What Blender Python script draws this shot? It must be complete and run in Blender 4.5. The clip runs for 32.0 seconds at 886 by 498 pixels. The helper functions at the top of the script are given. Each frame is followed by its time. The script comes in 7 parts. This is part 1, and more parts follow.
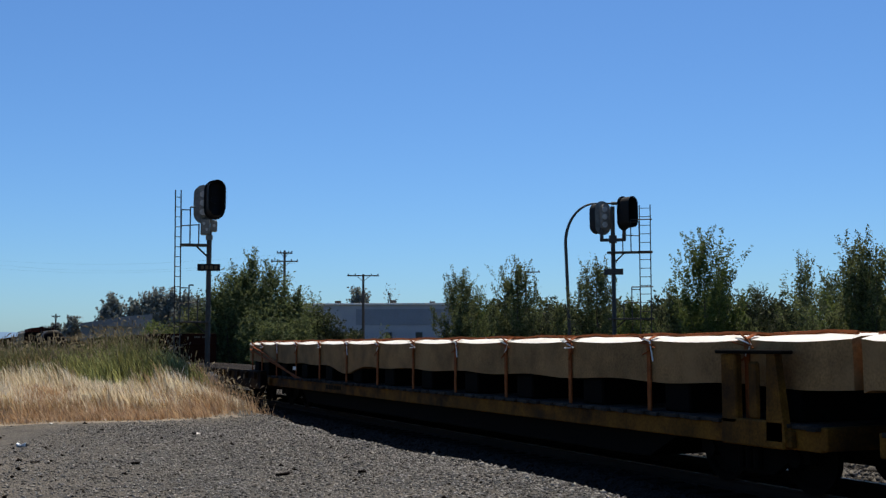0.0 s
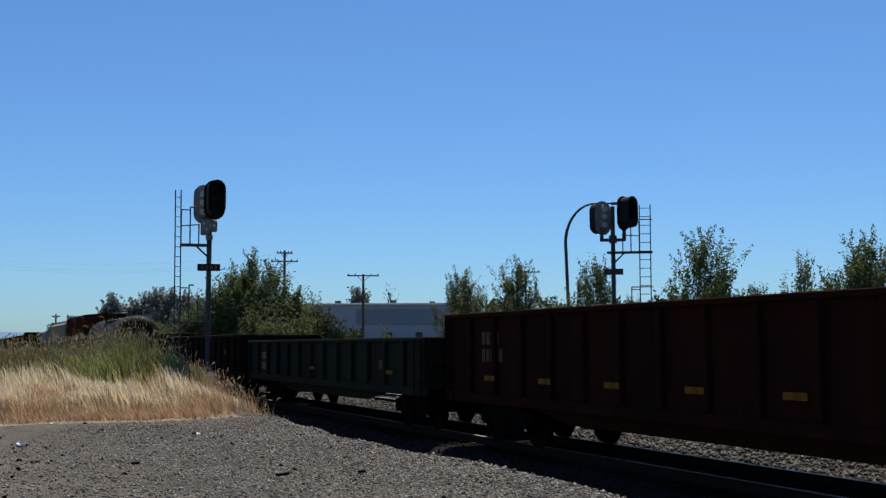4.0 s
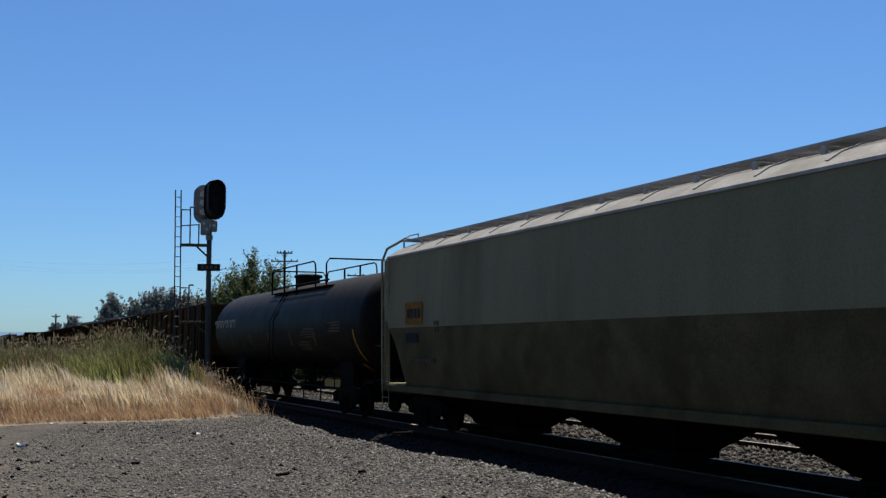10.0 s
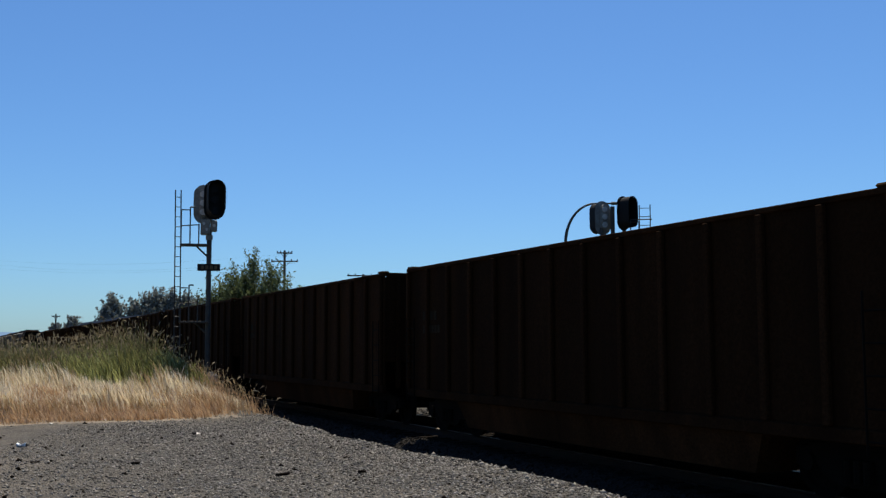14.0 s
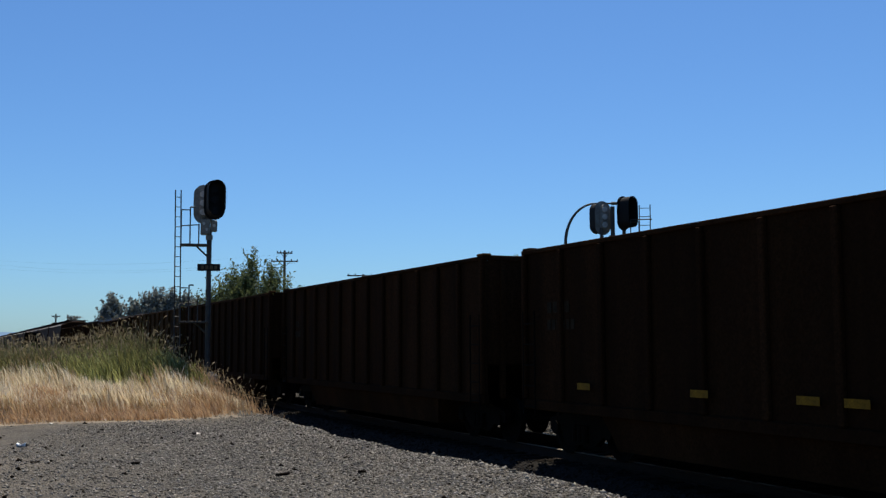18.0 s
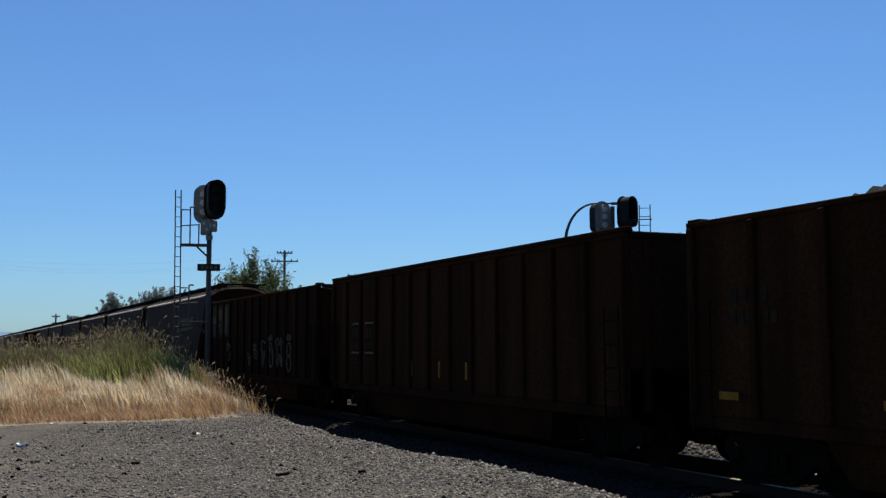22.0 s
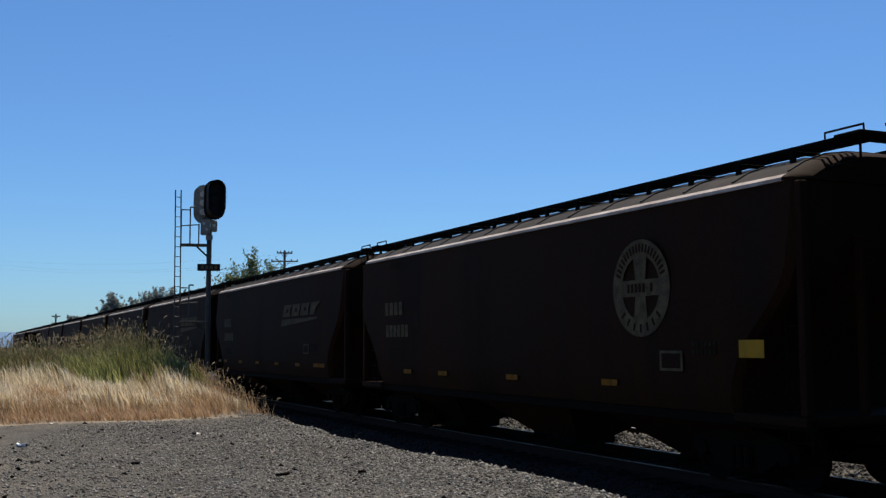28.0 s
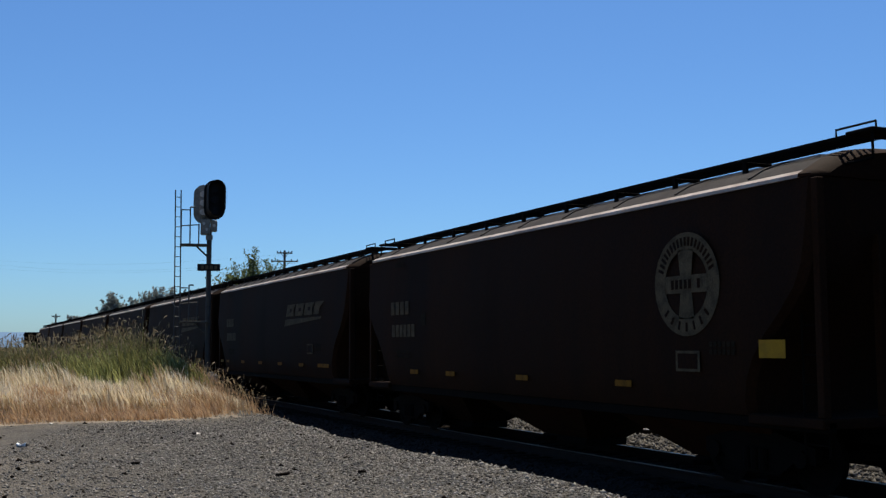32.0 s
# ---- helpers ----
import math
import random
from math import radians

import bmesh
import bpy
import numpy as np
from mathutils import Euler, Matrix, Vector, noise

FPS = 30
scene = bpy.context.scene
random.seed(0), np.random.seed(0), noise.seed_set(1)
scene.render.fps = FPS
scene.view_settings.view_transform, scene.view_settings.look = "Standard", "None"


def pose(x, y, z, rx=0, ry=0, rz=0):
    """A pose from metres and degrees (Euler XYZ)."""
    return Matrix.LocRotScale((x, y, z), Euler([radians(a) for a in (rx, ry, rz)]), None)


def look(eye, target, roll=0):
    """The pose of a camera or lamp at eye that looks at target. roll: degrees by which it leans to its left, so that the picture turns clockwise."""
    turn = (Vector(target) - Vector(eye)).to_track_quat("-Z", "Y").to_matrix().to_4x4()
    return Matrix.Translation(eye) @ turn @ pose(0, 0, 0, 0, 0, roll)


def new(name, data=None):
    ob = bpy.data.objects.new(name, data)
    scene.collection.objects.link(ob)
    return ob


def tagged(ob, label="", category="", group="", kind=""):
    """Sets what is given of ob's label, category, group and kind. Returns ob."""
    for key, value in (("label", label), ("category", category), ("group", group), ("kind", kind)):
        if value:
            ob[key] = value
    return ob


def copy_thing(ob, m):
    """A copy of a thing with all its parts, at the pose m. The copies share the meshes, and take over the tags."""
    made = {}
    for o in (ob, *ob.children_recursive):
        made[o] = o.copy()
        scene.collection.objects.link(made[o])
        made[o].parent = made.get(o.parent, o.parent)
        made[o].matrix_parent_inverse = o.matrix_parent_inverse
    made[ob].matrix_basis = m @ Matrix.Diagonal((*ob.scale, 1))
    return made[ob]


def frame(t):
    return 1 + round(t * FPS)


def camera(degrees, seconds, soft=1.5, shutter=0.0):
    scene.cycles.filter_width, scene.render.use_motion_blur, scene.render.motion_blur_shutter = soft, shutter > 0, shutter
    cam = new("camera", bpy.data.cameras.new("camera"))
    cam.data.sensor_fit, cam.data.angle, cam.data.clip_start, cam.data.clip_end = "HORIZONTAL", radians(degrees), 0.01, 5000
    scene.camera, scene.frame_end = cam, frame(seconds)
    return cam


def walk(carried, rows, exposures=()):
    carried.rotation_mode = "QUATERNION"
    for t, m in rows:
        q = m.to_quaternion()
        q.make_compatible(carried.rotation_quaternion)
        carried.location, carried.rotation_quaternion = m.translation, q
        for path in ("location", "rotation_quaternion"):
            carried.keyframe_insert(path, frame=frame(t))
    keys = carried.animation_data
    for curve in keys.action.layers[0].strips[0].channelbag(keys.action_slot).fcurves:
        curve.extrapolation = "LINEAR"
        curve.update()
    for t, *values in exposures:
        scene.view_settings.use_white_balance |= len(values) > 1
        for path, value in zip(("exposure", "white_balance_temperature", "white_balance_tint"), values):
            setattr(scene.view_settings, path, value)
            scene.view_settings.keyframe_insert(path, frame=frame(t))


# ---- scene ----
# ---------------- camera ----------------
cam = camera(44.9, 32.0, soft=1.35)
EYE = (0.0, 0.0, 1.983)
HEAD, TILT = radians(24.34), radians(5.12)
AIM = (EYE[0] + math.sin(HEAD) * math.cos(TILT), EYE[1] + math.cos(HEAD) * math.cos(TILT), EYE[2] + math.sin(TILT))
walk(cam, [(0.0, look(EYE, AIM, -0.18)), (32.0, look(EYE, AIM, -0.18))])

# ---------------- sky, sun, exposure ----------------
SUN_AZ, SUN_EL = radians(35), radians(65)
world = bpy.data.worlds.new("clear_sky")
world.use_nodes = True
scene.world = world
wn = world.node_tree
wn.nodes.clear()
sky = wn.nodes.new("ShaderNodeTexSky")
sky.sky_type, sky.sun_disc = "NISHITA", False
sky.sun_elevation, sky.sun_rotation = SUN_EL, SUN_AZ
sky.altitude, sky.air_density, sky.dust_density, sky.ozone_density = 100, 1.0, 0.45, 4.0
bg = wn.nodes.new("ShaderNodeBackground")
bg.inputs["Strength"].default_value = 0.070
wout = wn.nodes.new("ShaderNodeOutputWorld")
tint = wn.nodes.new("ShaderNodeMix")
tint.data_type, tint.blend_type = "RGBA", "MULTIPLY"
tint.inputs[0].default_value = 1.0
tint.inputs[7].default_value = (0.740, 1.115, 1.51, 1)
wn.links.new(sky.outputs[0], tint.inputs[6])
wn.links.new(tint.outputs[2], bg.inputs["Color"])
wn.links.new(bg.outputs[0], wout.inputs["Surface"])

sun_data = bpy.data.lights.new("sun", "SUN")
sun_data.energy, sun_data.angle, sun_data.color = 5.0, radians(0.53), (1.0, 0.90, 0.74)
sun = new("sun", sun_data)
SUN_DIR = Vector((math.sin(SUN_AZ) * math.cos(SUN_EL), math.cos(SUN_AZ) * math.cos(SUN_EL), math.sin(SUN_EL)))
sun.matrix_world = look(SUN_DIR * 60, (0, 0, 0))
scene.view_settings.exposure = 0.12

# ---------------- materials ----------------
def mat(name, color, rough=0.7, metal=0.0, var=0.25, scale=3.0, fine=40.0, bump=0.15, dirt=None, dirt_amount=0.5, streaks=False, rand=0.0, spec=0.5, lit_top=None):
    """Principled paint, stone or metal with a coarse and a fine variation, dirt and relief. scale, fine: per metre."""
    m = bpy.data.materials.new(name)
    m.use_nodes = True
    nt = m.node_tree
    n, l = nt.nodes, nt.links
    b = n["Principled BSDF"]
    co = n.new("ShaderNodeTexCoord")
    mp = n.new("ShaderNodeMapping")
    l.new(co.outputs["Object"], mp.inputs["Vector"])
    if streaks:
        mp.inputs["Scale"].default_value = (1, 1, 0.12)
    big = n.new("ShaderNodeTexNoise")
    big.inputs["Scale"].default_value, big.inputs["Detail"].default_value = scale, 6
    small = n.new("ShaderNodeTexNoise")
    small.inputs["Scale"].default_value, small.inputs["Detail"].default_value = fine, 3
    l.new(mp.outputs[0], big.inputs["Vector"])
    l.new(co.outputs["Object"], small.inputs["Vector"])
    ramp = n.new("ShaderNodeMapRange")
    ramp.inputs[1].default_value, ramp.inputs[2].default_value = 0.3, 0.7
    ramp.inputs[3].default_value, ramp.inputs[4].default_value = 1 - var, 1 + var
    l.new(big.outputs["Fac"], ramp.inputs[0])
    ramp2 = n.new("ShaderNodeMapRange")
    ramp2.inputs[1].default_value, ramp2.inputs[2].default_value = 0.3, 0.7
    ramp2.inputs[3].default_value, ramp2.inputs[4].default_value = 1 - var * 0.7, 1 + var * 0.7
    l.new(small.outputs["Fac"], ramp2.inputs[0])
    mul = n.new("ShaderNodeMath")
    mul.operation = "MULTIPLY"
    l.new(ramp.outputs[0], mul.inputs[0])
    l.new(ramp2.outputs[0], mul.inputs[1])
    last = mul.outputs[0]
    if rand:
        oi = n.new("ShaderNodeObjectInfo")
        rr = n.new("ShaderNodeMapRange")
        rr.inputs[3].default_value, rr.inputs[4].default_value = 1 - rand, 1 + rand
        l.new(oi.outputs["Random"], rr.inputs[0])
        mu = n.new("ShaderNodeMath")
        mu.operation = "MULTIPLY"
        l.new(last, mu.inputs[0])
        l.new(rr.outputs[0], mu.inputs[1])
        last = mu.outputs[0]
    col = n.new("ShaderNodeMix")
    col.data_type, col.blend_type = "RGBA", "MULTIPLY"
    col.inputs[0].default_value = 1.0
    l.new(last, col.inputs[7])
    base = col.inputs[6]
    base.default_value = (*color, 1)
    out = col.outputs[2]
    if dirt:
        dn = n.new("ShaderNodeTexNoise")
        dn.inputs["Scale"].default_value, dn.inputs["Detail"].default_value, dn.inputs["Roughness"].default_value = scale * 0.55, 8, 0.65
        l.new(mp.outputs[0], dn.inputs["Vector"])
        dr = n.new("ShaderNodeMapRange")
        dr.inputs[1].default_value, dr.inputs[2].default_value = 0.62 - 0.3 * dirt_amount, 0.78 - 0.2 * dirt_amount
        l.new(dn.outputs["Fac"], dr.inputs[0])
        dm = n.new("ShaderNodeMix")
        dm.data_type = "RGBA"
        l.new(dr.outputs[0], dm.inputs[0])
        l.new(out, dm.inputs[6])
        dm.inputs[7].default_value = (*dirt, 1)
        out = dm.outputs[2]
    if lit_top:
        # sunlight painted on: faces that point up get this paler colour
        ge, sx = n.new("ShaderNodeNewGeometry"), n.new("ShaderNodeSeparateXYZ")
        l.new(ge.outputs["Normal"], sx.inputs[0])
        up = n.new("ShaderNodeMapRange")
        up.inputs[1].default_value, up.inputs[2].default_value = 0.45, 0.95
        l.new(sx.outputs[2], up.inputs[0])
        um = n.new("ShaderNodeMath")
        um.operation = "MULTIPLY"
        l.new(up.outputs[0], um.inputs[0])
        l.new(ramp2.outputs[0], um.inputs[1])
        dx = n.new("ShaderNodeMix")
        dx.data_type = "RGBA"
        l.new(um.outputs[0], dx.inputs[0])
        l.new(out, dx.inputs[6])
        dx.inputs[7].default_value = (*lit_top, 1)
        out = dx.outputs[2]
    l.new(out, b.inputs["Base Color"])
    rg = n.new("ShaderNodeMapRange")
    rg.inputs[3].default_value, rg.inputs[4].default_value = max(0.05, rough - 0.12), min(1, rough + 0.12)
    l.new(big.outputs["Fac"], rg.inputs[0])
    l.new(rg.outputs[0], b.inputs["Roughness"])
    b.inputs["Metallic"].default_value = metal
    b.inputs["Specular IOR Level"].default_value = spec
    if bump:
        bp = n.new("ShaderNodeBump")
        bp.inputs["Strength"].default_value, bp.inputs["Distance"].default_value = bump, 0.01
        l.new(small.outputs["Fac"], bp.inputs["Height"])
        l.new(bp.outputs[0], b.inputs["Normal"])
    return m


def mat_stones(name, c1, c2, size, bump=0.8, patch=(0.2, 0.17, 0.13), patch_amount=0.3):
    """Crushed stone: cells of differing grey, pits between them and dusty patches."""
    m = bpy.data.materials.new(name)
    m.use_nodes = True
    nt = m.node_tree
    n, l = nt.nodes, nt.links
    b = n["Principled BSDF"]
    co = n.new("ShaderNodeTexCoord")
    vo = n.new("ShaderNodeTexVoronoi")
    vo.inputs["Scale"].default_value = 1 / size
    l.new(co.outputs["Object"], vo.inputs["Vector"])
    vo2 = n.new("ShaderNodeTexVoronoi")
    vo2.inputs["Scale"].default_value = 0.37 / size
    l.new(co.outputs["Object"], vo2.inputs["Vector"])
    sep = n.new("ShaderNodeSeparateColor")
    l.new(vo.outputs["Color"], sep.inputs[0])
    mix = n.new("ShaderNodeMix")
    mix.data_type = "RGBA"
    l.new(sep.outputs[0], mix.inputs[0])
    mix.inputs[6].default_value, mix.inputs[7].default_value = (*c1, 1), (*c2, 1)
    no = n.new("ShaderNodeTexNoise")
    no.inputs["Scale"].default_value, no.inputs["Detail"].default_value, no.inputs["Roughness"].default_value = 0.45, 8, 0.7
    l.new(co.outputs["Object"], no.inputs["Vector"])
    mr = n.new("ShaderNodeMapRange")
    mr.inputs[1].default_value, mr.inputs[2].default_value = 0.45, 0.7
    mr.inputs[4].default_value = patch_amount
    l.new(no.outputs["Fac"], mr.inputs[0])
    m2 = n.new("ShaderNodeMix")
    m2.data_type = "RGBA"
    l.new(mr.outputs[0], m2.inputs[0])
    l.new(mix.outputs[2], m2.inputs[6])
    m2.inputs[7].default_value = (*patch, 1)
    l.new(m2.outputs[2], b.inputs["Base Color"])
    b.inputs["Roughness"].default_value = 0.95
    b.inputs["Specular IOR Level"].default_value = 0.2
    add = n.new("ShaderNodeMath")
    add.operation = "ADD"
    l.new(vo.outputs["Distance"], add.inputs[0])
    l.new(vo2.outputs["Distance"], add.inputs[1])
    bp = n.new("ShaderNodeBump")
    bp.inputs["Strength"].default_value, bp.inputs["Distance"].default_value = bump, size
    l.new(add.outputs[0], bp.inputs["Height"])
    l.new(bp.outputs[0], b.inputs["Normal"])
    return m


def mat_leaf(name, c1, c2, trans=0.35, rough=0.55):
    """Leaves or blades: colour varied piece by piece, light passing through."""
    m = bpy.data.materials.new(name)
    m.use_nodes = True
    nt = m.node_tree
    n, l = nt.nodes, nt.links
    b = n["Principled BSDF"]
    out = n["Material Output"]
    ge = n.new("ShaderNodeNewGeometry")
    mix = n.new("ShaderNodeMix")
    mix.data_type = "RGBA"
    l.new(ge.outputs["Random Per Island"], mix.inputs[0])
    mix.inputs[6].default_value, mix.inputs[7].default_value = (*c1, 1), (*c2, 1)
    l.new(mix.outputs[2], b.inputs["Base Color"])
    b.inputs["Roughness"].default_value = rough
    b.inputs["Specular IOR Level"].default_value = 0.15
    tr = n.new("ShaderNodeBsdfTranslucent")
    l.new(mix.outputs[2], tr.inputs["Color"])
    ms = n.new("ShaderNodeMixShader")
    ms.inputs[0].default_value = trans
    l.new(b.outputs[0], ms.inputs[1])
    l.new(tr.outputs[0], ms.inputs[2])
    l.new(ms.outputs[0], out.inputs["Surface"])
    return m


GRAVEL = mat_stones("lot_gravel", (0.036, 0.033, 0.028), (0.142, 0.129, 0.108), 0.024, 1.0, (0.205, 0.174, 0.134), 0.65)
# two ballast tones: the first has the train's shade put into its colour
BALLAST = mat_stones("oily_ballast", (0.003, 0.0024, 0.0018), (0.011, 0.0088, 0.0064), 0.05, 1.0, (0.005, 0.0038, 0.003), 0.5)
BALLAST_LIT = mat_stones("lit_ballast", (0.009, 0.008, 0.007), (0.088, 0.080, 0.069), 0.07, 1.0, (0.030, 0.026, 0.022), 0.4)
SOIL = mat("dry_soil", (0.215, 0.172, 0.118), 0.95, var=0.35, scale=0.6, fine=14, bump=0.5)
LAWN = mat("lawn_grass", (0.054, 0.070, 0.012), 0.95, var=0.5, scale=0.35, fine=9, bump=0.6, dirt=(0.038, 0.053, 0.009), dirt_amount=0.4, spec=0.05)
VERGE = mat("weedy_verge", (0.0125, 0.0130, 0.0066), 0.95, var=0.5, scale=0.4, fine=5, bump=0.6, dirt=(0.019, 0.0165, 0.0090), dirt_amount=0.4, spec=0.02)
FIELD = mat("dry_field", (0.120, 0.098, 0.050), 0.95, var=0.4, scale=0.08, fine=3, bump=0.3, dirt=(0.05, 0.058, 0.022), dirt_amount=0.5, spec=0.05)
CONCRETE = mat("road_concrete", (0.215, 0.210, 0.200), 0.9, var=0.12, scale=0.4, fine=20, bump=0.1, spec=0.2)
STONE = mat_leaf("loose_stone", (0.022, 0.020, 0.017), (0.37, 0.34, 0.29), 0.0, 0.95)
TRACKSTONE = mat_leaf("shaded_ballast_stone", (0.0025, 0.0021, 0.0017), (0.014, 0.0115, 0.0088), 0.0, 0.95)
LITSTONE = mat_leaf("lit_ballast_stone", (0.014, 0.0125, 0.011), (0.165, 0.152, 0.132), 0.0, 0.95)
RAIL = mat("rail_steel", (0.018, 0.0115, 0.0075), 0.85, var=0.3, scale=4, fine=50, spec=0.15)
RAILTOP = mat("rail_head_worn", (0.36, 0.31, 0.25), 0.50, metal=1.0, var=0.12, scale=2, fine=60, bump=0.03)
TIE = mat("tie_wood", (0.0095, 0.0065, 0.0043), 0.95, var=0.35, scale=5, fine=45, bump=0.4, rand=0.2, spec=0.06)
POLISHED = mat("polished_glint_steel", (0.62, 0.61, 0.60), 0.2, metal=1.0, var=0.05, scale=8, fine=80, bump=0.01)
STEEL = mat("galvanised_steel", (0.050, 0.047, 0.042), 0.65, metal=0.2, var=0.25, scale=6, fine=50, spec=0.3)
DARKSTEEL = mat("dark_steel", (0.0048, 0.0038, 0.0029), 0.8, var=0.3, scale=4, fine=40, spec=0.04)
BLACK = mat("signal_black", (0.0075, 0.007, 0.0065), 0.75, var=0.2, scale=6, fine=40, spec=0.2)
SIGBACK = mat("signal_grey_paint", (0.36, 0.36, 0.34), 0.6, var=0.25, scale=6, fine=40)
GLASS = mat("signal_lens", (0.008, 0.008, 0.010), 0.4, var=0.1, bump=0, spec=0.1)
SIGREAR = mat("signal_dull_aluminium", (0.19, 0.185, 0.165), 0.7, var=0.3, scale=5, fine=40, dirt=(0.10, 0.09, 0.07), dirt_amount=0.45, spec=0.2)
WHITE = mat("white_marking", (0.165, 0.142, 0.105), 0.75, var=0.25, scale=5, fine=60, bump=0.05, dirt=(0.08, 0.064, 0.047), dirt_amount=0.45, spec=0.1)
FADED = mat("faded_marking", (0.080, 0.059, 0.034), 0.85, var=0.4, scale=6, fine=40, bump=0.05, spec=0.1)
CHALK = mat("pale_spray", (0.100, 0.084, 0.058), 0.85, var=0.55, scale=8, fine=40, bump=0.02, spec=0.1)
OLIVE = mat("spray_olive", (0.024, 0.024, 0.0115), 0.85, var=0.35, scale=3, fine=40, bump=0.02, spec=0.1)
YELLOW = mat("reflector_yellow", (0.30, 0.155, 0.002), 0.6, var=0.2, scale=6, fine=60, bump=0.05, spec=0.2)
OXIDE = mat("oxide_red_paint", (0.062, 0.0142, 0.0068), 0.8, var=0.4, scale=1.2, fine=25, dirt=(0.022, 0.0105, 0.006), dirt_amount=0.5, streaks=True, spec=0.1)
MAROON = mat("gondola_maroon", (0.027, 0.0078, 0.0046), 0.85, var=0.3, scale=1.2, fine=25, dirt=(0.013, 0.006, 0.004), dirt_amount=0.55, streaks=True, spec=0.03)
GREEN = mat("dull_green_paint", (0.015, 0.0175, 0.0095), 0.8, var=0.3, scale=1.2, fine=25, dirt=(0.009, 0.0075, 0.005), dirt_amount=0.5, streaks=True, spec=0.08)
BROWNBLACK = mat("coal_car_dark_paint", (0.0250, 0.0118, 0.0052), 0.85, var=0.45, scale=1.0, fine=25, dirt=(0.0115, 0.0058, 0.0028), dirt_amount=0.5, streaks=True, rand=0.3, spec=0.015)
DIMMARK = mat("dim_marking", (0.020, 0.0145, 0.0085), 0.85, var=0.4, scale=6, fine=40, bump=0.05, spec=0.05)
DIMYELLOW = mat("dim_reflector", (0.155, 0.080, 0.006), 0.7, var=0.4, scale=6, fine=60, bump=0.05, spec=0.1)
GOLD = mat("weathered_aluminium", (0.041, 0.0215, 0.0080), 0.8, var=0.4, scale=1.2, fine=25, dirt=(0.015, 0.008, 0.0038), dirt_amount=0.5, streaks=True, spec=0.02)
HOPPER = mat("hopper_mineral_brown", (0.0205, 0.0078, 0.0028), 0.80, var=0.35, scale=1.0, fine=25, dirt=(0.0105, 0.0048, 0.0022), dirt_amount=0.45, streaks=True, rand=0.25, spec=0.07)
# sun on the eave and shade under the walkway, as two roof colours
ROOF = mat("hopper_roof_sunlit", (0.46, 0.40, 0.35), 0.85, var=0.2, scale=1.5, fine=30, dirt=(0.26, 0.20, 0.165), dirt_amount=0.45, spec=0.2)
ROOFSHADE = mat("hopper_roof_shaded", (0.040, 0.035, 0.032), 0.85, var=0.35, scale=1.5, fine=30, dirt=(0.026, 0.022, 0.020), dirt_amount=0.5, spec=0.1)
HOPYELLOW = mat("dull_reflector", (0.17, 0.070, 0.004), 0.7, var=0.35, scale=6, fine=60, bump=0.05, spec=0.1)
GREYPAINT = mat("hopper_grey_paint", (0.165, 0.142, 0.083), 0.8, var=0.16, scale=1.0, fine=25, dirt=(0.108, 0.090, 0.051), dirt_amount=0.35, streaks=True, spec=0.1)
GREYLOW = mat("hopper_grey_lower", (0.078, 0.059, 0.029), 0.85, var=0.25, scale=1.2, fine=25, dirt=(0.044, 0.033, 0.017), dirt_amount=0.45, spec=0.04)
PALEROOF = mat("hopper_pale_roof", (0.30, 0.29, 0.265), 0.85, var=0.2, scale=1.5, fine=30, dirt=(0.20, 0.185, 0.16), dirt_amount=0.4, spec=0.1)
NEARBLACK = mat("gondola_black_paint", (0.0200, 0.0115, 0.0078), 0.9, var=0.45, scale=1.0, fine=25, dirt=(0.0120, 0.0072, 0.0052), dirt_amount=0.5, streaks=True, spec=0.015)
# the shells' pale tops are sun put into the paint colour
TANK = mat("tank_black_paint", (0.0048, 0.0039, 0.0029), 0.55, var=0.25, scale=1.5, fine=30, bump=0.04, dirt=(0.0080, 0.0058, 0.0037), dirt_amount=0.35, spec=0.05, lit_top=(0.052, 0.045, 0.034))
FLATYELLOW = mat("flatcar_yellow_paint", (0.135, 0.057, 0.008), 0.8, var=0.4, scale=2.0, fine=30, dirt=(0.030, 0.014, 0.006), dirt_amount=0.56, spec=0.1)
FLATRUST = mat("flatcar_rusted_yellow", (0.115, 0.050, 0.008), 0.85, var=0.4, scale=1.6, fine=30, dirt=(0.012, 0.0065, 0.004), dirt_amount=1.12, spec=0.08)
DECKWOOD = mat("deck_planks", (0.031, 0.026, 0.022), 0.95, var=0.6, scale=2.5, fine=30, bump=0.5, rand=0.35, spec=0.05)
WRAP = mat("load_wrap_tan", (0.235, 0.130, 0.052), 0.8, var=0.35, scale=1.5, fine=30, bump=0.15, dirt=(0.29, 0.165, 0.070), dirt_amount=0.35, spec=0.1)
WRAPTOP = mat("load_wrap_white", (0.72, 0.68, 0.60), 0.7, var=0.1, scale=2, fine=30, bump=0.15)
STRAP = mat("orange_strap", (0.22, 0.062, 0.016), 0.8, var=0.3, scale=6, fine=80, bump=0.05, spec=0.1)
COAL = mat("coal_heap", (0.0165, 0.0155, 0.0155), 0.95, var=0.7, scale=3, fine=18, bump=1.0, spec=0.05)
G_ORANGE = mat("spray_orange", (0.235, 0.068, 0.015), 0.85, var=0.45, scale=3, fine=40, bump=0.02, dirt=(0.10, 0.032, 0.012), dirt_amount=0.45, spec=0.1)
G_WHITE = mat("spray_white", (0.30, 0.24, 0.155), 0.85, var=0.4, scale=4, fine=40, bump=0.02, dirt=(0.11, 0.08, 0.05), dirt_amount=0.4, spec=0.1)
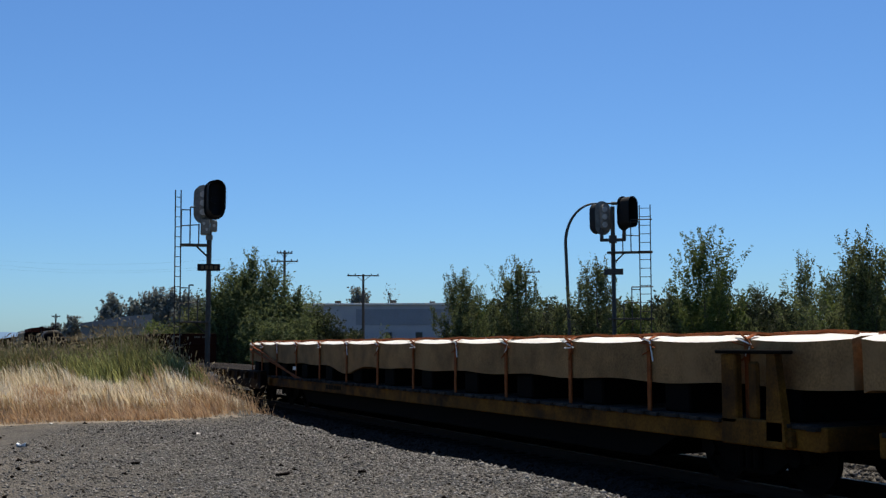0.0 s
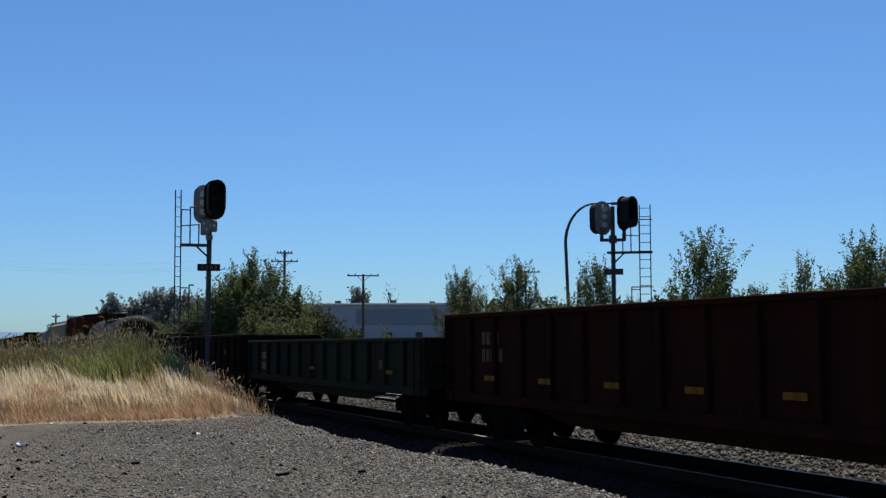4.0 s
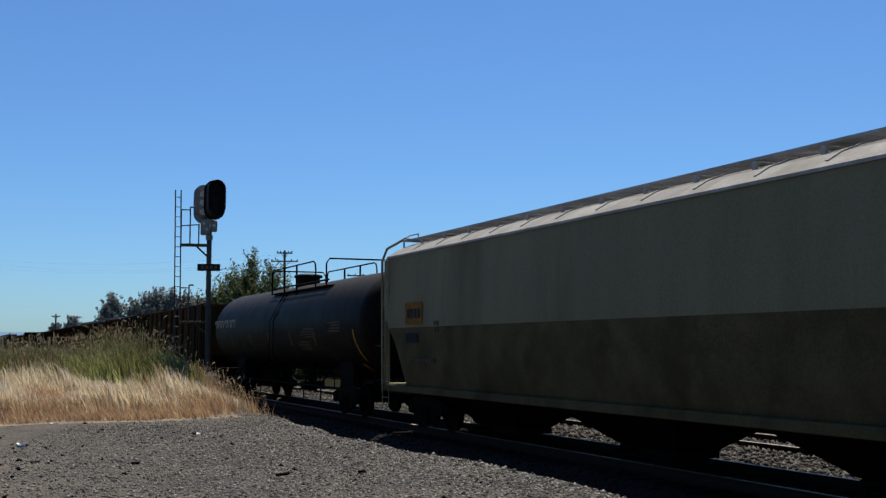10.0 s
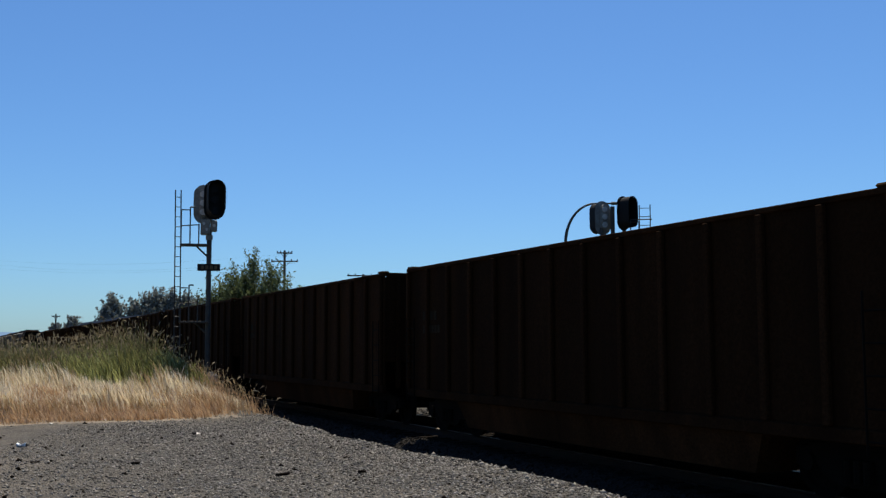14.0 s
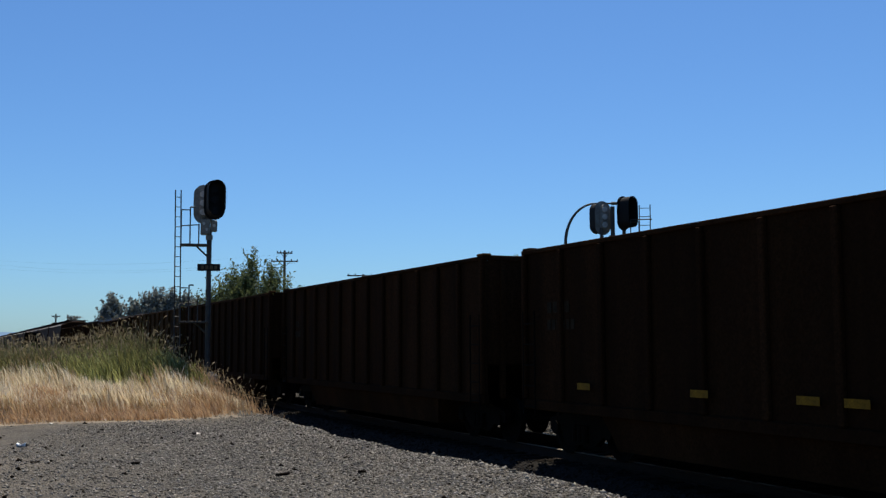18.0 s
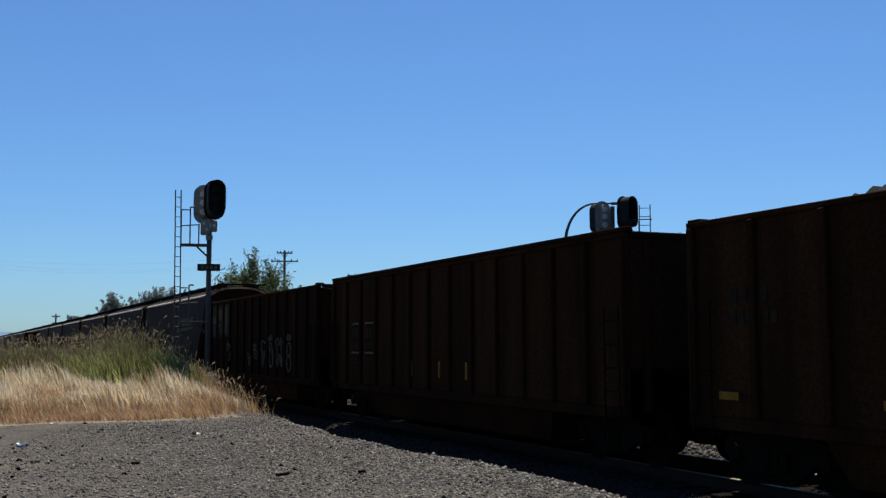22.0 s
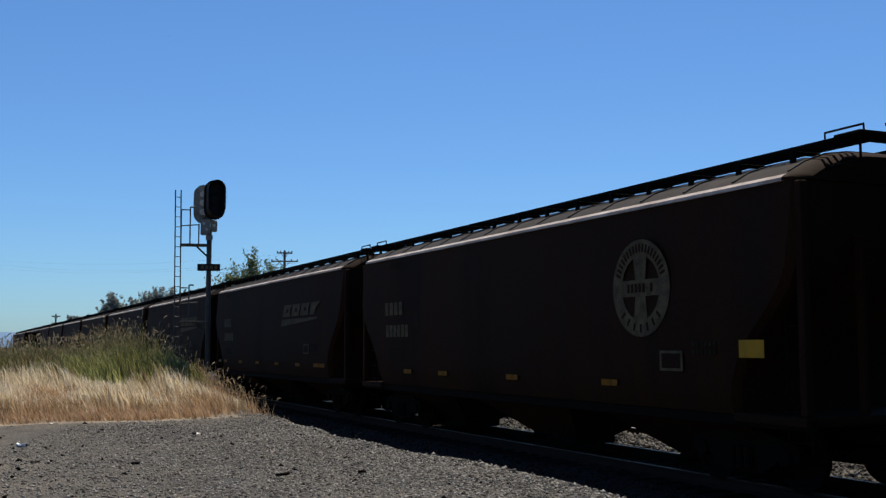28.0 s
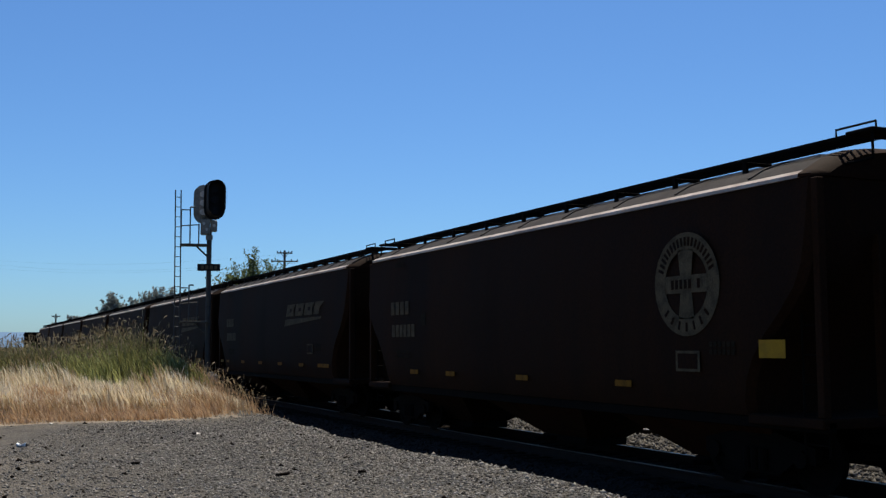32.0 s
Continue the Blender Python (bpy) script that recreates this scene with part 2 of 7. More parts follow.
G_BLUE = mat("spray_blue", (0.0042, 0.0065, 0.015), 0.85, var=0.5, scale=2.5, fine=40, bump=0.02, dirt=(0.011, 0.0055, 0.006), dirt_amount=0.6, spec=0.1)
G_PINK = mat("spray_dull_pink", (0.060, 0.022, 0.016), 0.85, var=0.5, scale=3, fine=40, bump=0.02, dirt=(0.018, 0.010, 0.008), dirt_amount=0.6, spec=0.1)
BARK = mat("bark", (0.085, 0.065, 0.05), 0.95, var=0.35, scale=6, fine=40, bump=0.6)
POLE = mat("pole_wood", (0.085, 0.065, 0.05), 0.9, var=0.3, scale=4, fine=40, bump=0.4)
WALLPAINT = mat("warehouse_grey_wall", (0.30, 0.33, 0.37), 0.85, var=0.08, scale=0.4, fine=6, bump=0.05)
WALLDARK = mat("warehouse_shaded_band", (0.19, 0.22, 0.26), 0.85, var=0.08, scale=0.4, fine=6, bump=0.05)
SHED = mat("weathered_grey_metal", (0.20, 0.205, 0.205), 0.85, var=0.15, scale=0.5, fine=5, bump=0.1, streaks=True, spec=0.2)
ROOFLIGHT = mat("roof_membrane", (0.6, 0.6, 0.58), 0.8, var=0.1, scale=0.5, fine=6, bump=0.05)
WINDOWGLASS = mat("window_glass", (0.02, 0.025, 0.03), 0.12, var=0.1, bump=0)
LEAF_A = mat_leaf("leaf_poplar", (0.050, 0.064, 0.026), (0.190, 0.208, 0.084), 0.45, 0.65)
LEAF_B = mat_leaf("leaf_dark", (0.021, 0.028, 0.013), (0.080, 0.090, 0.039), 0.35, 0.65)
LEAF_C = mat_leaf("leaf_bright", (0.060, 0.084, 0.022), (0.15, 0.18, 0.055), 0.5)
# distance haze is put into this paler, bluish leaf colour
LEAF_FAR = mat_leaf("leaf_far_haze", (0.150, 0.172, 0.170), (0.260, 0.285, 0.255), 0.35)
LEAF_WILLOW = mat_leaf("leaf_willow", (0.044, 0.064, 0.024), (0.205, 0.235, 0.095), 0.45)
SHRUB_RED = mat_leaf("leaf_purple", (0.022, 0.013, 0.012), (0.050, 0.027, 0.022))
BLADE_GOLD = mat_leaf("grass_straw", (0.36, 0.26, 0.13), (1.0, 0.88, 0.64), 0.45, 0.45)
BLADE_PALE = mat_leaf("grass_pale_straw", (0.72, 0.60, 0.38), (1.0, 0.95, 0.78), 0.45, 0.4)
BLADE_DULL = mat_leaf("grass_dull_straw", (0.22, 0.15, 0.07), (0.42, 0.30, 0.15), 0.4, 0.6)
BLADE_RUST = mat_leaf("grass_rust", (0.28, 0.165, 0.085), (0.70, 0.50, 0.30), 0.4, 0.6)
BLADE_GREEN = mat_leaf("grass_green", (0.036, 0.041, 0.014), (0.27, 0.265, 0.098), 0.45, 0.5)
BLADE_OLIVE = mat_leaf("grass_olive", (0.040, 0.037, 0.016), (0.20, 0.180, 0.074), 0.4, 0.6)
BLADE_FRESH = mat_leaf("grass_fresh_green", (0.12, 0.140, 0.040), (0.50, 0.50, 0.20), 0.5, 0.4)
SEED = mat_leaf("grass_seed", (0.060, 0.045, 0.026), (0.30, 0.24, 0.145), 0.3, 0.7)
def mat_haze(name, c1, c2):
    """Far hills seen through haze: a plain backdrop."""
    m = bpy.data.materials.new(name)
    m.use_nodes = True
    n, l = m.node_tree.nodes, m.node_tree.links
    n.remove(n["Principled BSDF"])
    co, no, mx, em = n.new("ShaderNodeTexCoord"), n.new("ShaderNodeTexNoise"), n.new("ShaderNodeMix"), n.new("ShaderNodeEmission")
    no.inputs["Scale"].default_value, no.inputs["Detail"].default_value = 0.006, 6
    l.new(co.outputs["Object"], no.inputs["Vector"])
    mx.data_type = "RGBA"
    mx.inputs[6].default_value, mx.inputs[7].default_value = (*c1, 1), (*c2, 1)
    l.new(no.outputs["Fac"], mx.inputs[0])
    l.new(mx.outputs[2], em.inputs["Color"])
    l.new(em.outputs[0], n["Material Output"].inputs["Surface"])
    return m


HILL = mat_haze("far_hills", (0.19, 0.30, 0.47), (0.24, 0.36, 0.53))
CAN = mat("can_pale_blue", (0.36, 0.42, 0.46), 0.35, metal=0.3, var=0.4, scale=20, fine=80, bump=0.05)
WING = mat_leaf("insect_wing", (0.8, 0.8, 0.8), (0.9, 0.9, 0.9), 0.5, 0.25)


# ---------------- mesh helpers ----------------
class Shape:
    """Collects vertices and faces, each face with a material slot."""

    def __init__(self):
        self.v, self.f, self.m = [], [], []

    def add(self, verts, faces, slot=0):
        k = len(self.v)
        self.v += [tuple(p) for p in verts]
        self.f += [tuple(k + i for i in f) for f in faces]
        self.m += [slot] * len(faces)
        return self

    def box(self, x0, x1, y0, y1, z0, z1, c=0.0, slot=0):
        """A box, its edges cut by c."""
        if not c:
            v = [(x, y, z) for x in (x0, x1) for y in (y0, y1) for z in (z0, z1)]
            return self.add(v, [(0, 1, 3, 2), (4, 6, 7, 5), (0, 4, 5, 1), (2, 3, 7, 6), (0, 2, 6, 4), (1, 5, 7, 3)], slot)
        c = min(c, (x1 - x0) * 0.45, (y1 - y0) * 0.45, (z1 - z0) * 0.45)
        bm = bmesh.new()
        bmesh.ops.create_cube(bm, size=1)
        for p in bm.verts:
            p.co = ((x0 + x1) / 2 + p.co.x * (x1 - x0), (y0 + y1) / 2 + p.co.y * (y1 - y0), (z0 + z1) / 2 + p.co.z * (z1 - z0))
        bmesh.ops.bevel(bm, geom=bm.edges[:], offset=c, segments=1, affect="EDGES")
        bm.verts.index_update()
        self.add([p.co[:] for p in bm.verts], [[p.index for p in f.verts] for f in bm.faces], slot)
        bm.free()
        return self

    def tube(self, pts, r, n=6, slot=0, r2=None, cap=True):
        """A round bar along a line of points, tapering to r2."""
        pts = [Vector(p) for p in pts]
        k, rings = len(self.v), len(pts)
        up = None
        for i, p in enumerate(pts):
            d = (pts[min(i + 1, rings - 1)] - pts[max(i - 1, 0)]).normalized()
            if up is None:
                up = d.orthogonal().normalized()
            up = (up - d * up.dot(d))
            up = up.normalized() if up.length > 1e-6 else d.orthogonal().normalized()
            w = d.cross(up)
            rr = r if r2 is None else r + (r2 - r) * i / max(1, rings - 1)
            for j in range(n):
                a = 2 * math.pi * j / n
                self.v.append(tuple(p + (up * math.cos(a) + w * math.sin(a)) * rr))
        for i in range(rings - 1):
            for j in range(n):
                self.f.append((k + i * n + j, k + i * n + (j + 1) % n, k + (i + 1) * n + (j + 1) % n, k + (i + 1) * n + j))
                self.m.append(slot)
        if cap:
            self.f.append(tuple(k + j for j in range(n))[::-1])
            self.f.append(tuple(k + (rings - 1) * n + j for j in range(n)))
            self.m += [slot, slot]
        return self

    def disc(self, c, axis, r, h, n=20, slot=0):
        a = Vector(axis).normalized() * h / 2
        return self.tube([Vector(c) - a, Vector(c) + a], r, n, slot)

    def loft(self, rings, slot=0, cap=True, closed=True):
        """Joins rings of equally many points."""
        k, n = len(self.v), len(rings[0])
        for r in rings:
            self.v += [tuple(p) for p in r]
        for i in range(len(rings) - 1):
            for j in range(n if closed else n - 1):
                self.f.append((k + i * n + j, k + i * n + (j + 1) % n, k + (i + 1) * n + (j + 1) % n, k + (i + 1) * n + j))
                self.m.append(slot)
        if cap and closed:
            self.f.append(tuple(k + j for j in range(n))[::-1])
            self.f.append(tuple(k + (len(rings) - 1) * n + j for j in range(n)))
            self.m += [slot, slot]
        return self

    def plate(self, pts, x, t=0.004, slot=0):
        """A flat shape on a side wall at x, facing -x: pts are (y, z)."""
        n = len(pts)
        v = [(x - t, y, z) for y, z in pts] + [(x, y, z) for y, z in pts]
        return self.add(v, [tuple(range(n)), tuple(range(2 * n - 1, n - 1, -1))] + [(i, i + n, (i + 1) % n + n, (i + 1) % n) for i in range(n)], slot)

    def mesh(self, name, mats, smooth=None):
        me = bpy.data.meshes.new(name)
        me.from_pydata(self.v, [], self.f)
        for m in mats:
            me.materials.append(m)
        if len(mats) > 1:
            me.polygons.foreach_set("material_index", self.m)
        bm = bmesh.new()
        bm.from_mesh(me)
        if len(self.f) < 20000:
            bmesh.ops.recalc_face_normals(bm, faces=bm.faces)
        bm.to_mesh(me)
        bm.free()
        if smooth:
            me.shade_smooth()
            me.set_sharp_from_angle(angle=radians(smooth))
        me.update()
        return me


def part(name, shape, material, parent, label="", smooth=None, at=None):
    """One mesh object under a thing or part. at: its pose in the parent's space."""
    mats = material if isinstance(material, (list, tuple)) else [material]
    me = shape if isinstance(shape, bpy.types.Mesh) else shape.mesh(name, mats, smooth)
    ob = new(name, me)
    ob.parent = parent
    if at is not None:
        ob.matrix_basis = at
    if label:
        ob["label"] = label
    return ob


def thing(name, label, category, group="", kind="", shape=None, material=None, smooth=None, at=None):
    """A top-level thing: an Empty at its base, or one mesh."""
    me = None
    if shape is not None:
        me = shape.mesh(name, material if isinstance(material, (list, tuple)) else [material], smooth)
    ob = new(name, me)
    if me is None:
        ob.empty_display_size = 0.3
    if at is not None:
        ob.matrix_basis = at
    return tagged(ob, label, category, group, kind)


def mesh_np(name, verts, faces, mats, slots=None):
    """A large mesh from arrays: faces all of one corner count."""
    me = bpy.data.meshes.new(name)
    verts, faces = np.asarray(verts, np.float32), np.asarray(faces, np.int32)
    k = faces.shape[1]
    me.vertices.add(len(verts))
    me.vertices.foreach_set("co", verts.ravel())
    me.loops.add(faces.size)
    me.loops.foreach_set("vertex_index", faces.ravel())
    me.polygons.add(len(faces))
    me.polygons.foreach_set("loop_start", np.arange(0, faces.size, k, dtype=np.int32))
    for m in mats:
        me.materials.append(m)
    if slots is not None:
        me.polygons.foreach_set("material_index", np.asarray(slots, np.int32))
    me.update(calc_edges=True)
    me.validate()
    return me


def smoothstep(a, b, x):
    t = np.clip((np.asarray(x, float) - a) / (b - a), 0, 1)
    return t * t * (3 - 2 * t)


# ---------------- the plan ----------------
NEAR_RAIL = 10.555            # the nearer rail of the train's track
TRACK_X = NEAR_RAIL + 0.7525  # middle of the train's track
SPACING = 4.29                # to the middle of the second track
LOT_Z, LOW_Z = 0.20, -0.60    # the gravel lot, the land beyond the tracks


def ground_height(x, y):
    x, y = np.asarray(x, float), np.asarray(y, float)
    z = np.full(np.broadcast(x, y).shape, LOT_Z)
    edge = 7.05 + 0.16 * np.sin(y * 0.55) + 0.10 * np.sin(y * 1.7 + 1)
    bank = 0.85 * smoothstep(27.2, 32.5, y + 0.25 * np.sin(x * 1.1)) * (1 - smoothstep(6.0, 8.3, x)) * (1 - 0.6 * smoothstep(60, 120, y))
    z = z + bank + 0.02 * np.sin(x * 1.3 + y * 0.4) + 0.015 * np.sin(y * 0.9 - x * 0.6)
    z = z - (LOT_Z + 0.62) * smoothstep(edge, edge + 1.25, x)
    z = z + 0.42 * smoothstep(8.95, 9.75, x)
    z = z + 0.05 * smoothstep(12.7, 13.3, x) * (1 - smoothstep(17.3, 17.9, x))
    z = z - 0.40 * smoothstep(17.6, 18.6, x)
    return z


def build_ground():
    xs = np.concatenate([[-1500, -700, -300, -120, -60, -30, -15], np.arange(-8, 6.4, 0.6), np.arange(6.4, 10, 0.15), np.arange(10, 17.4, 0.6), np.arange(17.4, 19, 0.2),
                         [20, 23, 28, 36, 50, 80, 140, 260, 500, 900, 1600, 2600]])
    ys = np.concatenate([[-900, -400, -150, -60, -25, -10], np.arange(-4, 40, 0.3), np.arange(40, 70, 1.5), [75, 85, 100, 130, 170, 240, 350, 520, 800, 1300, 2000, 3000]])
    gx, gy = np.meshgrid(xs, ys)
    gz = ground_height(gx, gy)
    v = np.stack([gx.ravel(), gy.ravel(), gz.ravel()], -1)
    nx = len(xs)
    f, slot = [], []
    for j in range(len(ys) - 1):
        for i in range(nx - 1):
            a = j * nx + i
            f.append((a, a + 1, a + nx + 1, a + nx))
            cx, cy = (xs[i] + xs[i + 1]) / 2, (ys[j] + ys[j + 1]) / 2
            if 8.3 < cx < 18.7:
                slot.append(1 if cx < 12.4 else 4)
            elif cx >= 18.7:
                slot.append(5 if cx < 44 and cy < 90 else 3)
            else:
                slot.append(0 if (cy < 26.3 + 0.35 * math.sin(cx * 1.3) or cx > 6.6) and cx > -30 else 2)
    me = mesh_np("ground", v, f, [GRAVEL, BALLAST, SOIL, FIELD, BALLAST_LIT, VERGE], slot)
    me.shade_smooth()
    ob = new("ground", me)
    tagged(ob, "grey gravel lot, ballast bed and dry earth beside railway tracks", "ground", kind="structure")


def stone_mesh(count, xy, size, seed, flat=0.7):
    """Many small angular stones lying on the ground."""
    rng = np.random.default_rng(seed)
    base = np.array([(1, 0, 0), (-1, 0, 0), (0, 1, 0), (0, -1, 0), (0, 0, 1), (0, 0, -1)], float)
    tris = np.array([(0, 2, 4), (2, 1, 4), (1, 3, 4), (3, 0, 4), (2, 0, 5), (1, 2, 5), (3, 1, 5), (0, 3, 5)])
    s = size[0] + (size[1] - size[0]) * rng.random(count) ** 2.5
    v = base[None] * (0.6 + 0.7 * rng.random((count, 6, 1))) + rng.normal(0, 0.22, (count, 6, 3))
    a = rng.random(count) * 6.283
    c, sn = np.cos(a)[:, None], np.sin(a)[:, None]
    x, y, z = v[..., 0] * c - v[..., 1] * sn, v[..., 0] * sn + v[..., 1] * c, v[..., 2] * flat
    v = np.stack([x, y, z], -1) * s[:, None, None] * 0.5
    px, py = xy
    v[..., 0] += px[:, None]
    v[..., 1] += py[:, None]
    v[..., 2] += (ground_height(px, py) + s * 0.12)[:, None]
    f = (tris[None] + (np.arange(count) * 6)[:, None, None]).reshape(-1, 3)
    return v.reshape(-1, 3), f


def build_stones():
    rng = np.random.default_rng(5)
    # the lot: packed gravel, thinner on the trodden earth further left and by the grass
    n = 210000
    y = 8.6 + 18.6 * rng.random(n) ** 1.35
    x = -2.2 + 9.6 * rng.random(n)
    worn = 0.5 + 0.5 * np.sin(x * 0.9 + y * 0.35) * np.sin(y * 0.5 - x * 0.4)
    dens = (0.30 + 0.70 * smoothstep(1.0, 4.2, x - 0.10 * (y - 12))) * (1 - 0.75 * smoothstep(23.5, 26.5, y)) * (0.6 + 0.4 * worn)
    keep = (rng.random(n) < dens) & (x < 7.25) & (x > 0.42 * y - 7.5 - 0.6)
    x, y = x[keep], y[keep]
    v, f = stone_mesh(len(x), (x, y), (0.012, 0.060), 6, 0.50)
    tagged(new("lot_stones", mesh_np("lot_stones", v, f, [STONE])), "loose grey crushed stones packed over the gravel lot", "gravel", kind="stuff")
    n = 260
    y = 9.5 + 17 * rng.random(n)
    x = -1 + 8 * rng.random(n) ** 1.6
    v, f = stone_mesh(n, (x, y), (0.03, 0.11), 9, 0.7)
    tagged(new("dark_clods", mesh_np("dark_clods", v, f, [TIE])), "dark clods and bits of debris on the gravel lot", "debris", kind="stuff")
    # near-track stones are painted dark as train shade, the others left paler
    for name, mt, count, x0, x1, lab in (("oily_ballast", TRACKSTONE, 16000, 9.2, 12.4, "ballast stones under the near track, coloured dark for the train's shade"), ("ballast_stones", LITSTONE, 30000, 12.3, 18.2, "crushed pale grey ballast stones round the second track")):
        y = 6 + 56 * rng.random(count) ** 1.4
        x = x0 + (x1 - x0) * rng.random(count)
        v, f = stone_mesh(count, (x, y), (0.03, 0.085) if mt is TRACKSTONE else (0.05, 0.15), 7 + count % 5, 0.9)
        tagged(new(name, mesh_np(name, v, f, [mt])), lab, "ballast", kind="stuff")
    n = 520
    y = 9 + 21 * rng.random(n)
    x = 7.05 + rng.normal(0, 0.12, n)
    v, f = stone_mesh(n, (x, y), (0.03, 0.12), 8, 0.7)
    tagged(new("edge_stones", mesh_np("edge_stones", v, f, [STONE])), "larger stones along the edge of the lot", "stones", kind="stuff")


def rail_shape(x, y0, y1):
    s = Shape()
    pr = [(-0.075, -0.17), (0.075, -0.17), (0.075, -0.158), (0.012, -0.135), (0.010, -0.05), (0.037, -0.035), (0.037, -0.006), (0.030, 0.0), (-0.030, 0.0), (-0.037, -0.006), (-0.037, -0.035), (-0.010, -0.05), (-0.012, -0.135), (-0.075, -0.158)]
    cuts = [y0, -20, 0, 20, 40, 80, 160, y1]
    s.loft([[(x + a, y, b) for a, b in pr] for y in cuts])
    n = len(pr)
    for i in range(len(cuts) - 1):
        for j in (6, 7, 8):
            s.m[i * n + j] = 1
    return s


def build_track(name, cx, label):
    tr = thing(name, label, "railway track", kind="structure")
    for sx in (-0.7525, 0.7525):
        part("rail", rail_shape(cx + sx, -300, 900), [RAIL, RAILTOP], tr, "worn steel rail with a bright head")
    one = Shape().box(-1.3, 1.3, -0.115, 0.115, -0.38, -0.172, 0.012).mesh("tie", [TIE])
    plate_mesh = Shape().box(-0.17, 0.17, -0.09, 0.09, -0.172, -0.158, 0.004).mesh("tie_plate", [RAIL])
    rng = random.Random(3)
    rest = Shape()
    k = 0
    y = -4.0
    while y < 200:
        yy = y + rng.uniform(-0.02, 0.02)
        if y < 64:
            t = part("tie", one, TIE, tr, at=pose(cx + rng.uniform(-0.03, 0.03), yy, 0, 0, 0, rng.uniform(-0.8, 0.8)))
            if 6 < y < 36:
                for sx in (-0.7525, 0.7525):
                    part("tie_plate", plate_mesh, RAIL, t, at=pose(sx, 0, 0))
        else:
            rest.box(cx - 1.3, cx + 1.3, yy - 0.115, yy + 0.115, -0.38, -0.172)
        y += 0.52
    ob = part("distant_ties", rest, TIE, tr)
    ob["kind"] = "stuff"


# ---------------- signals ----------------
def signal_head(parent, x, y, z, turn):
    """An oval target board with a hooded lens, facing along its own -y turned by turn degrees."""
    n = 28
    def oval(k, yy):
        out = []
        for i in range(n):
            a = 2 * math.pi * i / n
            cx_, cz_ = math.cos(a), math.sin(a)
            zz = (0.29 if cz_ > 0 else -0.29) if abs(cz_) > 1e-6 else 0
            out.append((cx_ * 0.33 * k, yy, zz * k + cz_ * 0.33 * k))
        return out
    s = Shape().loft([oval(1, -0.02), oval(1, 0.02)])
    s.m[-1] = 1
    head = part("target_board", s, [BLACK, SIGREAR], parent, "oval signal target board, black in front, dull metal behind", at=pose(x, y, z, 0, 0, turn))
    c = Shape()
    c.loft([[(px * 0.46, py, pz * 0.80) for px, py, pz in oval(1, 0.021)], [(px * 0.42, py, pz * 0.76) for px, py, pz in oval(1, 0.13)], [(px * 0.30, py, pz * 0.6) for px, py, pz in oval(1, 0.17)]])
    housing = part("lamp_housing", c, SIGREAR, head, "dull metal lamp housing", smooth=40)
    for dz in (0.30, 0.02, -0.26):
        part("rear_cover", Shape().disc((0.02, 0.185, dz), (0, 1, 0), 0.10, 0.04, 16), SIGBACK, housing, "round pale cover")
    h = Shape()
    def tunnel(k, yy, lift=0.0):
        return [(px * k, yy, pz * 0.90 + lift) for px, py, pz in oval(1, 0)]
    h.loft([tunnel(0.82, -0.021), tunnel(0.82, -0.46, 0.02), tunnel(0.77, -0.46, 0.02), tunnel(0.77, -0.03)], cap=False)
    part("hood", h, BLACK, head, "long black tunnel hood", smooth=40)
    for dz in (0.34, 0.0, -0.34):
        part("lens", Shape().disc((0, -0.027, dz), (0, 1, 0), 0.11, 0.012, 18), GLASS, head)
    return head


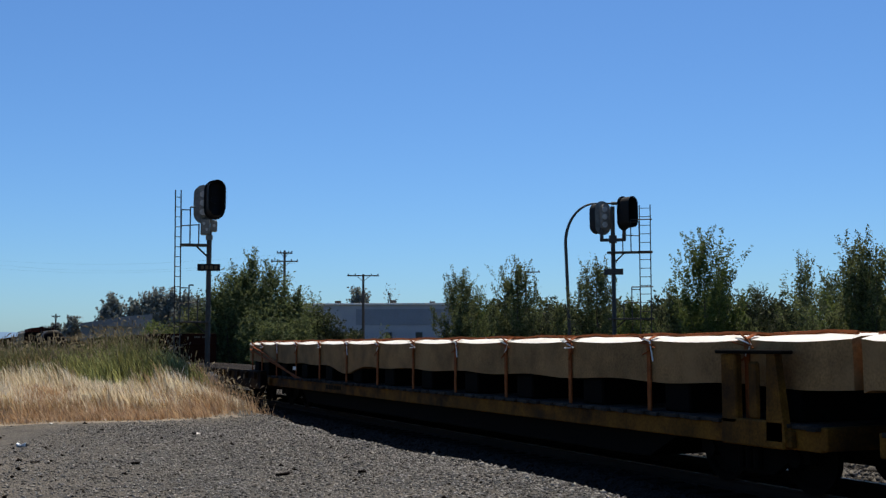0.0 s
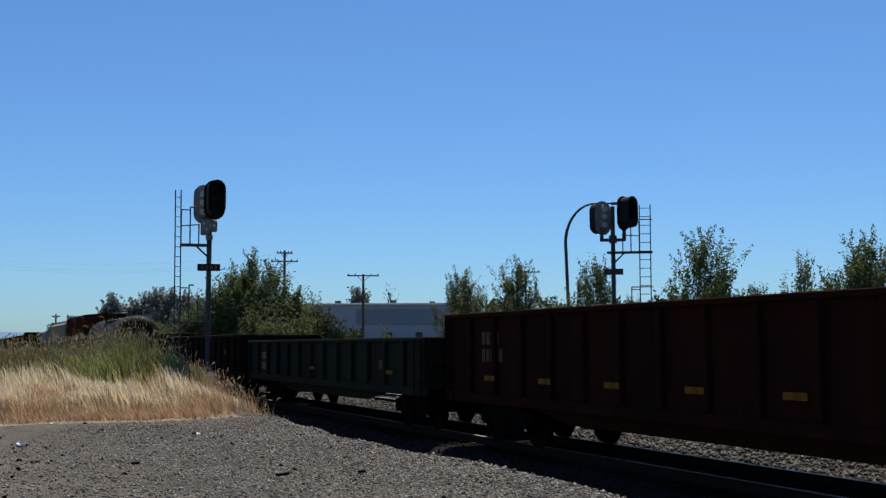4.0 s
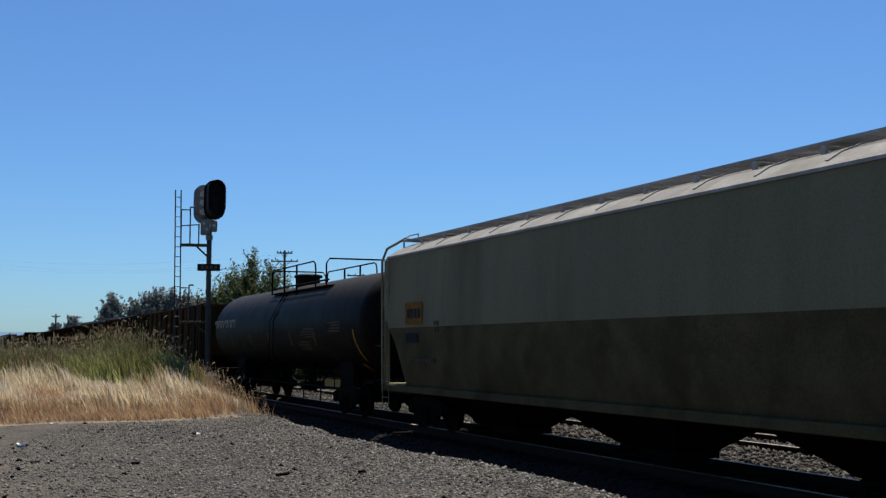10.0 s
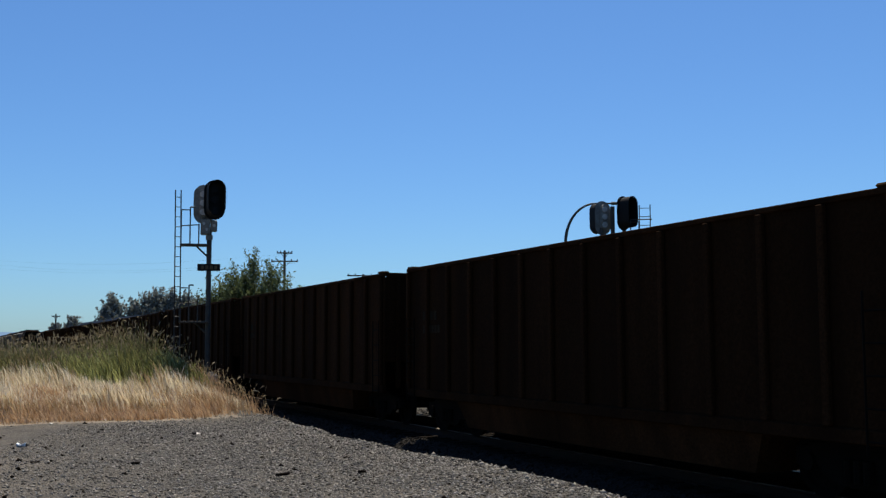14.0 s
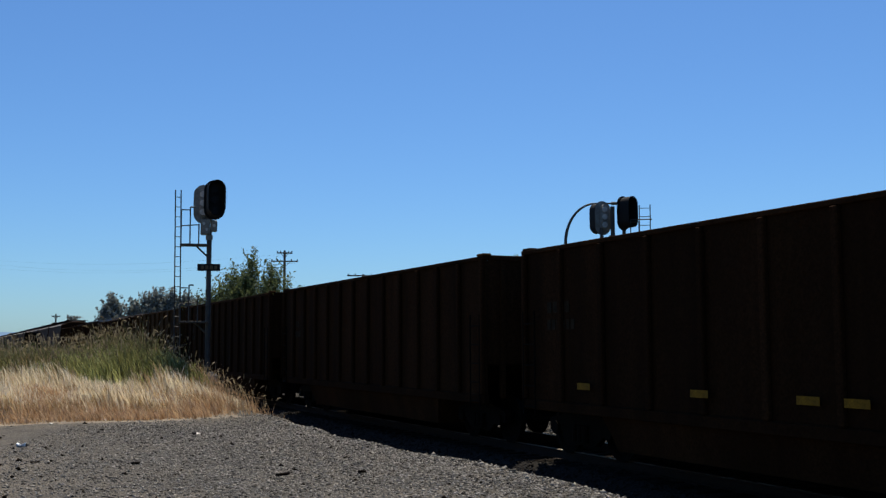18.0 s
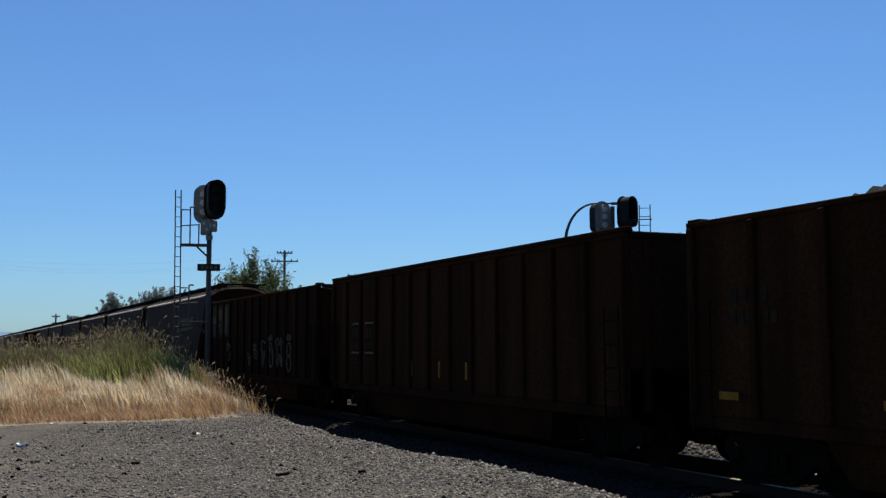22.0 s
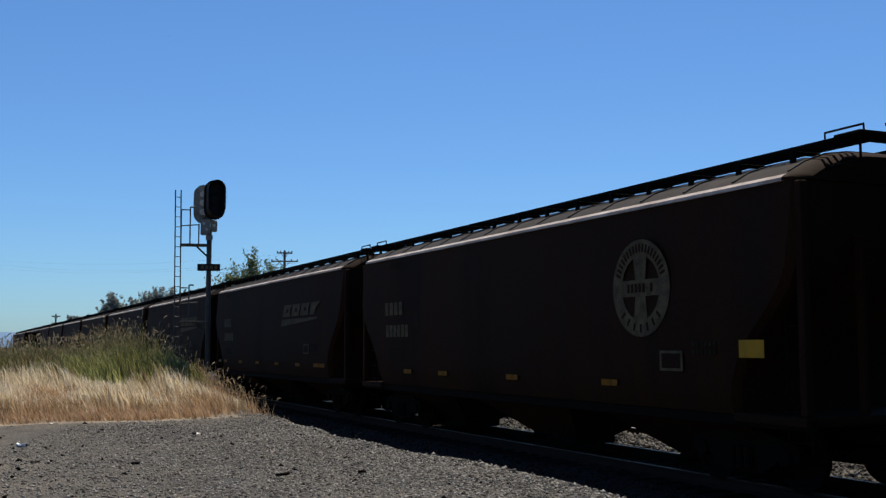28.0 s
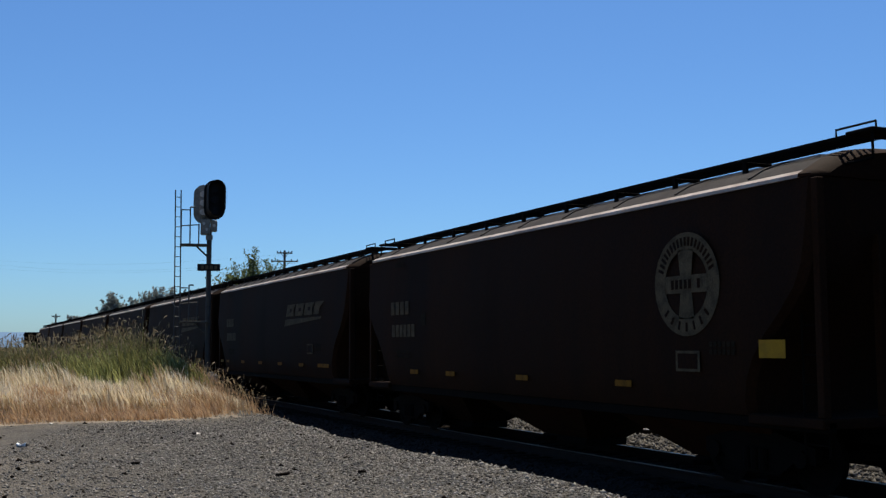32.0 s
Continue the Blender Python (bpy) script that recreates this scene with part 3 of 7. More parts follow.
def build_signal(name, base, top, ladder_side, label, turns):
    """A steel mast with two signal heads at its top, platforms, a ladder and a number plate."""
    bx, by, bz = base
    h = top - bz
    sg = thing(name, label, "railway signal", group="track signals", at=pose(bx, by, bz, 0, 0, -math.degrees(math.atan2(bx, by))))
    d = ladder_side
    hz = h - 0.62
    part("mast", Shape().tube([(0, 0, 0), (0, 0, h - (1.5 if d < 0 else 0.35))], 0.078, 14), STEEL, sg, "grey steel pipe mast", smooth=50)
    part("foundation", Shape().box(-0.32, 0.32, -0.32, 0.32, -0.8, 0.12, 0.02).disc((0, 0, 0.16), (0, 0, 1), 0.2, 0.08, 16), CONCRETE, sg, "pale concrete footing")
    if d < 0:
        jb = part("junction_box", Shape().box(-0.27, 0.02, -0.15, 0.15, hz - 1.08, hz - 0.60, 0.03).box(0.024, 0.24, -0.12, 0.10, hz - 0.98, hz - 0.62, 0.04).tube([(0, 0, hz - 1.24), (0, 0, hz - 1.09)], 0.11, 12), SIGREAR, sg, "dull metal junction box under the heads")
        for px, pz in ((-0.17, hz - 0.74), (-0.08, hz - 0.92), (0.14, hz - 0.80)):
            part("cable_gland", Shape().disc((px, -0.165, pz), (0, 1, 0), 0.045, 0.04, 12), SIGBACK, jb)
    else:
        part("bracket", Shape().box(-0.46, 0.46, -0.05, 0.05, hz - 1.0, hz - 0.89, 0.01).tube([(-0.40, 0, hz - 0.95), (-0.40, 0, hz - 0.5)], 0.07).tube([(0.40, 0, hz - 0.95), (0.40, 0, hz - 0.5)], 0.07).box(-0.14, 0.14, -0.12, 0.12, hz - 1.06, hz - 0.78, 0.02), STEEL, sg, "cross bracket carrying the two heads")
    for hx, hy, turn, dz in turns:
        signal_head(sg, hx, hy, hz + dz, turn)
    lx, lw = (-0.88, 0.17) if d < 0 else (0.955, 0.385)
    lz1 = h - 0.30
    for sx in (0.0, lw):
        part("ladder_rail", Shape().tube([(lx + d * sx - d * 0.05, 0.12, 0.1), (lx + d * sx, 0.12, lz1)], 0.020, 6), STEEL, sg)
    rung = Shape().tube([(lx, 0.12, 0), (lx + d * lw, 0.12, 0)], 0.013, 5).mesh("rung", [STEEL])
    z = 0.35
    while z < lz1:
        part("rung", rung, STEEL, sg, at=pose(-d * 0.05 * (1 - z / lz1), 0, z))
        z += 0.31
    outer, inner = lx + (d * (lw + 0.05) if d > 0 else 0), (-0.22 if d > 0 else 0.02)
    for pz, rail_h in ((hz - 1.38, 1.13), (hz - 3.76, 1.10)):
        pf = part("platform", Shape().box(min(inner, outer), max(inner, outer), -0.28, 0.28, pz - 0.05, pz, 0.006).tube([(d * 0.08, 0, pz - 0.35), (d * 0.4, 0, pz - 0.04)], 0.03), STEEL, sg, "grated service platform")
        for px, ph in ((lx - d * 0.03, 0.92), (lx * 0.66, 1.0), (lx * 0.36, 0.55)):
            part("post", Shape().tube([(px, -0.26, pz), (px, -0.26, pz + rail_h * ph)], 0.021, 6), STEEL, pf)
        part("handrail", Shape().tube([(lx - d * 0.03, 0.1, pz + rail_h * 0.92), (lx - d * 0.03, -0.26, pz + rail_h * 0.92), (lx * 0.66, -0.26, pz + rail_h * 0.92)], 0.020, 6), STEEL, pf)
        part("handrail", Shape().tube([(lx * 0.66, -0.26, pz + rail_h), (lx * (0.5 if d < 0 else 1.45), -0.26, pz + rail_h)], 0.022, 6), STEEL, pf)
        part("mid_rail", Shape().tube([(lx - d * 0.03, -0.26, pz + rail_h * 0.48), (lx * 0.36, -0.26, pz + rail_h * 0.52)], 0.018, 6), STEEL, pf)
    plate_z = hz - 2.10
    np_ = part("number_plate", Shape().box(-0.345, 0.345, -0.125, -0.105, plate_z - 0.11, plate_z + 0.11, 0.006), BLACK if d < 0 else STEEL, sg, "dark plate with worn pale figures" if d < 0 else "rusty plain plate")
    if d < 0:
        for i in range(4):
            part("figure", Shape().box(-0.24 + i * 0.135, -0.15 + i * 0.135, -0.130, -0.1252, plate_z - 0.06, plate_z + 0.06), FADED, np_)
    return sg


# ---------------- plants ----------------
def leaf_cloud(points, size, rng, droop=0.3):
    """A four-cornered leaf at each point, turned at random."""
    n = len(points)
    s = size * (0.55 + 0.9 * rng.random(n))
    a = rng.normal(0, 1, (n, 3))
    a /= np.linalg.norm(a, axis=1)[:, None]
    b = rng.normal(0, 1, (n, 3))
    b -= a * (a * b).sum(1)[:, None]
    b /= np.linalg.norm(b, axis=1)[:, None]
    c = np.cross(a, b)
    p = np.asarray(points)
    q = np.stack([p - a * s[:, None] * 0.7, p + b * s[:, None] * 0.30 + c * s[:, None] * 0.08, p + a * s[:, None] * 0.7, p - b * s[:, None] * 0.30 + c * s[:, None] * 0.08], 1)
    return q.reshape(-1, 3), np.arange(n * 4).reshape(n, 4)


def tree_parts(seed, height, width, trunk_h, leaves, leaf_size, upright=0.75, limbs=26):
    """Trunk with limbs and upright shoots as one Shape, and the leaf points."""
    rng = np.random.default_rng(seed)
    s = Shape()
    r0 = 0.008 * height + 0.02
    bend = rng.normal(0, 0.014 * height, 2)
    def axis(t):
        return np.array([bend[0] * math.sin(t * 2.6), bend[1] * math.sin(t * 2.2 + 0.4), height * 0.97 * t])
    s.tube([axis(t) for t in np.linspace(0, 0.9, 9)], r0, 7, r2=0.012)
    pts = []
    span = height - trunk_h
    lop = rng.random() * 6.283
    for i in range(limbs):
        u = ((i + rng.random()) / limbs) ** 1.15
        env = (0.30 + 2.05 * u if u < 0.34 else 1 - ((u - 0.34) / 0.66) ** 1.5 * 0.82)
        ang = i * 2.4 + rng.normal(0, 0.5)
        reach = width * 0.5 * env * (0.35 + 0.65 * rng.random() ** 0.5) * (1 + 0.18 * math.cos(ang - lop))
        ze = trunk_h + span * (0.06 + 0.74 * u)
        zs = max(trunk_h * 0.7, ze - reach * upright)
        p = axis(min(0.9, zs / height))
        e = np.array([p[0] + math.cos(ang) * reach, p[1] + math.sin(ang) * reach, ze])
        m = (p + e) / 2 + np.array([math.cos(ang), math.sin(ang), -0.35]) * reach * 0.14
        s.tube([p, m, e], max(0.012, r0 * 0.4 * (1 - u)), 5, r2=0.006)
        k = max(16, int(leaves / limbs * (0.5 + 0.7 * env)))
        shoots = 8
        for tw in range(shoots):
            f = 0.18 + 0.85 * (tw + rng.random()) / shoots
            q = p + (e - p) * min(f, 1.0)
            d = rng.normal(0, 0.20, 3) + np.array([math.cos(ang), math.sin(ang), 0]) * 0.30 * f * rng.random()
            d[2] = 1.0
            d *= span * (0.09 + 0.17 * rng.random() ** 1.5) * (0.75 + 0.5 * u)
            if q[2] + d[2] > height:
                d *= max(0.15, (height - q[2]) / d[2])
            if tw % 2:
                s.tube([q, q + d * 0.8], 0.008, 4, r2=0.003)
            c = k // shoots
            w = rng.random((c, 1))
            spread = (0.024 * width + 0.04) * (1.2 - 0.95 * w)
            pts.append(q + d * (w * 1.1 - 0.12) + rng.normal(0, 1, (c, 3)) * spread * np.array([1, 1, 1.3]))
    return s, np.concatenate(pts), rng


SWAYING = []


def build_tree(label, x, y, z, height, width, trunk_h, leaves, leaf_size, leaf_mat, seed, group="", upright=0.75, limbs=26, name="tree"):
    s, pts, rng = tree_parts(seed, height, width, trunk_h, leaves, leaf_size, upright, limbs)
    ob = thing(name, label, "tree", group=group, at=pose(x, y, z))
    part("trunk", s, BARK, ob, smooth=60)
    v, f = leaf_cloud(pts, leaf_size, rng)
    crown = part("crown", mesh_np("crown", v, f, [leaf_mat]), leaf_mat, ob)
    if group == "young trees by the tracks" or name == "willow":
        SWAYING.append((crown, seed))
    return ob


def build_bush(name, label, category, x, y, z, rx, ry, h, leaves, leaf_size, leaf_mat, seed, group="", lumps=7, lift=0.0):
    """A dense shrub or thicket: stems and overlapping uneven lumps of leaves."""
    rng = np.random.default_rng(seed)
    ob = thing(name, label, category, group=group, at=pose(x, y, z))
    s = Shape()
    pts = []
    for i in range(lumps):
        a, q = rng.random() * 6.283, rng.random() ** 0.5 * 0.72
        cx_, cy_ = rx * q * math.cos(a), ry * q * math.sin(a)
        top = h * (1 - 0.55 * q ** 2) * (0.7 + 0.3 * rng.random())
        r = np.array([rx * 0.45, ry * 0.45, (top - lift) * 0.5]) * (0.75 + 0.4 * rng.random())
        s.tube([(cx_ * 0.5, cy_ * 0.5, -0.2), (cx_, cy_, top * 0.7)], 0.02 * h ** 0.7, 5, r2=0.006)
        k = leaves // lumps
        d = rng.normal(0, 1, (k, 3))
        d /= np.linalg.norm(d, axis=1)[:, None]
        rad = 1.02 - 0.55 * rng.random(k) ** 2
        bump = 1 + 0.22 * np.sin(d[:, 0] * 7 + i) * np.sin(d[:, 1] * 6 + 2 * i) + 0.12 * np.sin(d[:, 2] * 11 + i)
        p = d * (rad * bump)[:, None] * r + np.array([cx_, cy_, top - r[2]])
        pts.append(p[p[:, 2] > -0.1])
    part("stems", s, BARK, ob, smooth=60)
    v, f = leaf_cloud(np.concatenate(pts), leaf_size, rng)
    part("foliage", mesh_np("foliage", v, f, [leaf_mat]), leaf_mat, ob)
    return ob


def blades(name, x, y, height, width, lean, mat_, label, seed, heads=False, head_mat=None):
    """Grass blades, each a bent tapering strip; with seed heads where asked."""
    rng = np.random.default_rng(seed)
    n = len(x)
    z = ground_height(x, y) - 0.02
    a = rng.random(n) * 6.283
    wx, wy = np.cos(a) * width * 0.5, np.sin(a) * width * 0.5
    la = 2.6 + rng.normal(0, 1.5 if heads else 0.9, n)
    ld = lean * height * (0.3 + 1.2 * rng.random(n))
    lx, ly = np.cos(la) * ld, np.sin(la) * ld
    rows, taper = (0.0, 0.4, 0.75, 1.0), (1.0, 0.85, 0.55, 0.08)
    v = []
    for t, w in zip(rows, taper):
        px, py, pz = x + lx * t ** 2, y + ly * t ** 2, z + height * (t - 0.12 * lean * t ** 3)
        v += [np.stack([px - wx * w, py - wy * w, pz], -1), np.stack([px + wx * w, py + wy * w, pz], -1)]
    v = np.stack(v, 1)
    f = np.array([(0, 1, 3, 2), (2, 3, 5, 4), (4, 5, 7, 6)])
    faces = (f[None] + (np.arange(n) * 8)[:, None, None]).reshape(-1, 4)
    verts, mats, slots = v.reshape(-1, 3), [mat_], np.zeros(len(faces), int)
    if heads:
        k = rng.random(n) < 0.5
        px, py, pz = (x + lx)[k], (y + ly)[k], (z + height * (1 - 0.12 * lean))[k]
        m = len(px)
        hl, hw = 0.17 + 0.17 * rng.random(m), 0.010 + 0.010 * rng.random(m)
        dx, dy = np.cos(la[k]), np.sin(la[k])
        droop = 0.1 + 0.65 * rng.random(m) ** 1.5
        h = []
        for t, w in ((0, 0.4), (0.35, 1.0), (0.7, 0.85), (1.0, 0.1)):
            cx_, cy_, cz_ = px + dx * hl * t * droop, py + dy * hl * t * droop, pz + hl * (t * 0.75 - droop * t * t * 0.9)
            h += [np.stack([cx_ - dy * hw * w, cy_ + dx * hw * w, cz_ + hw * w * 0.7], -1), np.stack([cx_ + dy * hw * w, cy_ - dx * hw * w, cz_ - hw * w * 0.7], -1)]
        h = np.stack(h, 1).reshape(-1, 3)
        hf = (f[None] + (np.arange(m) * 8)[:, None, None]).reshape(-1, 4) + len(verts)
        verts, faces = np.concatenate([verts, h]), np.concatenate([faces, hf])
        mats.append(head_mat)
        slots = np.concatenate([slots, np.ones(len(hf), int)])
    ob = new(name, mesh_np(name, verts, faces, mats, slots))
    tagged(ob, label, "grass", kind="stuff")


def build_grass():
    rng = np.random.default_rng(21)
    def field(n, y0, y1, x0, x1, power=1.0):
        y = y0 + (y1 - y0) * rng.random(n) ** power
        x = x0 + (x1 - x0) * rng.random(n)
        return x, y
    def low(x):
        """The bank's growth thins out towards the track."""
        return 1 - 0.58 * smoothstep(5.3, 7.8, x)
    # rust-coloured short front, straw tufts behind it, green tall grass with seed heads at the back
    x, y = field(15000, 26.6, 30.0, -1.0, 8.2)
    keep = y > 26.9 + 0.45 * np.sin(x * 1.3) + 0.25 * np.sin(x * 3.1) + rng.normal(0, 0.35, len(x))
    keep &= rng.random(len(x)) < 1 - 0.9 * smoothstep(5.6, 7.2, x)
    x, y = x[keep], y[keep]
    blades("rust_grass", x, y, (0.10 + 0.34 * rng.random(len(x)) * (0.5 + 0.5 * smoothstep(26.8, 28.2, y))), 0.022, 0.6, BLADE_RUST, "short rust-brown dead grass at the edge of the lot", 1)
    def tufts(count, per, y0, y1, x0, x1, spread):
        ty, tx = y0 + (y1 - y0) * rng.random(count), x0 + (x1 - x0) * rng.random(count)
        return np.repeat(tx, per) + rng.normal(0, spread, count * per), np.repeat(ty, per) + rng.normal(0, spread, count * per), np.repeat(rng.random(count), per)
    for name, mt, count, y0, y1, h0, sd in (("straw_grass", BLADE_GOLD, 270, 28.0, 31.7, 0.40, 2), ("pale_grass", BLADE_PALE, 420, 28.7, 31.1, 0.44, 12), ("dull_grass", BLADE_DULL, 150, 28.0, 33.0, 0.42, 13), ("red_grass", BLADE_RUST, 150, 28.2, 34.5, 0.44, 14), ("tall_straw", BLADE_GOLD, 34, 32, 38, 0.55, 17)):
        x, y, r = tufts(count, 26, y0, y1, -1.0, 7.2, 0.15)
        back = (x > 4.7) & (y > 30.0 - 0.4 * np.sin(x * 2)) & (name != "red_grass")
        x, y, r = x[~back], y[~back], r[~back]
        patchy = 0.72 + 0.38 * np.sin(x * 1.9 + 0.6) * np.sin(y * 1.3 + x * 0.5)
        blades(name, x, y, (h0 + 0.34 * r) * (0.45 + 0.75 * rng.random(len(x))) * low(x) * patchy, 0.022, 0.36, mt, "tall tufts of dry straw-coloured grass on a low bank", sd)
    x, y = field(19000, 31.0, 42, -1.0, 7.3)
    keep = rng.random(len(x)) < 1 - smoothstep(5.7, 7.5, x)
    x, y = x[keep], y[keep]
    h = (0.35 + 0.65 * rng.random(len(x))) * (0.85 + 0.25 * np.sin(x * 2.3) * np.sin(y * 1.1)) * low(x)
    olive = np.sin(x * 1.7 + 0.4 * y) + 0.8 * np.sin(y * 0.9 - x) + rng.normal(0, 0.7, len(x)) > smoothstep(2.6, 4.6, x) * 2.2 - 0.9
    blades("green_grass", x[~olive], y[~olive], h[~olive], 0.026, 0.32, BLADE_GREEN, "tall green grass on the bank behind the straw", 3)
    blades("olive_grass", x[olive], y[olive], h[olive], 0.024, 0.34, BLADE_OLIVE, "dull olive-brown grass mixed into the green", 18)
    x, y, r = tufts(150, 26, 30.6, 37, 3.0, 6.4, 0.16)
    blades("fresh_grass", x, y, (0.55 + 0.35 * r) * (0.6 + 0.5 * rng.random(len(x))) * low(x), 0.036, 0.42, BLADE_FRESH, "bright fresh green grass among the stalks", 15)
    x, y, r = tufts(120, 24, 30.8, 38, -0.8, 3.2, 0.17)
    blades("fresh_grass", x, y, (0.5 + 0.25 * r) * (0.6 + 0.5 * rng.random(len(x))), 0.026, 0.55, BLADE_FRESH, "bright fresh green grass among the stalks", 16)
    x, y = field(5200, 31, 42, -1.0, 6.3)
    tall = 0.55 * np.exp(-((x - 0.085 * y - 2.0) / 1.0) ** 2)
    blades("seed_grass", x, y, (0.60 + 0.68 * rng.random(len(x)) ** 1.6 + 1.5 * tall * rng.random(len(x))) * (0.45 + 0.55 * low(x)), 0.011, 0.40, BLADE_GREEN, "tall grass stalks with drooping brown seed heads", 4, True, SEED)
    x, y = field(900, 27.6, 34, 6.2, 8.7)
    blades("edge_grass", x, y, (0.30 + 0.45 * rng.random(len(x))) * (1 - 0.4 * smoothstep(7.5, 8.7, x)), 0.010, 0.5, BLADE_RUST, "sparse dry stalks beside the ballast", 5, True, SEED)
    x, y = field(9000, 0, 1, 0, 1)
    ex, ey = 44.5 + 86 * x ** 1.3, 83.5 + 96 * x ** 1.25
    x, y = ex - 22 * y ** 1.3, ey + 20 * y ** 1.3
    blades("dry_field_grass", x, y, 0.7 + 1.0 * rng.random(len(x)), 0.09, 0.5, BLADE_DULL, "tall dry brown grass behind the road", 19)
    x, y = field(16000, 42, 120, -2.0, 7.4, 1.6)
    blades("far_grass", x, y, 0.35 + 0.5 * rng.random(len(x)), 0.035, 0.4, BLADE_GREEN, "rough grass along the far trackside", 6, True, SEED)


# ---------------- the far side ----------------
def sheet(name, pts, z, material, label, category, t=0.05):
    s = Shape()
    n = len(pts)
    s.add([(x, y, z - t) for x, y in pts] + [(x, y, z) for x, y in pts], [tuple(range(n))[::-1], tuple(range(n, 2 * n))] + [(i, (i + 1) % n, (i + 1) % n + n, i + n) for i in range(n)])
    return thing(name, label, category, kind="structure", shape=s, material=material)


def utility_pole(x, y, z, top, label, arms):
    """A wooden pole with crossarms: arms are (height below the top, half width)."""
    ob = thing("utility_pole", label, "utility pole", group="utility poles", at=pose(x, y, z, 0, 0, -math.degrees(math.atan2(x, y))))
    h = top - z
    part("pole", Shape().tube([(0, 0, -0.5), (0, 0, h)], 0.17, 9, r2=0.11), POLE, ob, smooth=50)
    for dz, hw in arms:
        arm = part("crossarm", Shape().box(-hw, hw, -0.19, -0.09, h - dz - 0.06, h - dz + 0.06, 0.01), POLE, ob)
        for sx in (-1, 1):
            part("brace", Shape().tube([(sx * hw * 0.45, -0.14, h - dz), (0, -0.14, h - dz - 0.55)], 0.025, 5), POLE, arm)
        for k in (-0.92, -0.5, 0.5, 0.92):
            part("insulator", Shape().disc((k * hw, -0.14, h - dz + 0.12), (0, 0, 1), 0.05, 0.14, 8), STEEL, arm)
    return ob


def build_far_side():
    sheet("lawn", [(37, -10), (80, -10), (100, 60), (116, 100), (104, 120), (86.5, 115.5), (67.2, 92.4), (54.9, 77.4), (49.8, 71.0), (44.3, 62.2), (39.6, 53.4), (36.8, 48.2), (36, 40)], LOW_Z + 0.02, LAWN, "mown green lawn beyond the tracks", "lawn")
    sheet("road", [(20, 45), (32.6, 50), (39.2, 57.4), (45.0, 66.6), (52, 77.0), (70, 98.5), (104.5, 137.9), (134.8, 176), (130, 182), (79.7, 119.4), (57.1, 95.9), (45.3, 83.3), (38.8, 71.5), (31, 58), (20, 50)], LOW_Z + 0.035, CONCRETE, "pale concrete access road curving away", "road")
    sheet("car_park", [(109, 115), (124, 117), (345, 328), (290, 296)], LOW_Z + 0.030, CONCRETE, "pale concrete yard behind the shrubs", "yard")
    sheet("footpath", [(49.0, 72.0), (45.2, 66.0), (39.4, 56.6), (34.4, 51.0), (36.2, 49.0), (39.1, 53.7), (43.8, 62.5), (49.3, 71.3)], LOW_Z + 0.030, CONCRETE, "narrow pale footpath round the lawn", "path")
    sheet("paving_slab", [(53.0, 74.8), (54.6, 75.7), (57.6, 79.8), (55.9, 78.8)], LOW_Z + 0.060, CONCRETE, "pale concrete slab at the edge of the lawn", "slab")
    # kerb along the lawn
    kerb = Shape()
    line = [(36.7, 48.4), (39.5, 53.6), (44.1, 62.4), (49.6, 71.2), (54.7, 77.6), (67.0, 92.6), (86.2, 115.6)]
    for (x0, y0), (x1, y1) in zip(line[:-1], line[1:]):
        d = Vector((x1 - x0, y1 - y0, 0)).normalized()
        w = Vector((-d.y, d.x, 0)) * 0.09
        a, b = Vector((x0, y0, LOW_Z)), Vector((x1, y1, LOW_Z))
        kerb.loft([[a - w, a + w, a + w + Vector((0, 0, 0.14)), a - w + Vector((0, 0, 0.14))], [b - w, b + w, b + w + Vector((0, 0, 0.14)), b - w + Vector((0, 0, 0.14))]])
    thing("kerb", "pale concrete kerb between lawn and road", "kerb", kind="structure", shape=kerb, material=CONCRETE)
    # the warehouse
    wx, wy, rot = 56.0, 152.0, 26.0
    wh = thing("warehouse", "long low grey-blue warehouse with a flat roof", "building", at=pose(wx, wy, LOW_Z, 0, 0, -rot))
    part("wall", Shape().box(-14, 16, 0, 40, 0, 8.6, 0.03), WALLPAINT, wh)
    # darker copy of the wall colour, painting a shaded band on the wall
    part("cladding_band", Shape().box(-1.5, 15.5, -0.08, -0.002, 5.6, 8.0, 0.01), WALLDARK, wh, "wall band painted darker blue-grey as shade")
    part("roof", Shape().box(-14.3, 16.3, -0.3, 40.3, 8.604, 8.9, 0.03), ROOFLIGHT, wh, "pale flat roof edge")
    for k in range(6):
        wxx = -11 + k * 4.6
        w = part("window", Shape().box(wxx, wxx + 1.2, -0.07, -0.004, 3.2, 4.6, 0.02), WALLDARK, wh)
        part("pane", Shape().box(wxx + 0.12, wxx + 1.08, -0.085, -0.072, 3.32, 4.48), WINDOWGLASS, w)
    for vx, vy in ((3, 8), (9, 14), (-6, 10)):
        part("roof_vent", Shape().box(vx, vx + 0.9, vy, vy + 0.9, 8.9, 9.7, 0.03), STEEL, wh)
    shed = thing("long_shed", "long grey storage shed behind the trees", "building", at=pose(19.4, 150, LOW_Z, 0, 0, -7))
    part("wall", Shape().box(-4.4, 4.6, 0, 20, 0, 5.2, 0.03), SHED, shed)
    part("roof", Shape().loft([[(-4.6, y, 5.204), (4.8, y, 5.204), (4.8, y, 6.9), (1.5, y, 6.6), (-4.6, y, 5.6)] for y in (-0.4, 20.4)]), SHED, shed)
    # poles and wires
    utility_pole(28.5, 100.0, LOW_Z, 11.1, "weathered wooden utility pole with two crossarms", [(0.25, 0.75), (1.05, 1.3)])
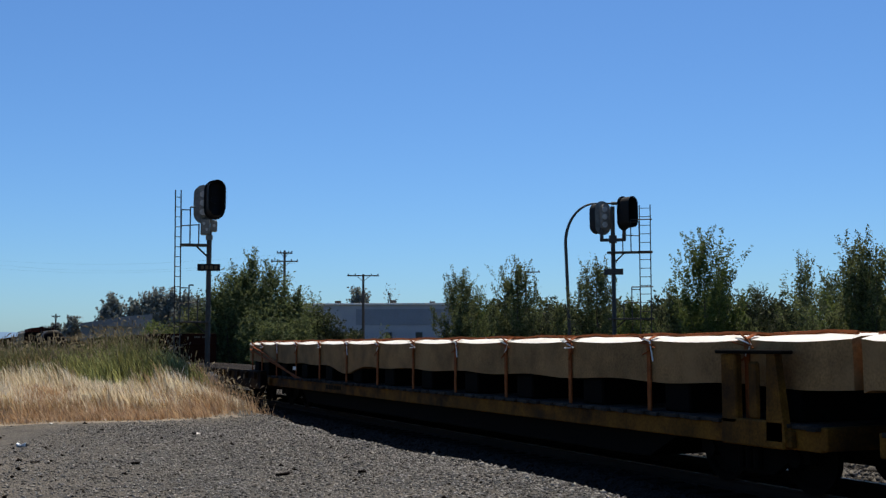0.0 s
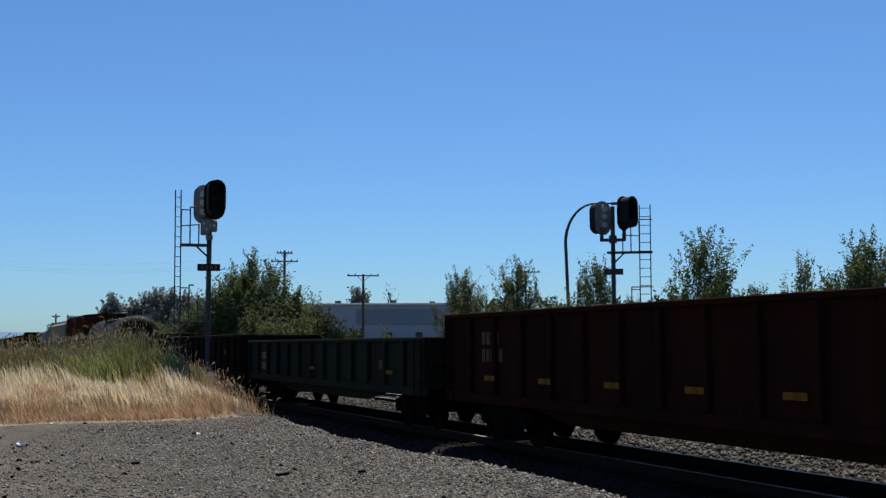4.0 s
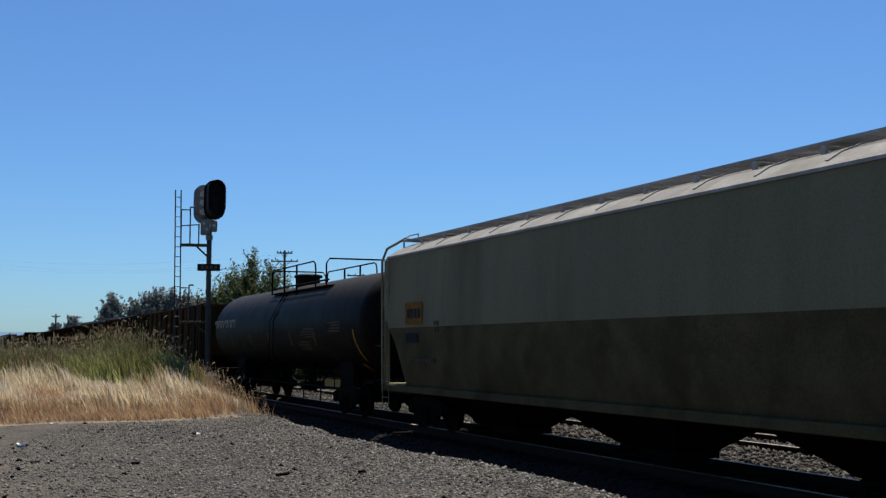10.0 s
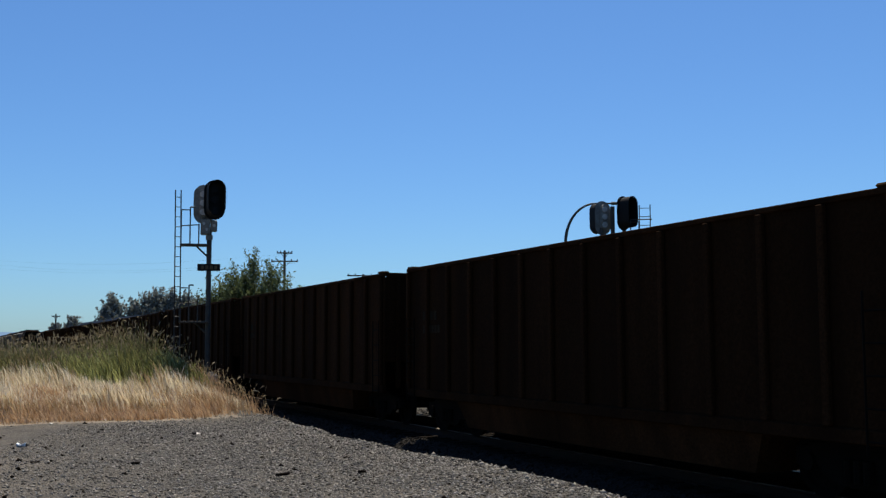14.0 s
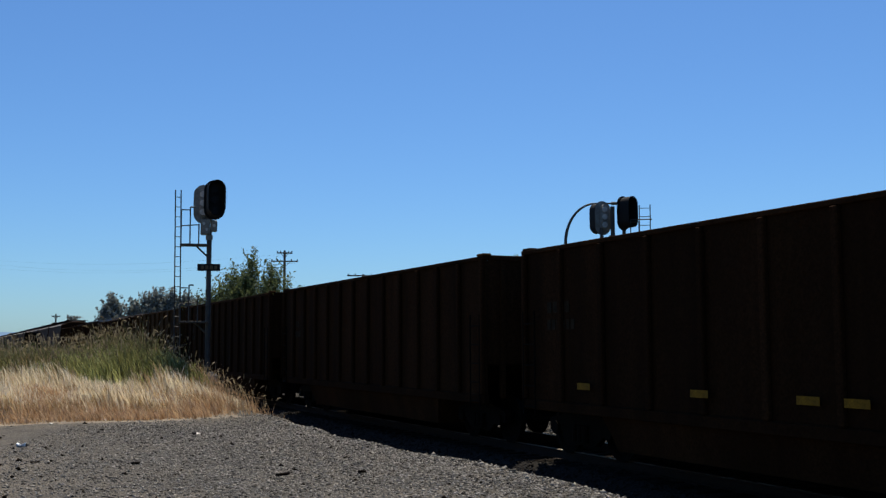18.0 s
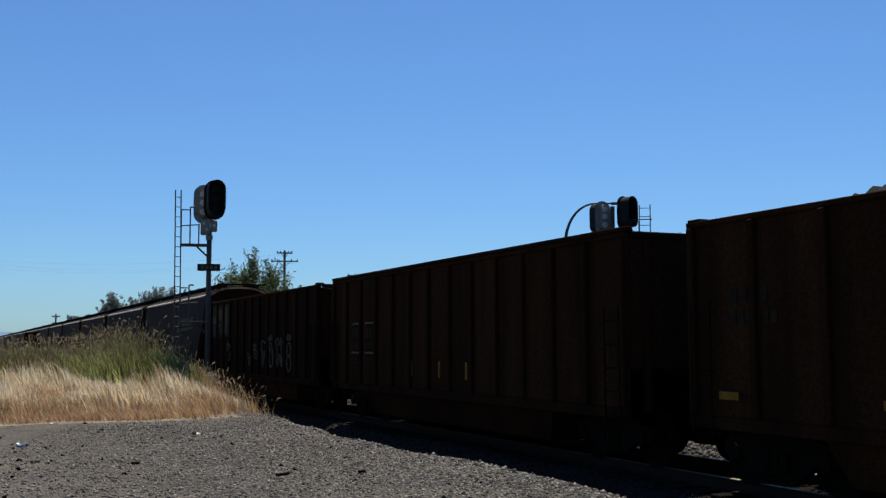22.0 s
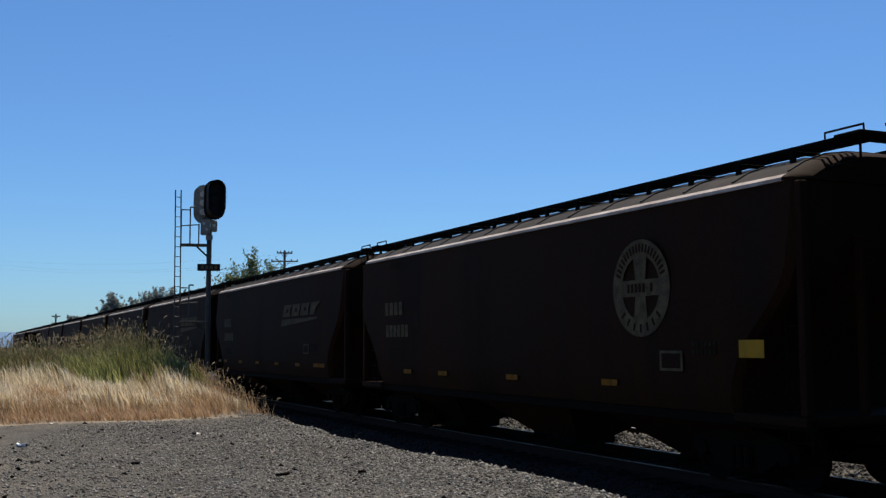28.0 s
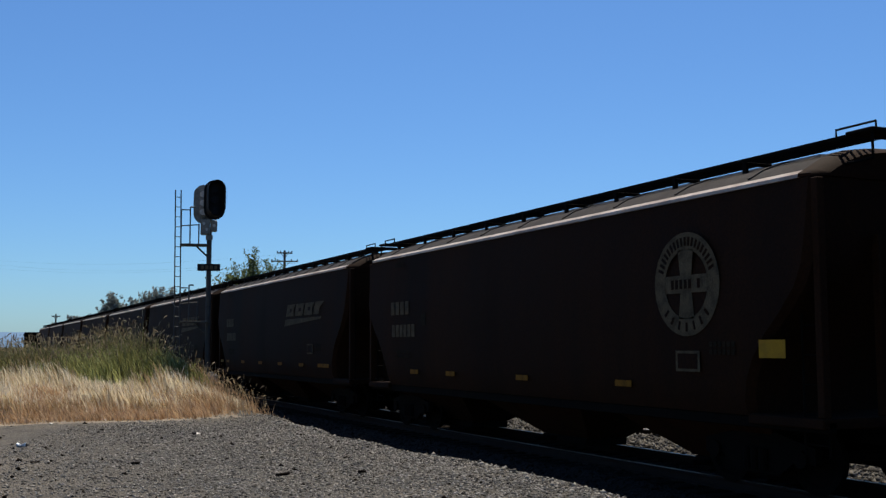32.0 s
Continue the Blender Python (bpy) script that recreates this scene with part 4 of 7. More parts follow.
    utility_pole(36.0, 98.5, LOW_Z, 8.9, "weathered wooden utility pole with one crossarm", [(0.15, 1.55)])
    utility_pole(57.6, 105.0, LOW_Z, 10.2, "weathered wooden utility pole behind young trees", [(0.15, 1.6)])
    utility_pole(13.4, 170.0, LOW_Z, 6.8, "distant wooden utility pole beside the line", [(0.4, 0.6)])
    for k, (dx, z0, z1) in enumerate(((-1.1, 9.9, 12.4), (1.1, 9.9, 11.9), (0.6, 10.8, 12.9))):
        a, b = Vector((28.5 + dx * 0.96, 100 - dx * 0.27, z0)), Vector((0.9, 145, z1))
        pts = [a.lerp(b, i / 14) - Vector((0, 0, 0.9 * math.sin(math.pi * i / 14))) for i in range(15)]
        thing("power_wire", "thin dark overhead wire between poles", "wire", group="overhead wires", shape=Shape().tube(pts, 0.004, 4), material=DARKSTEEL)
    for k in range(2):
        a, b = Vector((-2.0, 52 + k * 2, 9.0)), Vector((3.2, 118, 3.0 - k * 0.2))
        thing("guy_wire", "thin dark wire sloping down by the field", "wire", group="overhead wires", shape=Shape().tube([a, b], 0.011, 4), material=DARKSTEEL)
    # street lamp with a long curved arm
    lamp = thing("street_lamp", "grey street lamp with a long curved arm", "street lamp", at=pose(38.1, 63.1, LOW_Z))
    s = Shape()
    ax = Vector((math.cos(HEAD), -math.sin(HEAD), 0))
    pts = [Vector((0, 0, 0)), ax * -0.12 + Vector((0, 0, 4)), ax * -0.3 + Vector((0, 0, 9.5))]
    for i in range(1, 10):
        a = math.pi / 2 * i / 9
        pts.append(Vector((0, 0, 9.5)) + ax * (-0.3 + 2.1 * (1 - math.cos(a))) + Vector((0, 0, 2.75 * math.sin(a))))
    pts.append(pts[-1] + ax * 1.1)
    s.tube(pts, 0.12, 10, r2=0.06)
    part("pole", s, STEEL, lamp, smooth=50)
    e = pts[-1]
    part("lamp_head", Shape().tube([e, e + ax * 0.75], 0.13, 10, r2=0.08), STEEL, lamp, "grey lamp head")
    part("base_plate", Shape().disc((0, 0, 0.06), (0, 0, 1), 0.28, 0.12, 14), STEEL, lamp)
    # relay cabinets by the second signal
    cab = thing("relay_cabinet", "dark steel trackside relay cabinet", "cabinet", at=pose(21.75, 33.3, -0.6, 0, 0, -24))
    part("body", Shape().box(-0.28, 0.28, -0.25, 0.25, 0.1, 1.2, 0.02), DARKSTEEL, cab)
    part("door", Shape().box(-0.25, 0.25, -0.275, -0.252, 0.16, 1.14, 0.008), DARKSTEEL, cab)
    part("base", Shape().box(-0.33, 0.33, -0.3, 0.3, -0.1, 0.096, 0.01), CONCRETE, cab)
    # fence along the far field
    fence = thing("post_fence", "row of thin dark posts with wires along the dry field", "fence")
    post = Shape().tube([(0, 0, -0.2), (0, 0, 1.5)], 0.045, 6).mesh("post", [POLE])
    for i in range(34):
        u = i / 33
        part("post", post, POLE, fence, at=pose(52 + 46 * u, 104 + 42 * u, LOW_Z))
    for z in (0.5, 0.95, 1.4):
        part("wire", Shape().tube([(52, 104, LOW_Z + z), (98, 146, LOW_Z + z)], 0.012, 4), STEEL, fence)
    # hedge of clipped shrubs on the lawn
    rng = random.Random(12)
    line = [(87.5, 114), (81.6, 104.3), (79.7, 97.8), (80.8, 93.5), (77.8, 85.8), (70.3, 74.7), (65.6, 67.1), (64.5, 62.4), (62, 54)]
    for i in range(36):
        u = i / 35 * (len(line) - 1)
        a, b = line[min(int(u), len(line) - 2)], line[min(int(u) + 1, len(line) - 1)]
        q = u - min(int(u), len(line) - 2)
        px, py = a[0] + (b[0] - a[0]) * q + rng.uniform(-0.5, 0.5), a[1] + (b[1] - a[1]) * q + rng.uniform(-0.8, 0.8)
        col = (SHRUB_RED, LEAF_B, LEAF_B, LEAF_WILLOW)[i % 4]
        lab = ("dark purple rounded shrub on the lawn", "dark green rounded shrub on the lawn", "dark green rounded shrub on the lawn", "grey-green rounded shrub on the lawn")[i % 4]
        build_bush("shrub", lab, "shrub", px, py, LOW_Z, 1.25, 1.2, rng.uniform(1.15, 1.6), 1900, 0.12, col, 40 + i, "shrubs on the lawn", 4)
    # young trees along the lawn and the road
    rows = [(38.2, 48.7, 9.2, 5.2, 11000, 1.5), (39.5, 53.5, 6.2, 2.6, 3000, 1.5), (41.2, 39.7, 8.3, 5.0, 10000, 1.5), (42.6, 41.4, 7.0, 4.6, 6000, 1.7), (43.4, 38.6, 7.8, 5.0, 7000, 1.7), (37.6, 58.8, 8.5, 3.8, 7500, 1.5),
            (45.7, 67.0, 6.4, 3.4, 3800, 1.4), (41.1, 76.2, 9.8, 5.0, 12000, 1.4), (39.7, 84.6, 9.6, 5.2, 11000, 1.2), (44.4, 90.5, 8.2, 4.6, 5500, 1.0), (43.9, 74.6, 6.2, 2.4, 2400, 1.2), (41.1, 48.9, 4.4, 2.0, 1100, 1.6)]
    for i, (px, py, h, w, n, th) in enumerate(rows):
        build_tree("young leafy green tree with a thin trunk on the lawn", px, py, LOW_Z, h, w * 1.15, th + (0.3 if i < 6 else 0.8), int(n * 2.4), 0.115, LEAF_A if i % 3 else LEAF_C, 60 + i, "young trees by the tracks", 1.5, 34)
    for i, (px, py, h, w, th) in enumerate([(49.7, 62.5, 6.6, 5.0, 0.8), (78.7, 91.5, 9.0, 7.0, 0.8), (77.6, 83.0, 11.6, 7.4, 0.8), (71.8, 73.8, 9.4, 6.4, 0.8), (68, 81, 7.4, 6.0, 0.6), (74, 88, 7.0, 7.0, 0.6), (70, 64, 8.4, 6.5, 0.6), (80, 72, 9.0, 8, 0.6), (48.4, 80.8, 5.8, 4.2, 1.0), (53, 85.5, 5.0, 3.6, 1.0), (69, 98, 6.6, 5.5, 0.6), (72, 96.5, 7.2, 5.5, 0.6), (74.5, 94.3, 8.2, 6, 0.6), (80, 90.8, 7.6, 6.5, 0.6), (82.7, 89, 8.2, 7, 0.6), (85.3, 87.3, 8.6, 7, 0.6), (88, 85.6, 8.4, 7, 0.6), (90.6, 84, 8.4, 7, 0.6), (74, 60, 8.6, 6.5, 0.6), (57.3, 120.7, 7.6, 5.5, 0.6), (62.3, 117.4, 6.6, 5, 0.6), (66.9, 114.3, 6.8, 5, 0.6)]):
        far = 1.25 if i else 1.0
        th = 2.3 if i in (6, 16, 17) else th
        build_tree("leafy green tree behind the lawn", px * far, py * far, LOW_Z, h * far, w * far, th, 7000, 0.24, LEAF_A if i in (2, 3) else LEAF_B, 90 + i, "trees behind the lawn", 1.2, 36)
    for i in range(20):
        if i in (12, 13):
            continue
        build_bush("far_thicket", "dark green thicket behind the lawn", "bushes", 66 + i * 4.6 + rng.uniform(-1, 1), 172 - i * 3.6 + rng.uniform(-3, 3), LOW_Z, 6.0, 4.0, rng.uniform(9.0, 13.0), 5600, 0.6, LEAF_B, 120 + i, "thickets behind the lawn", 9)
    # the large thicket by the poles
    for i, (px, py, rx, h, mt) in enumerate([(21.6, 85, 2.6, 9.4, LEAF_WILLOW), (18.9, 86, 2.4, 7.6, LEAF_B), (20.4, 84, 2.4, 8.6, LEAF_WILLOW), (23.2, 84, 2.5, 8.6, LEAF_WILLOW), (25.2, 84, 2.4, 6.9, LEAF_WILLOW), (26.8, 84, 2.0, 5.6, LEAF_B),
                                              (16.8, 87, 2.4, 5.8, LEAF_A), (14.9, 88, 2.0, 4.8, LEAF_C), (22.4, 81, 2.8, 6.4, LEAF_WILLOW), (28.6, 84, 1.9, 4.2, LEAF_B), (30.4, 86, 1.9, 4.0, LEAF_B)]):
        build_bush("thicket", "tall dense grey-green willow thicket by the tracks", "bushes", px, py, LOW_Z, rx * 1.08, rx, h * 1.13, 15000, 0.15, mt, 150 + i, "willow thicket", 14)
    build_tree("bushy willow rising out of the thicket", 21.6, 84.6, LOW_Z, 10.6, 4.0, 3.0, 9000, 0.15, LEAF_WILLOW, 170, "", 1.4, 36, "willow")
    build_tree("bushy willow rising out of the thicket", 20.2, 84.4, LOW_Z, 9.4, 4.6, 2.4, 9000, 0.15, LEAF_WILLOW, 173, "", 1.3, 36, "willow")
    build_tree("bushy willow rising out of the thicket", 22.9, 84.0, LOW_Z, 9.7, 4.6, 2.4, 9000, 0.15, LEAF_WILLOW, 174, "", 1.3, 36, "willow")
    build_tree("bushy willow at the side of the thicket", 18.6, 85.0, LOW_Z, 8.0, 3.6, 2.0, 6000, 0.15, LEAF_WILLOW, 171, "", 1.4, 30, "willow")
    build_tree("bushy willow at the side of the thicket", 24.6, 83.0, LOW_Z, 7.4, 3.4, 2.0, 6000, 0.15, LEAF_WILLOW, 172, "", 1.4, 30, "willow")
    for i, (px, py, rx, h, mt) in enumerate([(29.5, 78, 1.7, 3.6, LEAF_C), (31.0, 79, 1.8, 4.2, LEAF_A), (28.4, 79, 1.6, 4.0, LEAF_B)]):
        build_bush("roadside_bush", "bright green leafy bush beside the road", "bushes", px, py, LOW_Z, rx, rx, h, 2600, 0.2, mt, 180 + i, "roadside bushes", 8)
    # far trees
    for i, (px, py, h, w) in enumerate([(28.8, 228, 13.6, 3.0), (33.0, 228, 12.6, 2.2), (35.7, 229, 13.9, 2.4), (38.2, 228, 14.8, 2.8), (41.0, 228, 14.9, 2.8), (43.8, 228, 14.0, 2.6), (46.5, 230, 13.5, 3.0), (21.2, 229, 8.8, 2.2), (18.4, 232, 7.4, 1.8), (78.1, 217, 15.2, 2.0), (80.0, 218, 14.4, 1.8)]):
        build_tree("distant rounded leafy tree", px, py, LOW_Z, h * 1.0, w * 2.7, h * 0.14, 9000, 0.5, LEAF_FAR, 200 + i, "distant trees", 0.8, 60, "distant_tree")
    build_tree("distant sparse bare tree behind the warehouse", 84.3, 214, LOW_Z, 16.0, 4.2, 3.0, 300, 0.4, LEAF_FAR, 221, "distant trees", 1.2, 26)
    # equipment and a post far down the line
    box = thing("lineside_box", "small dark lineside equipment hut down the line", "hut", at=pose(7.2, 120, 0.6))
    part("body", Shape().box(-0.8, 0.8, -0.5, 0.5, 0, 2.6, 0.04), DARKSTEEL, box)
    part("roof", Shape().loft([[(-0.9, y, 2.604), (0.9, y, 2.604), (0.7, y, 2.85), (-0.7, y, 2.85)] for y in (-0.6, 0.6)]), DARKSTEEL, box)
    # hills
    s = Shape()
    prof = []
    for i in range(90):
        a = radians(-40 + i * 1.5)
        h = 44 + 40 * float(smoothstep(5, 26, math.degrees(a))) + 6 * math.sin(i * 0.83 + 1) + 3 * math.sin(i * 2.1)
        prof.append((math.sin(a) * 3200, math.cos(a) * 3200, h))
    s.add([(x, y, -20) for x, y, h in prof] + [(x, y, h) for x, y, h in prof], [(i, i + 1, i + 91, i + 90) for i in range(89)])
    thing("backdrop_hills", "low blue hazy hills on the horizon", "hills", kind="structure", shape=s, material=HILL)


def build_litter():
    can = thing("drink_can", "crushed pale blue metal drink can on the gravel", "can", at=pose(1.11, 20.52, LOT_Z + 0.05, 90, 0, 62))
    rings = [(-0.085, 0.036, 1.0, 0), (-0.075, 0.045, 0.95, 0), (-0.04, 0.047, 0.62, 0.006), (-0.01, 0.050, 0.48, -0.008), (0.02, 0.048, 0.60, 0.004), (0.05, 0.046, 0.85, 0), (0.075, 0.045, 0.98, 0), (0.085, 0.036, 1.0, 0)]
    part("can_body", Shape().loft([[(r * math.cos(i * math.pi / 8), dy + q * r * math.sin(i * math.pi / 8) - (1 - q) * 0.03, z) for i in range(16)] for z, r, q, dy in rings]), CAN, can, smooth=30)
    part("label_band", Shape().loft([[(r * 1.03 * math.cos(i * math.pi / 8), dy + q * r * 1.06 * math.sin(i * math.pi / 8) - (1 - q) * 0.03, z) for i in range(16)] for z, r, q, dy in rings[2:5]]), WALLDARK, can, "dark printed band", smooth=30)
    part("can_end", Shape().disc((0, 0, 0.088), (0, 0, 1), 0.035, 0.006, 16), STEEL, can)
    rng = random.Random(4)
    for i, (px, py, sx) in enumerate([(4.14, 14.51, 0.10), (1.15, 17.60, 0.07), (4.43, 21.93, 0.07), (2.52, 16.84, 0.06), (5.23, 14.34, 0.06)]):
        s = Shape().box(-sx, sx, -0.035, 0.035, 0, 0.035, 0.008)
        thing("wood_scrap", "dark splinter of wood lying on the gravel", "scrap", group="scraps on the lot", shape=s, material=TIE, at=pose(px, py, LOT_Z + 0.01, 0, rng.uniform(-4, 4), rng.uniform(0, 180)))
    for px, py in ((2.03, 26.24), (3.27, 26.83), (4.48, 21.91)):
        s = Shape().add([(-0.06, -0.035, 0), (0.05, -0.045, 0.01), (0.065, 0.03, 0), (-0.04, 0.05, 0.02), (0, 0, 0.03), (0, 0, -0.01)], [(0, 1, 4), (1, 2, 4), (2, 3, 4), (3, 0, 4), (1, 0, 5), (2, 1, 5), (3, 2, 5), (0, 3, 5)])
        thing("paper_scrap", "crumpled pale paper scrap by the grass", "litter", group="litter on the lot", shape=s, material=WRAPTOP, at=pose(px, py, LOT_Z + 0.02, 0, 0, rng.uniform(0, 180)))


build_ground()
build_track("track_near", TRACK_X, "railway track with wooden ties in grey ballast")
build_track("track_far", TRACK_X + SPACING, "second railway track with wooden ties in grey ballast")
build_signal("signal_mast", (7.06, 33.26, 0.98), 7.12, -1, "two-headed railway signal mast with ladder and platforms", [(0.14, -0.16, 10, 0), (-0.17, 0.2, 176, -0.10)])
build_signal("signal_mast", (21.43, 32.51, -0.6), 7.30, 1, "two-headed railway signal mast beyond the tracks", [(0.38, -0.12, 50, 0), (-0.36, 0.12, -147, -0.13)])
build_far_side()
build_litter()


# ---------------- the train ----------------
PARTS = {}


def shared(key, make):
    """A mesh made once and used by many parts."""
    if key not in PARTS:
        PARTS[key] = make()
    return PARTS[key]


def side_frame_mesh():
    s = Shape()
    out = [(-1.12, 0.40), (-1.12, 0.62), (-0.55, 0.74), (-0.3, 0.80), (0.3, 0.80), (0.55, 0.74), (1.12, 0.62), (1.12, 0.40), (0.75, 0.42), (0.42, 0.20), (-0.42, 0.20), (-0.75, 0.42)]
    s.loft([[(-0.06, y, z) for y, z in out], [(0.06, y, z) for y, z in out]])
    for y in (-0.88, 0.88):
        s.disc((0, y, 0.46), (1, 0, 0), 0.12, 0.22, 14)
    for y in (-0.16, 0, 0.16):
        s.tube([(-0.09, y, 0.26), (-0.09, y, 0.55)], 0.07, 8)
    return s.mesh("side_frame", [DARKSTEEL])


def wheel_mesh():
    s = Shape()
    prof = [(0.07, 0.08), (0.02, 0.12), (0.02, 0.36), (0.05, 0.40), (0.05, 0.448), (-0.05, 0.457), (-0.065, 0.485), (-0.085, 0.485), (-0.085, 0.40), (-0.03, 0.36), (-0.03, 0.12), (-0.07, 0.08)]
    n = 28
    rings = [[(x, r * math.cos(2 * math.pi * i / n), r * math.sin(2 * math.pi * i / n)) for x, r in prof] for i in range(n)]
    s.loft(rings + [rings[0]], cap=False)
    return s.mesh("wheel", [DARKSTEEL, RAILTOP], 40)


def add_trucks(car, ys):
    for y in ys:
        tr = part("truck", shared("bolster", lambda: Shape().box(-1.0, 1.0, -0.22, 0.22, 0.42, 0.72, 0.03).box(-0.25, 0.25, -0.3, 0.3, 0.72, 0.86, 0.03).mesh("truck", [DARKSTEEL])), DARKSTEEL, car, "dark cast steel wheel truck", at=pose(0, y, 0))
        for sx in (-1, 1):
            part("side_frame", shared("sf", side_frame_mesh), DARKSTEEL, tr, at=pose(sx * 1.02, 0, 0, 0, 0, 0 if sx < 0 else 180))
        for dy in (-0.88, 0.88):
            part("axle", shared("axle", lambda: Shape().tube([(-0.98, 0, 0), (0.98, 0, 0)], 0.075, 10).mesh("axle", [DARKSTEEL])), DARKSTEEL, tr, at=pose(0, dy, 0.46))
            for sx in (-1, 1):
                part("wheel", shared("wheel", wheel_mesh), DARKSTEEL, tr, at=pose(sx * 0.7525, dy, 0.457, 0, 0, 0 if sx < 0 else 180))


def add_couplers(car, half, body_half, z=0.84):
    for sy in (-1, 1):
        def make():
            s = Shape().box(-0.11, 0.11, min(sy * (body_half - 0.6), sy * (half - 0.28)), max(sy * (body_half - 0.6), sy * (half - 0.28)), z - 0.11, z + 0.11, 0.02)
            s.box(-0.17, 0.13, min(sy * (half - 0.3), sy * (half + 0.02)), max(sy * (half - 0.3), sy * (half + 0.02)), z - 0.16, z + 0.16, 0.04)
            return s.mesh("coupler", [DARKSTEEL])
        part("coupler", make(), DARKSTEEL, car, "dark steel knuckle coupler")
        if sy > 0:
            # added disc, tilted to throw a sun glint towards the camera
            n = Vector((0.04, -0.68, 0.73)).normalized()
            part("knuckle_cap", shared(("cap", half), lambda: Shape().disc((-0.10, half - 0.12, z + 0.21), n, 0.06, 0.05, 14).mesh("knuckle_cap", [POLISHED])), POLISHED, car, "added polished disc tilted to glint in the sun")
        part("air_hose", shared(("hose", half, sy), lambda: Shape().tube([(0.35, sy * (half - 0.7), z - 0.1), (0.33, sy * (half - 0.35), z - 0.3), (0.2, sy * (half - 0.1), z - 0.42), (0.1, sy * (half + 0.0), z - 0.40)], 0.03, 6).mesh("air_hose", [BLACK])), BLACK, car)


def ladder_shape(x, y0, y1, z0, z1, r=0.016, step=0.38):
    s = Shape()
    s.tube([(x, y0, z0), (x, y0, z1)], r, 5)
    s.tube([(x, y1, z0), (x, y1, z1)], r, 5)
    z = z0 + 0.15
    while z < z1:
        s.tube([(x, y0, z), (x, y1, z)], r * 0.8, 5)
        z += step
    return s


def add_ladders(car, x, half, z0, z1, material):
    for sx in (-1, 1):
        for sy in (-1, 1):
            ya, yb = sy * (half - 0.12), sy * (half - 0.55)
            part("ladder", shared(("lad", x, half, z0, z1, sx, sy), lambda: ladder_shape(sx * (x + 0.05), ya, yb, z0, z1).mesh("ladder", [material])), material, car)


def bars(car, x, y, z, rows, material, name="marking"):
    """Rows of lettering that cannot be read or may not be shown, as plain bars: (letters, height, gap)."""
    for n, w, h in rows:
        s = Shape()
        for i in range(n):
            y0 = y - i * (w * 1.35)
            s.plate([(y0, z), (y0 - w, z), (y0 - w, z - h), (y0, z - h)], x)
        part(name, s, material, car, "pale stencilled marking")
        z -= h * 1.6


def scribble(car, name, x, pts, r, material, label):
    part(name, Shape().tube([(x, y, z) for y, z in pts], r, 5), material, car, label)


def slogan(car, x, y, z, length, height, material):
    """A slanted block emblem over a long wedge, as plain shapes."""
    w = length / 4.25
    sl = 0.30 * height
    z0, z1 = z - height * 0.22, z + height * 0.36
    for i, (notch, foot) in enumerate(((0.12, 0.94), (0.0, 0.90), (0.10, 0.92), (0.0, 0.55))):
        y0 = y + length / 2 - i * w * 1.06
        zm = (z0 + z1) / 2
        pts = [(y0 + sl * 0.5, z0), (y0 - w * foot + sl * 0.5, z0), (y0 - w * foot + notch * w, zm), (y0 - w * 0.94 - sl * 0.5, z1), (y0 - sl * 0.5, z1)]
        part("emblem_block", Shape().plate(pts, x), material, car, "faded pale slanted block")
        if i < 3:
            c = y0 - w * 0.47
            part("emblem_gap", Shape().plate([(c + 0.10 * w + sl * 0.06, zm - 0.06), (c - 0.14 * w + sl * 0.06, zm - 0.05), (c - 0.14 * w - sl * 0.1, zm + 0.05), (c + 0.10 * w - sl * 0.1, zm + 0.06)], x - 0.0045, 0.003), HOPPER, car)
    part("emblem_wedge", Shape().plate([(y + length * 0.57, z - height * 0.70), (y - length * 0.40, z - height * 0.44), (y - length * 0.42, z - height * 0.34), (y + length * 0.54, z - height * 0.36)], x), material, car, "faded pale wedge")


def round_emblem(car, x, y, z, r, material, tall=1.0):
    """A ring with a cross inside, as plain shapes."""
    n = 48
    rings = []
    for i in range(n + 1):
        a = 2 * math.pi * i / n
        rings.append([(xx, y + q * r * math.cos(a), z + q * r * tall * math.sin(a)) for q, xx in ((0.66, x), (1.0, x), (1.0, x - 0.004), (0.66, x - 0.004))])
    em = part("emblem", Shape().loft(rings, cap=False), material, car, "pale round emblem ring")
    w, b, e = 0.17 * r, 0.24 * r, 0.665 * r
    part("emblem_cross", Shape().plate([(y - e, z - w), (y - w, z - w), (y - b, z - e), (y + b, z - e), (y + w, z - w), (y + e, z - w), (y + e, z + w), (y + w, z + w), (y + b, z + e), (y - b, z + e), (y - w, z + w), (y - e, z + w)], x), material, em, "pale cross")
    d = Shape()
    for a0, a1, k in ((160, 20, 19), (222, 318, 7)):
        for i in range(k):
            a = radians(a0 + (a1 - a0) * i / (k - 1))
            ca, sa = math.cos(a), math.sin(a)
            hw, h0, h1 = 0.030 * r, 0.74 * r, 0.91 * r
            d.plate([(y + ca * q + sa * u, z + sa * q - ca * u) for q, u in ((h0, -hw), (h1, -hw), (h1, hw), (h0, hw))], x - 0.0065, 0.003)
    for i in range(7):
        yy = y + r * (0.46 - i * 0.135)
        if i != 5:
            d.plate([(yy, z + 0.09 * r), (yy - 0.085 * r, z + 0.09 * r), (yy - 0.085 * r, z - 0.09 * r), (yy, z - 0.09 * r)], x - 0.0065, 0.003)
    part("emblem_bar", d, HOPPER, em, "small dark lettering round the emblem")["kind"] = "stuff"


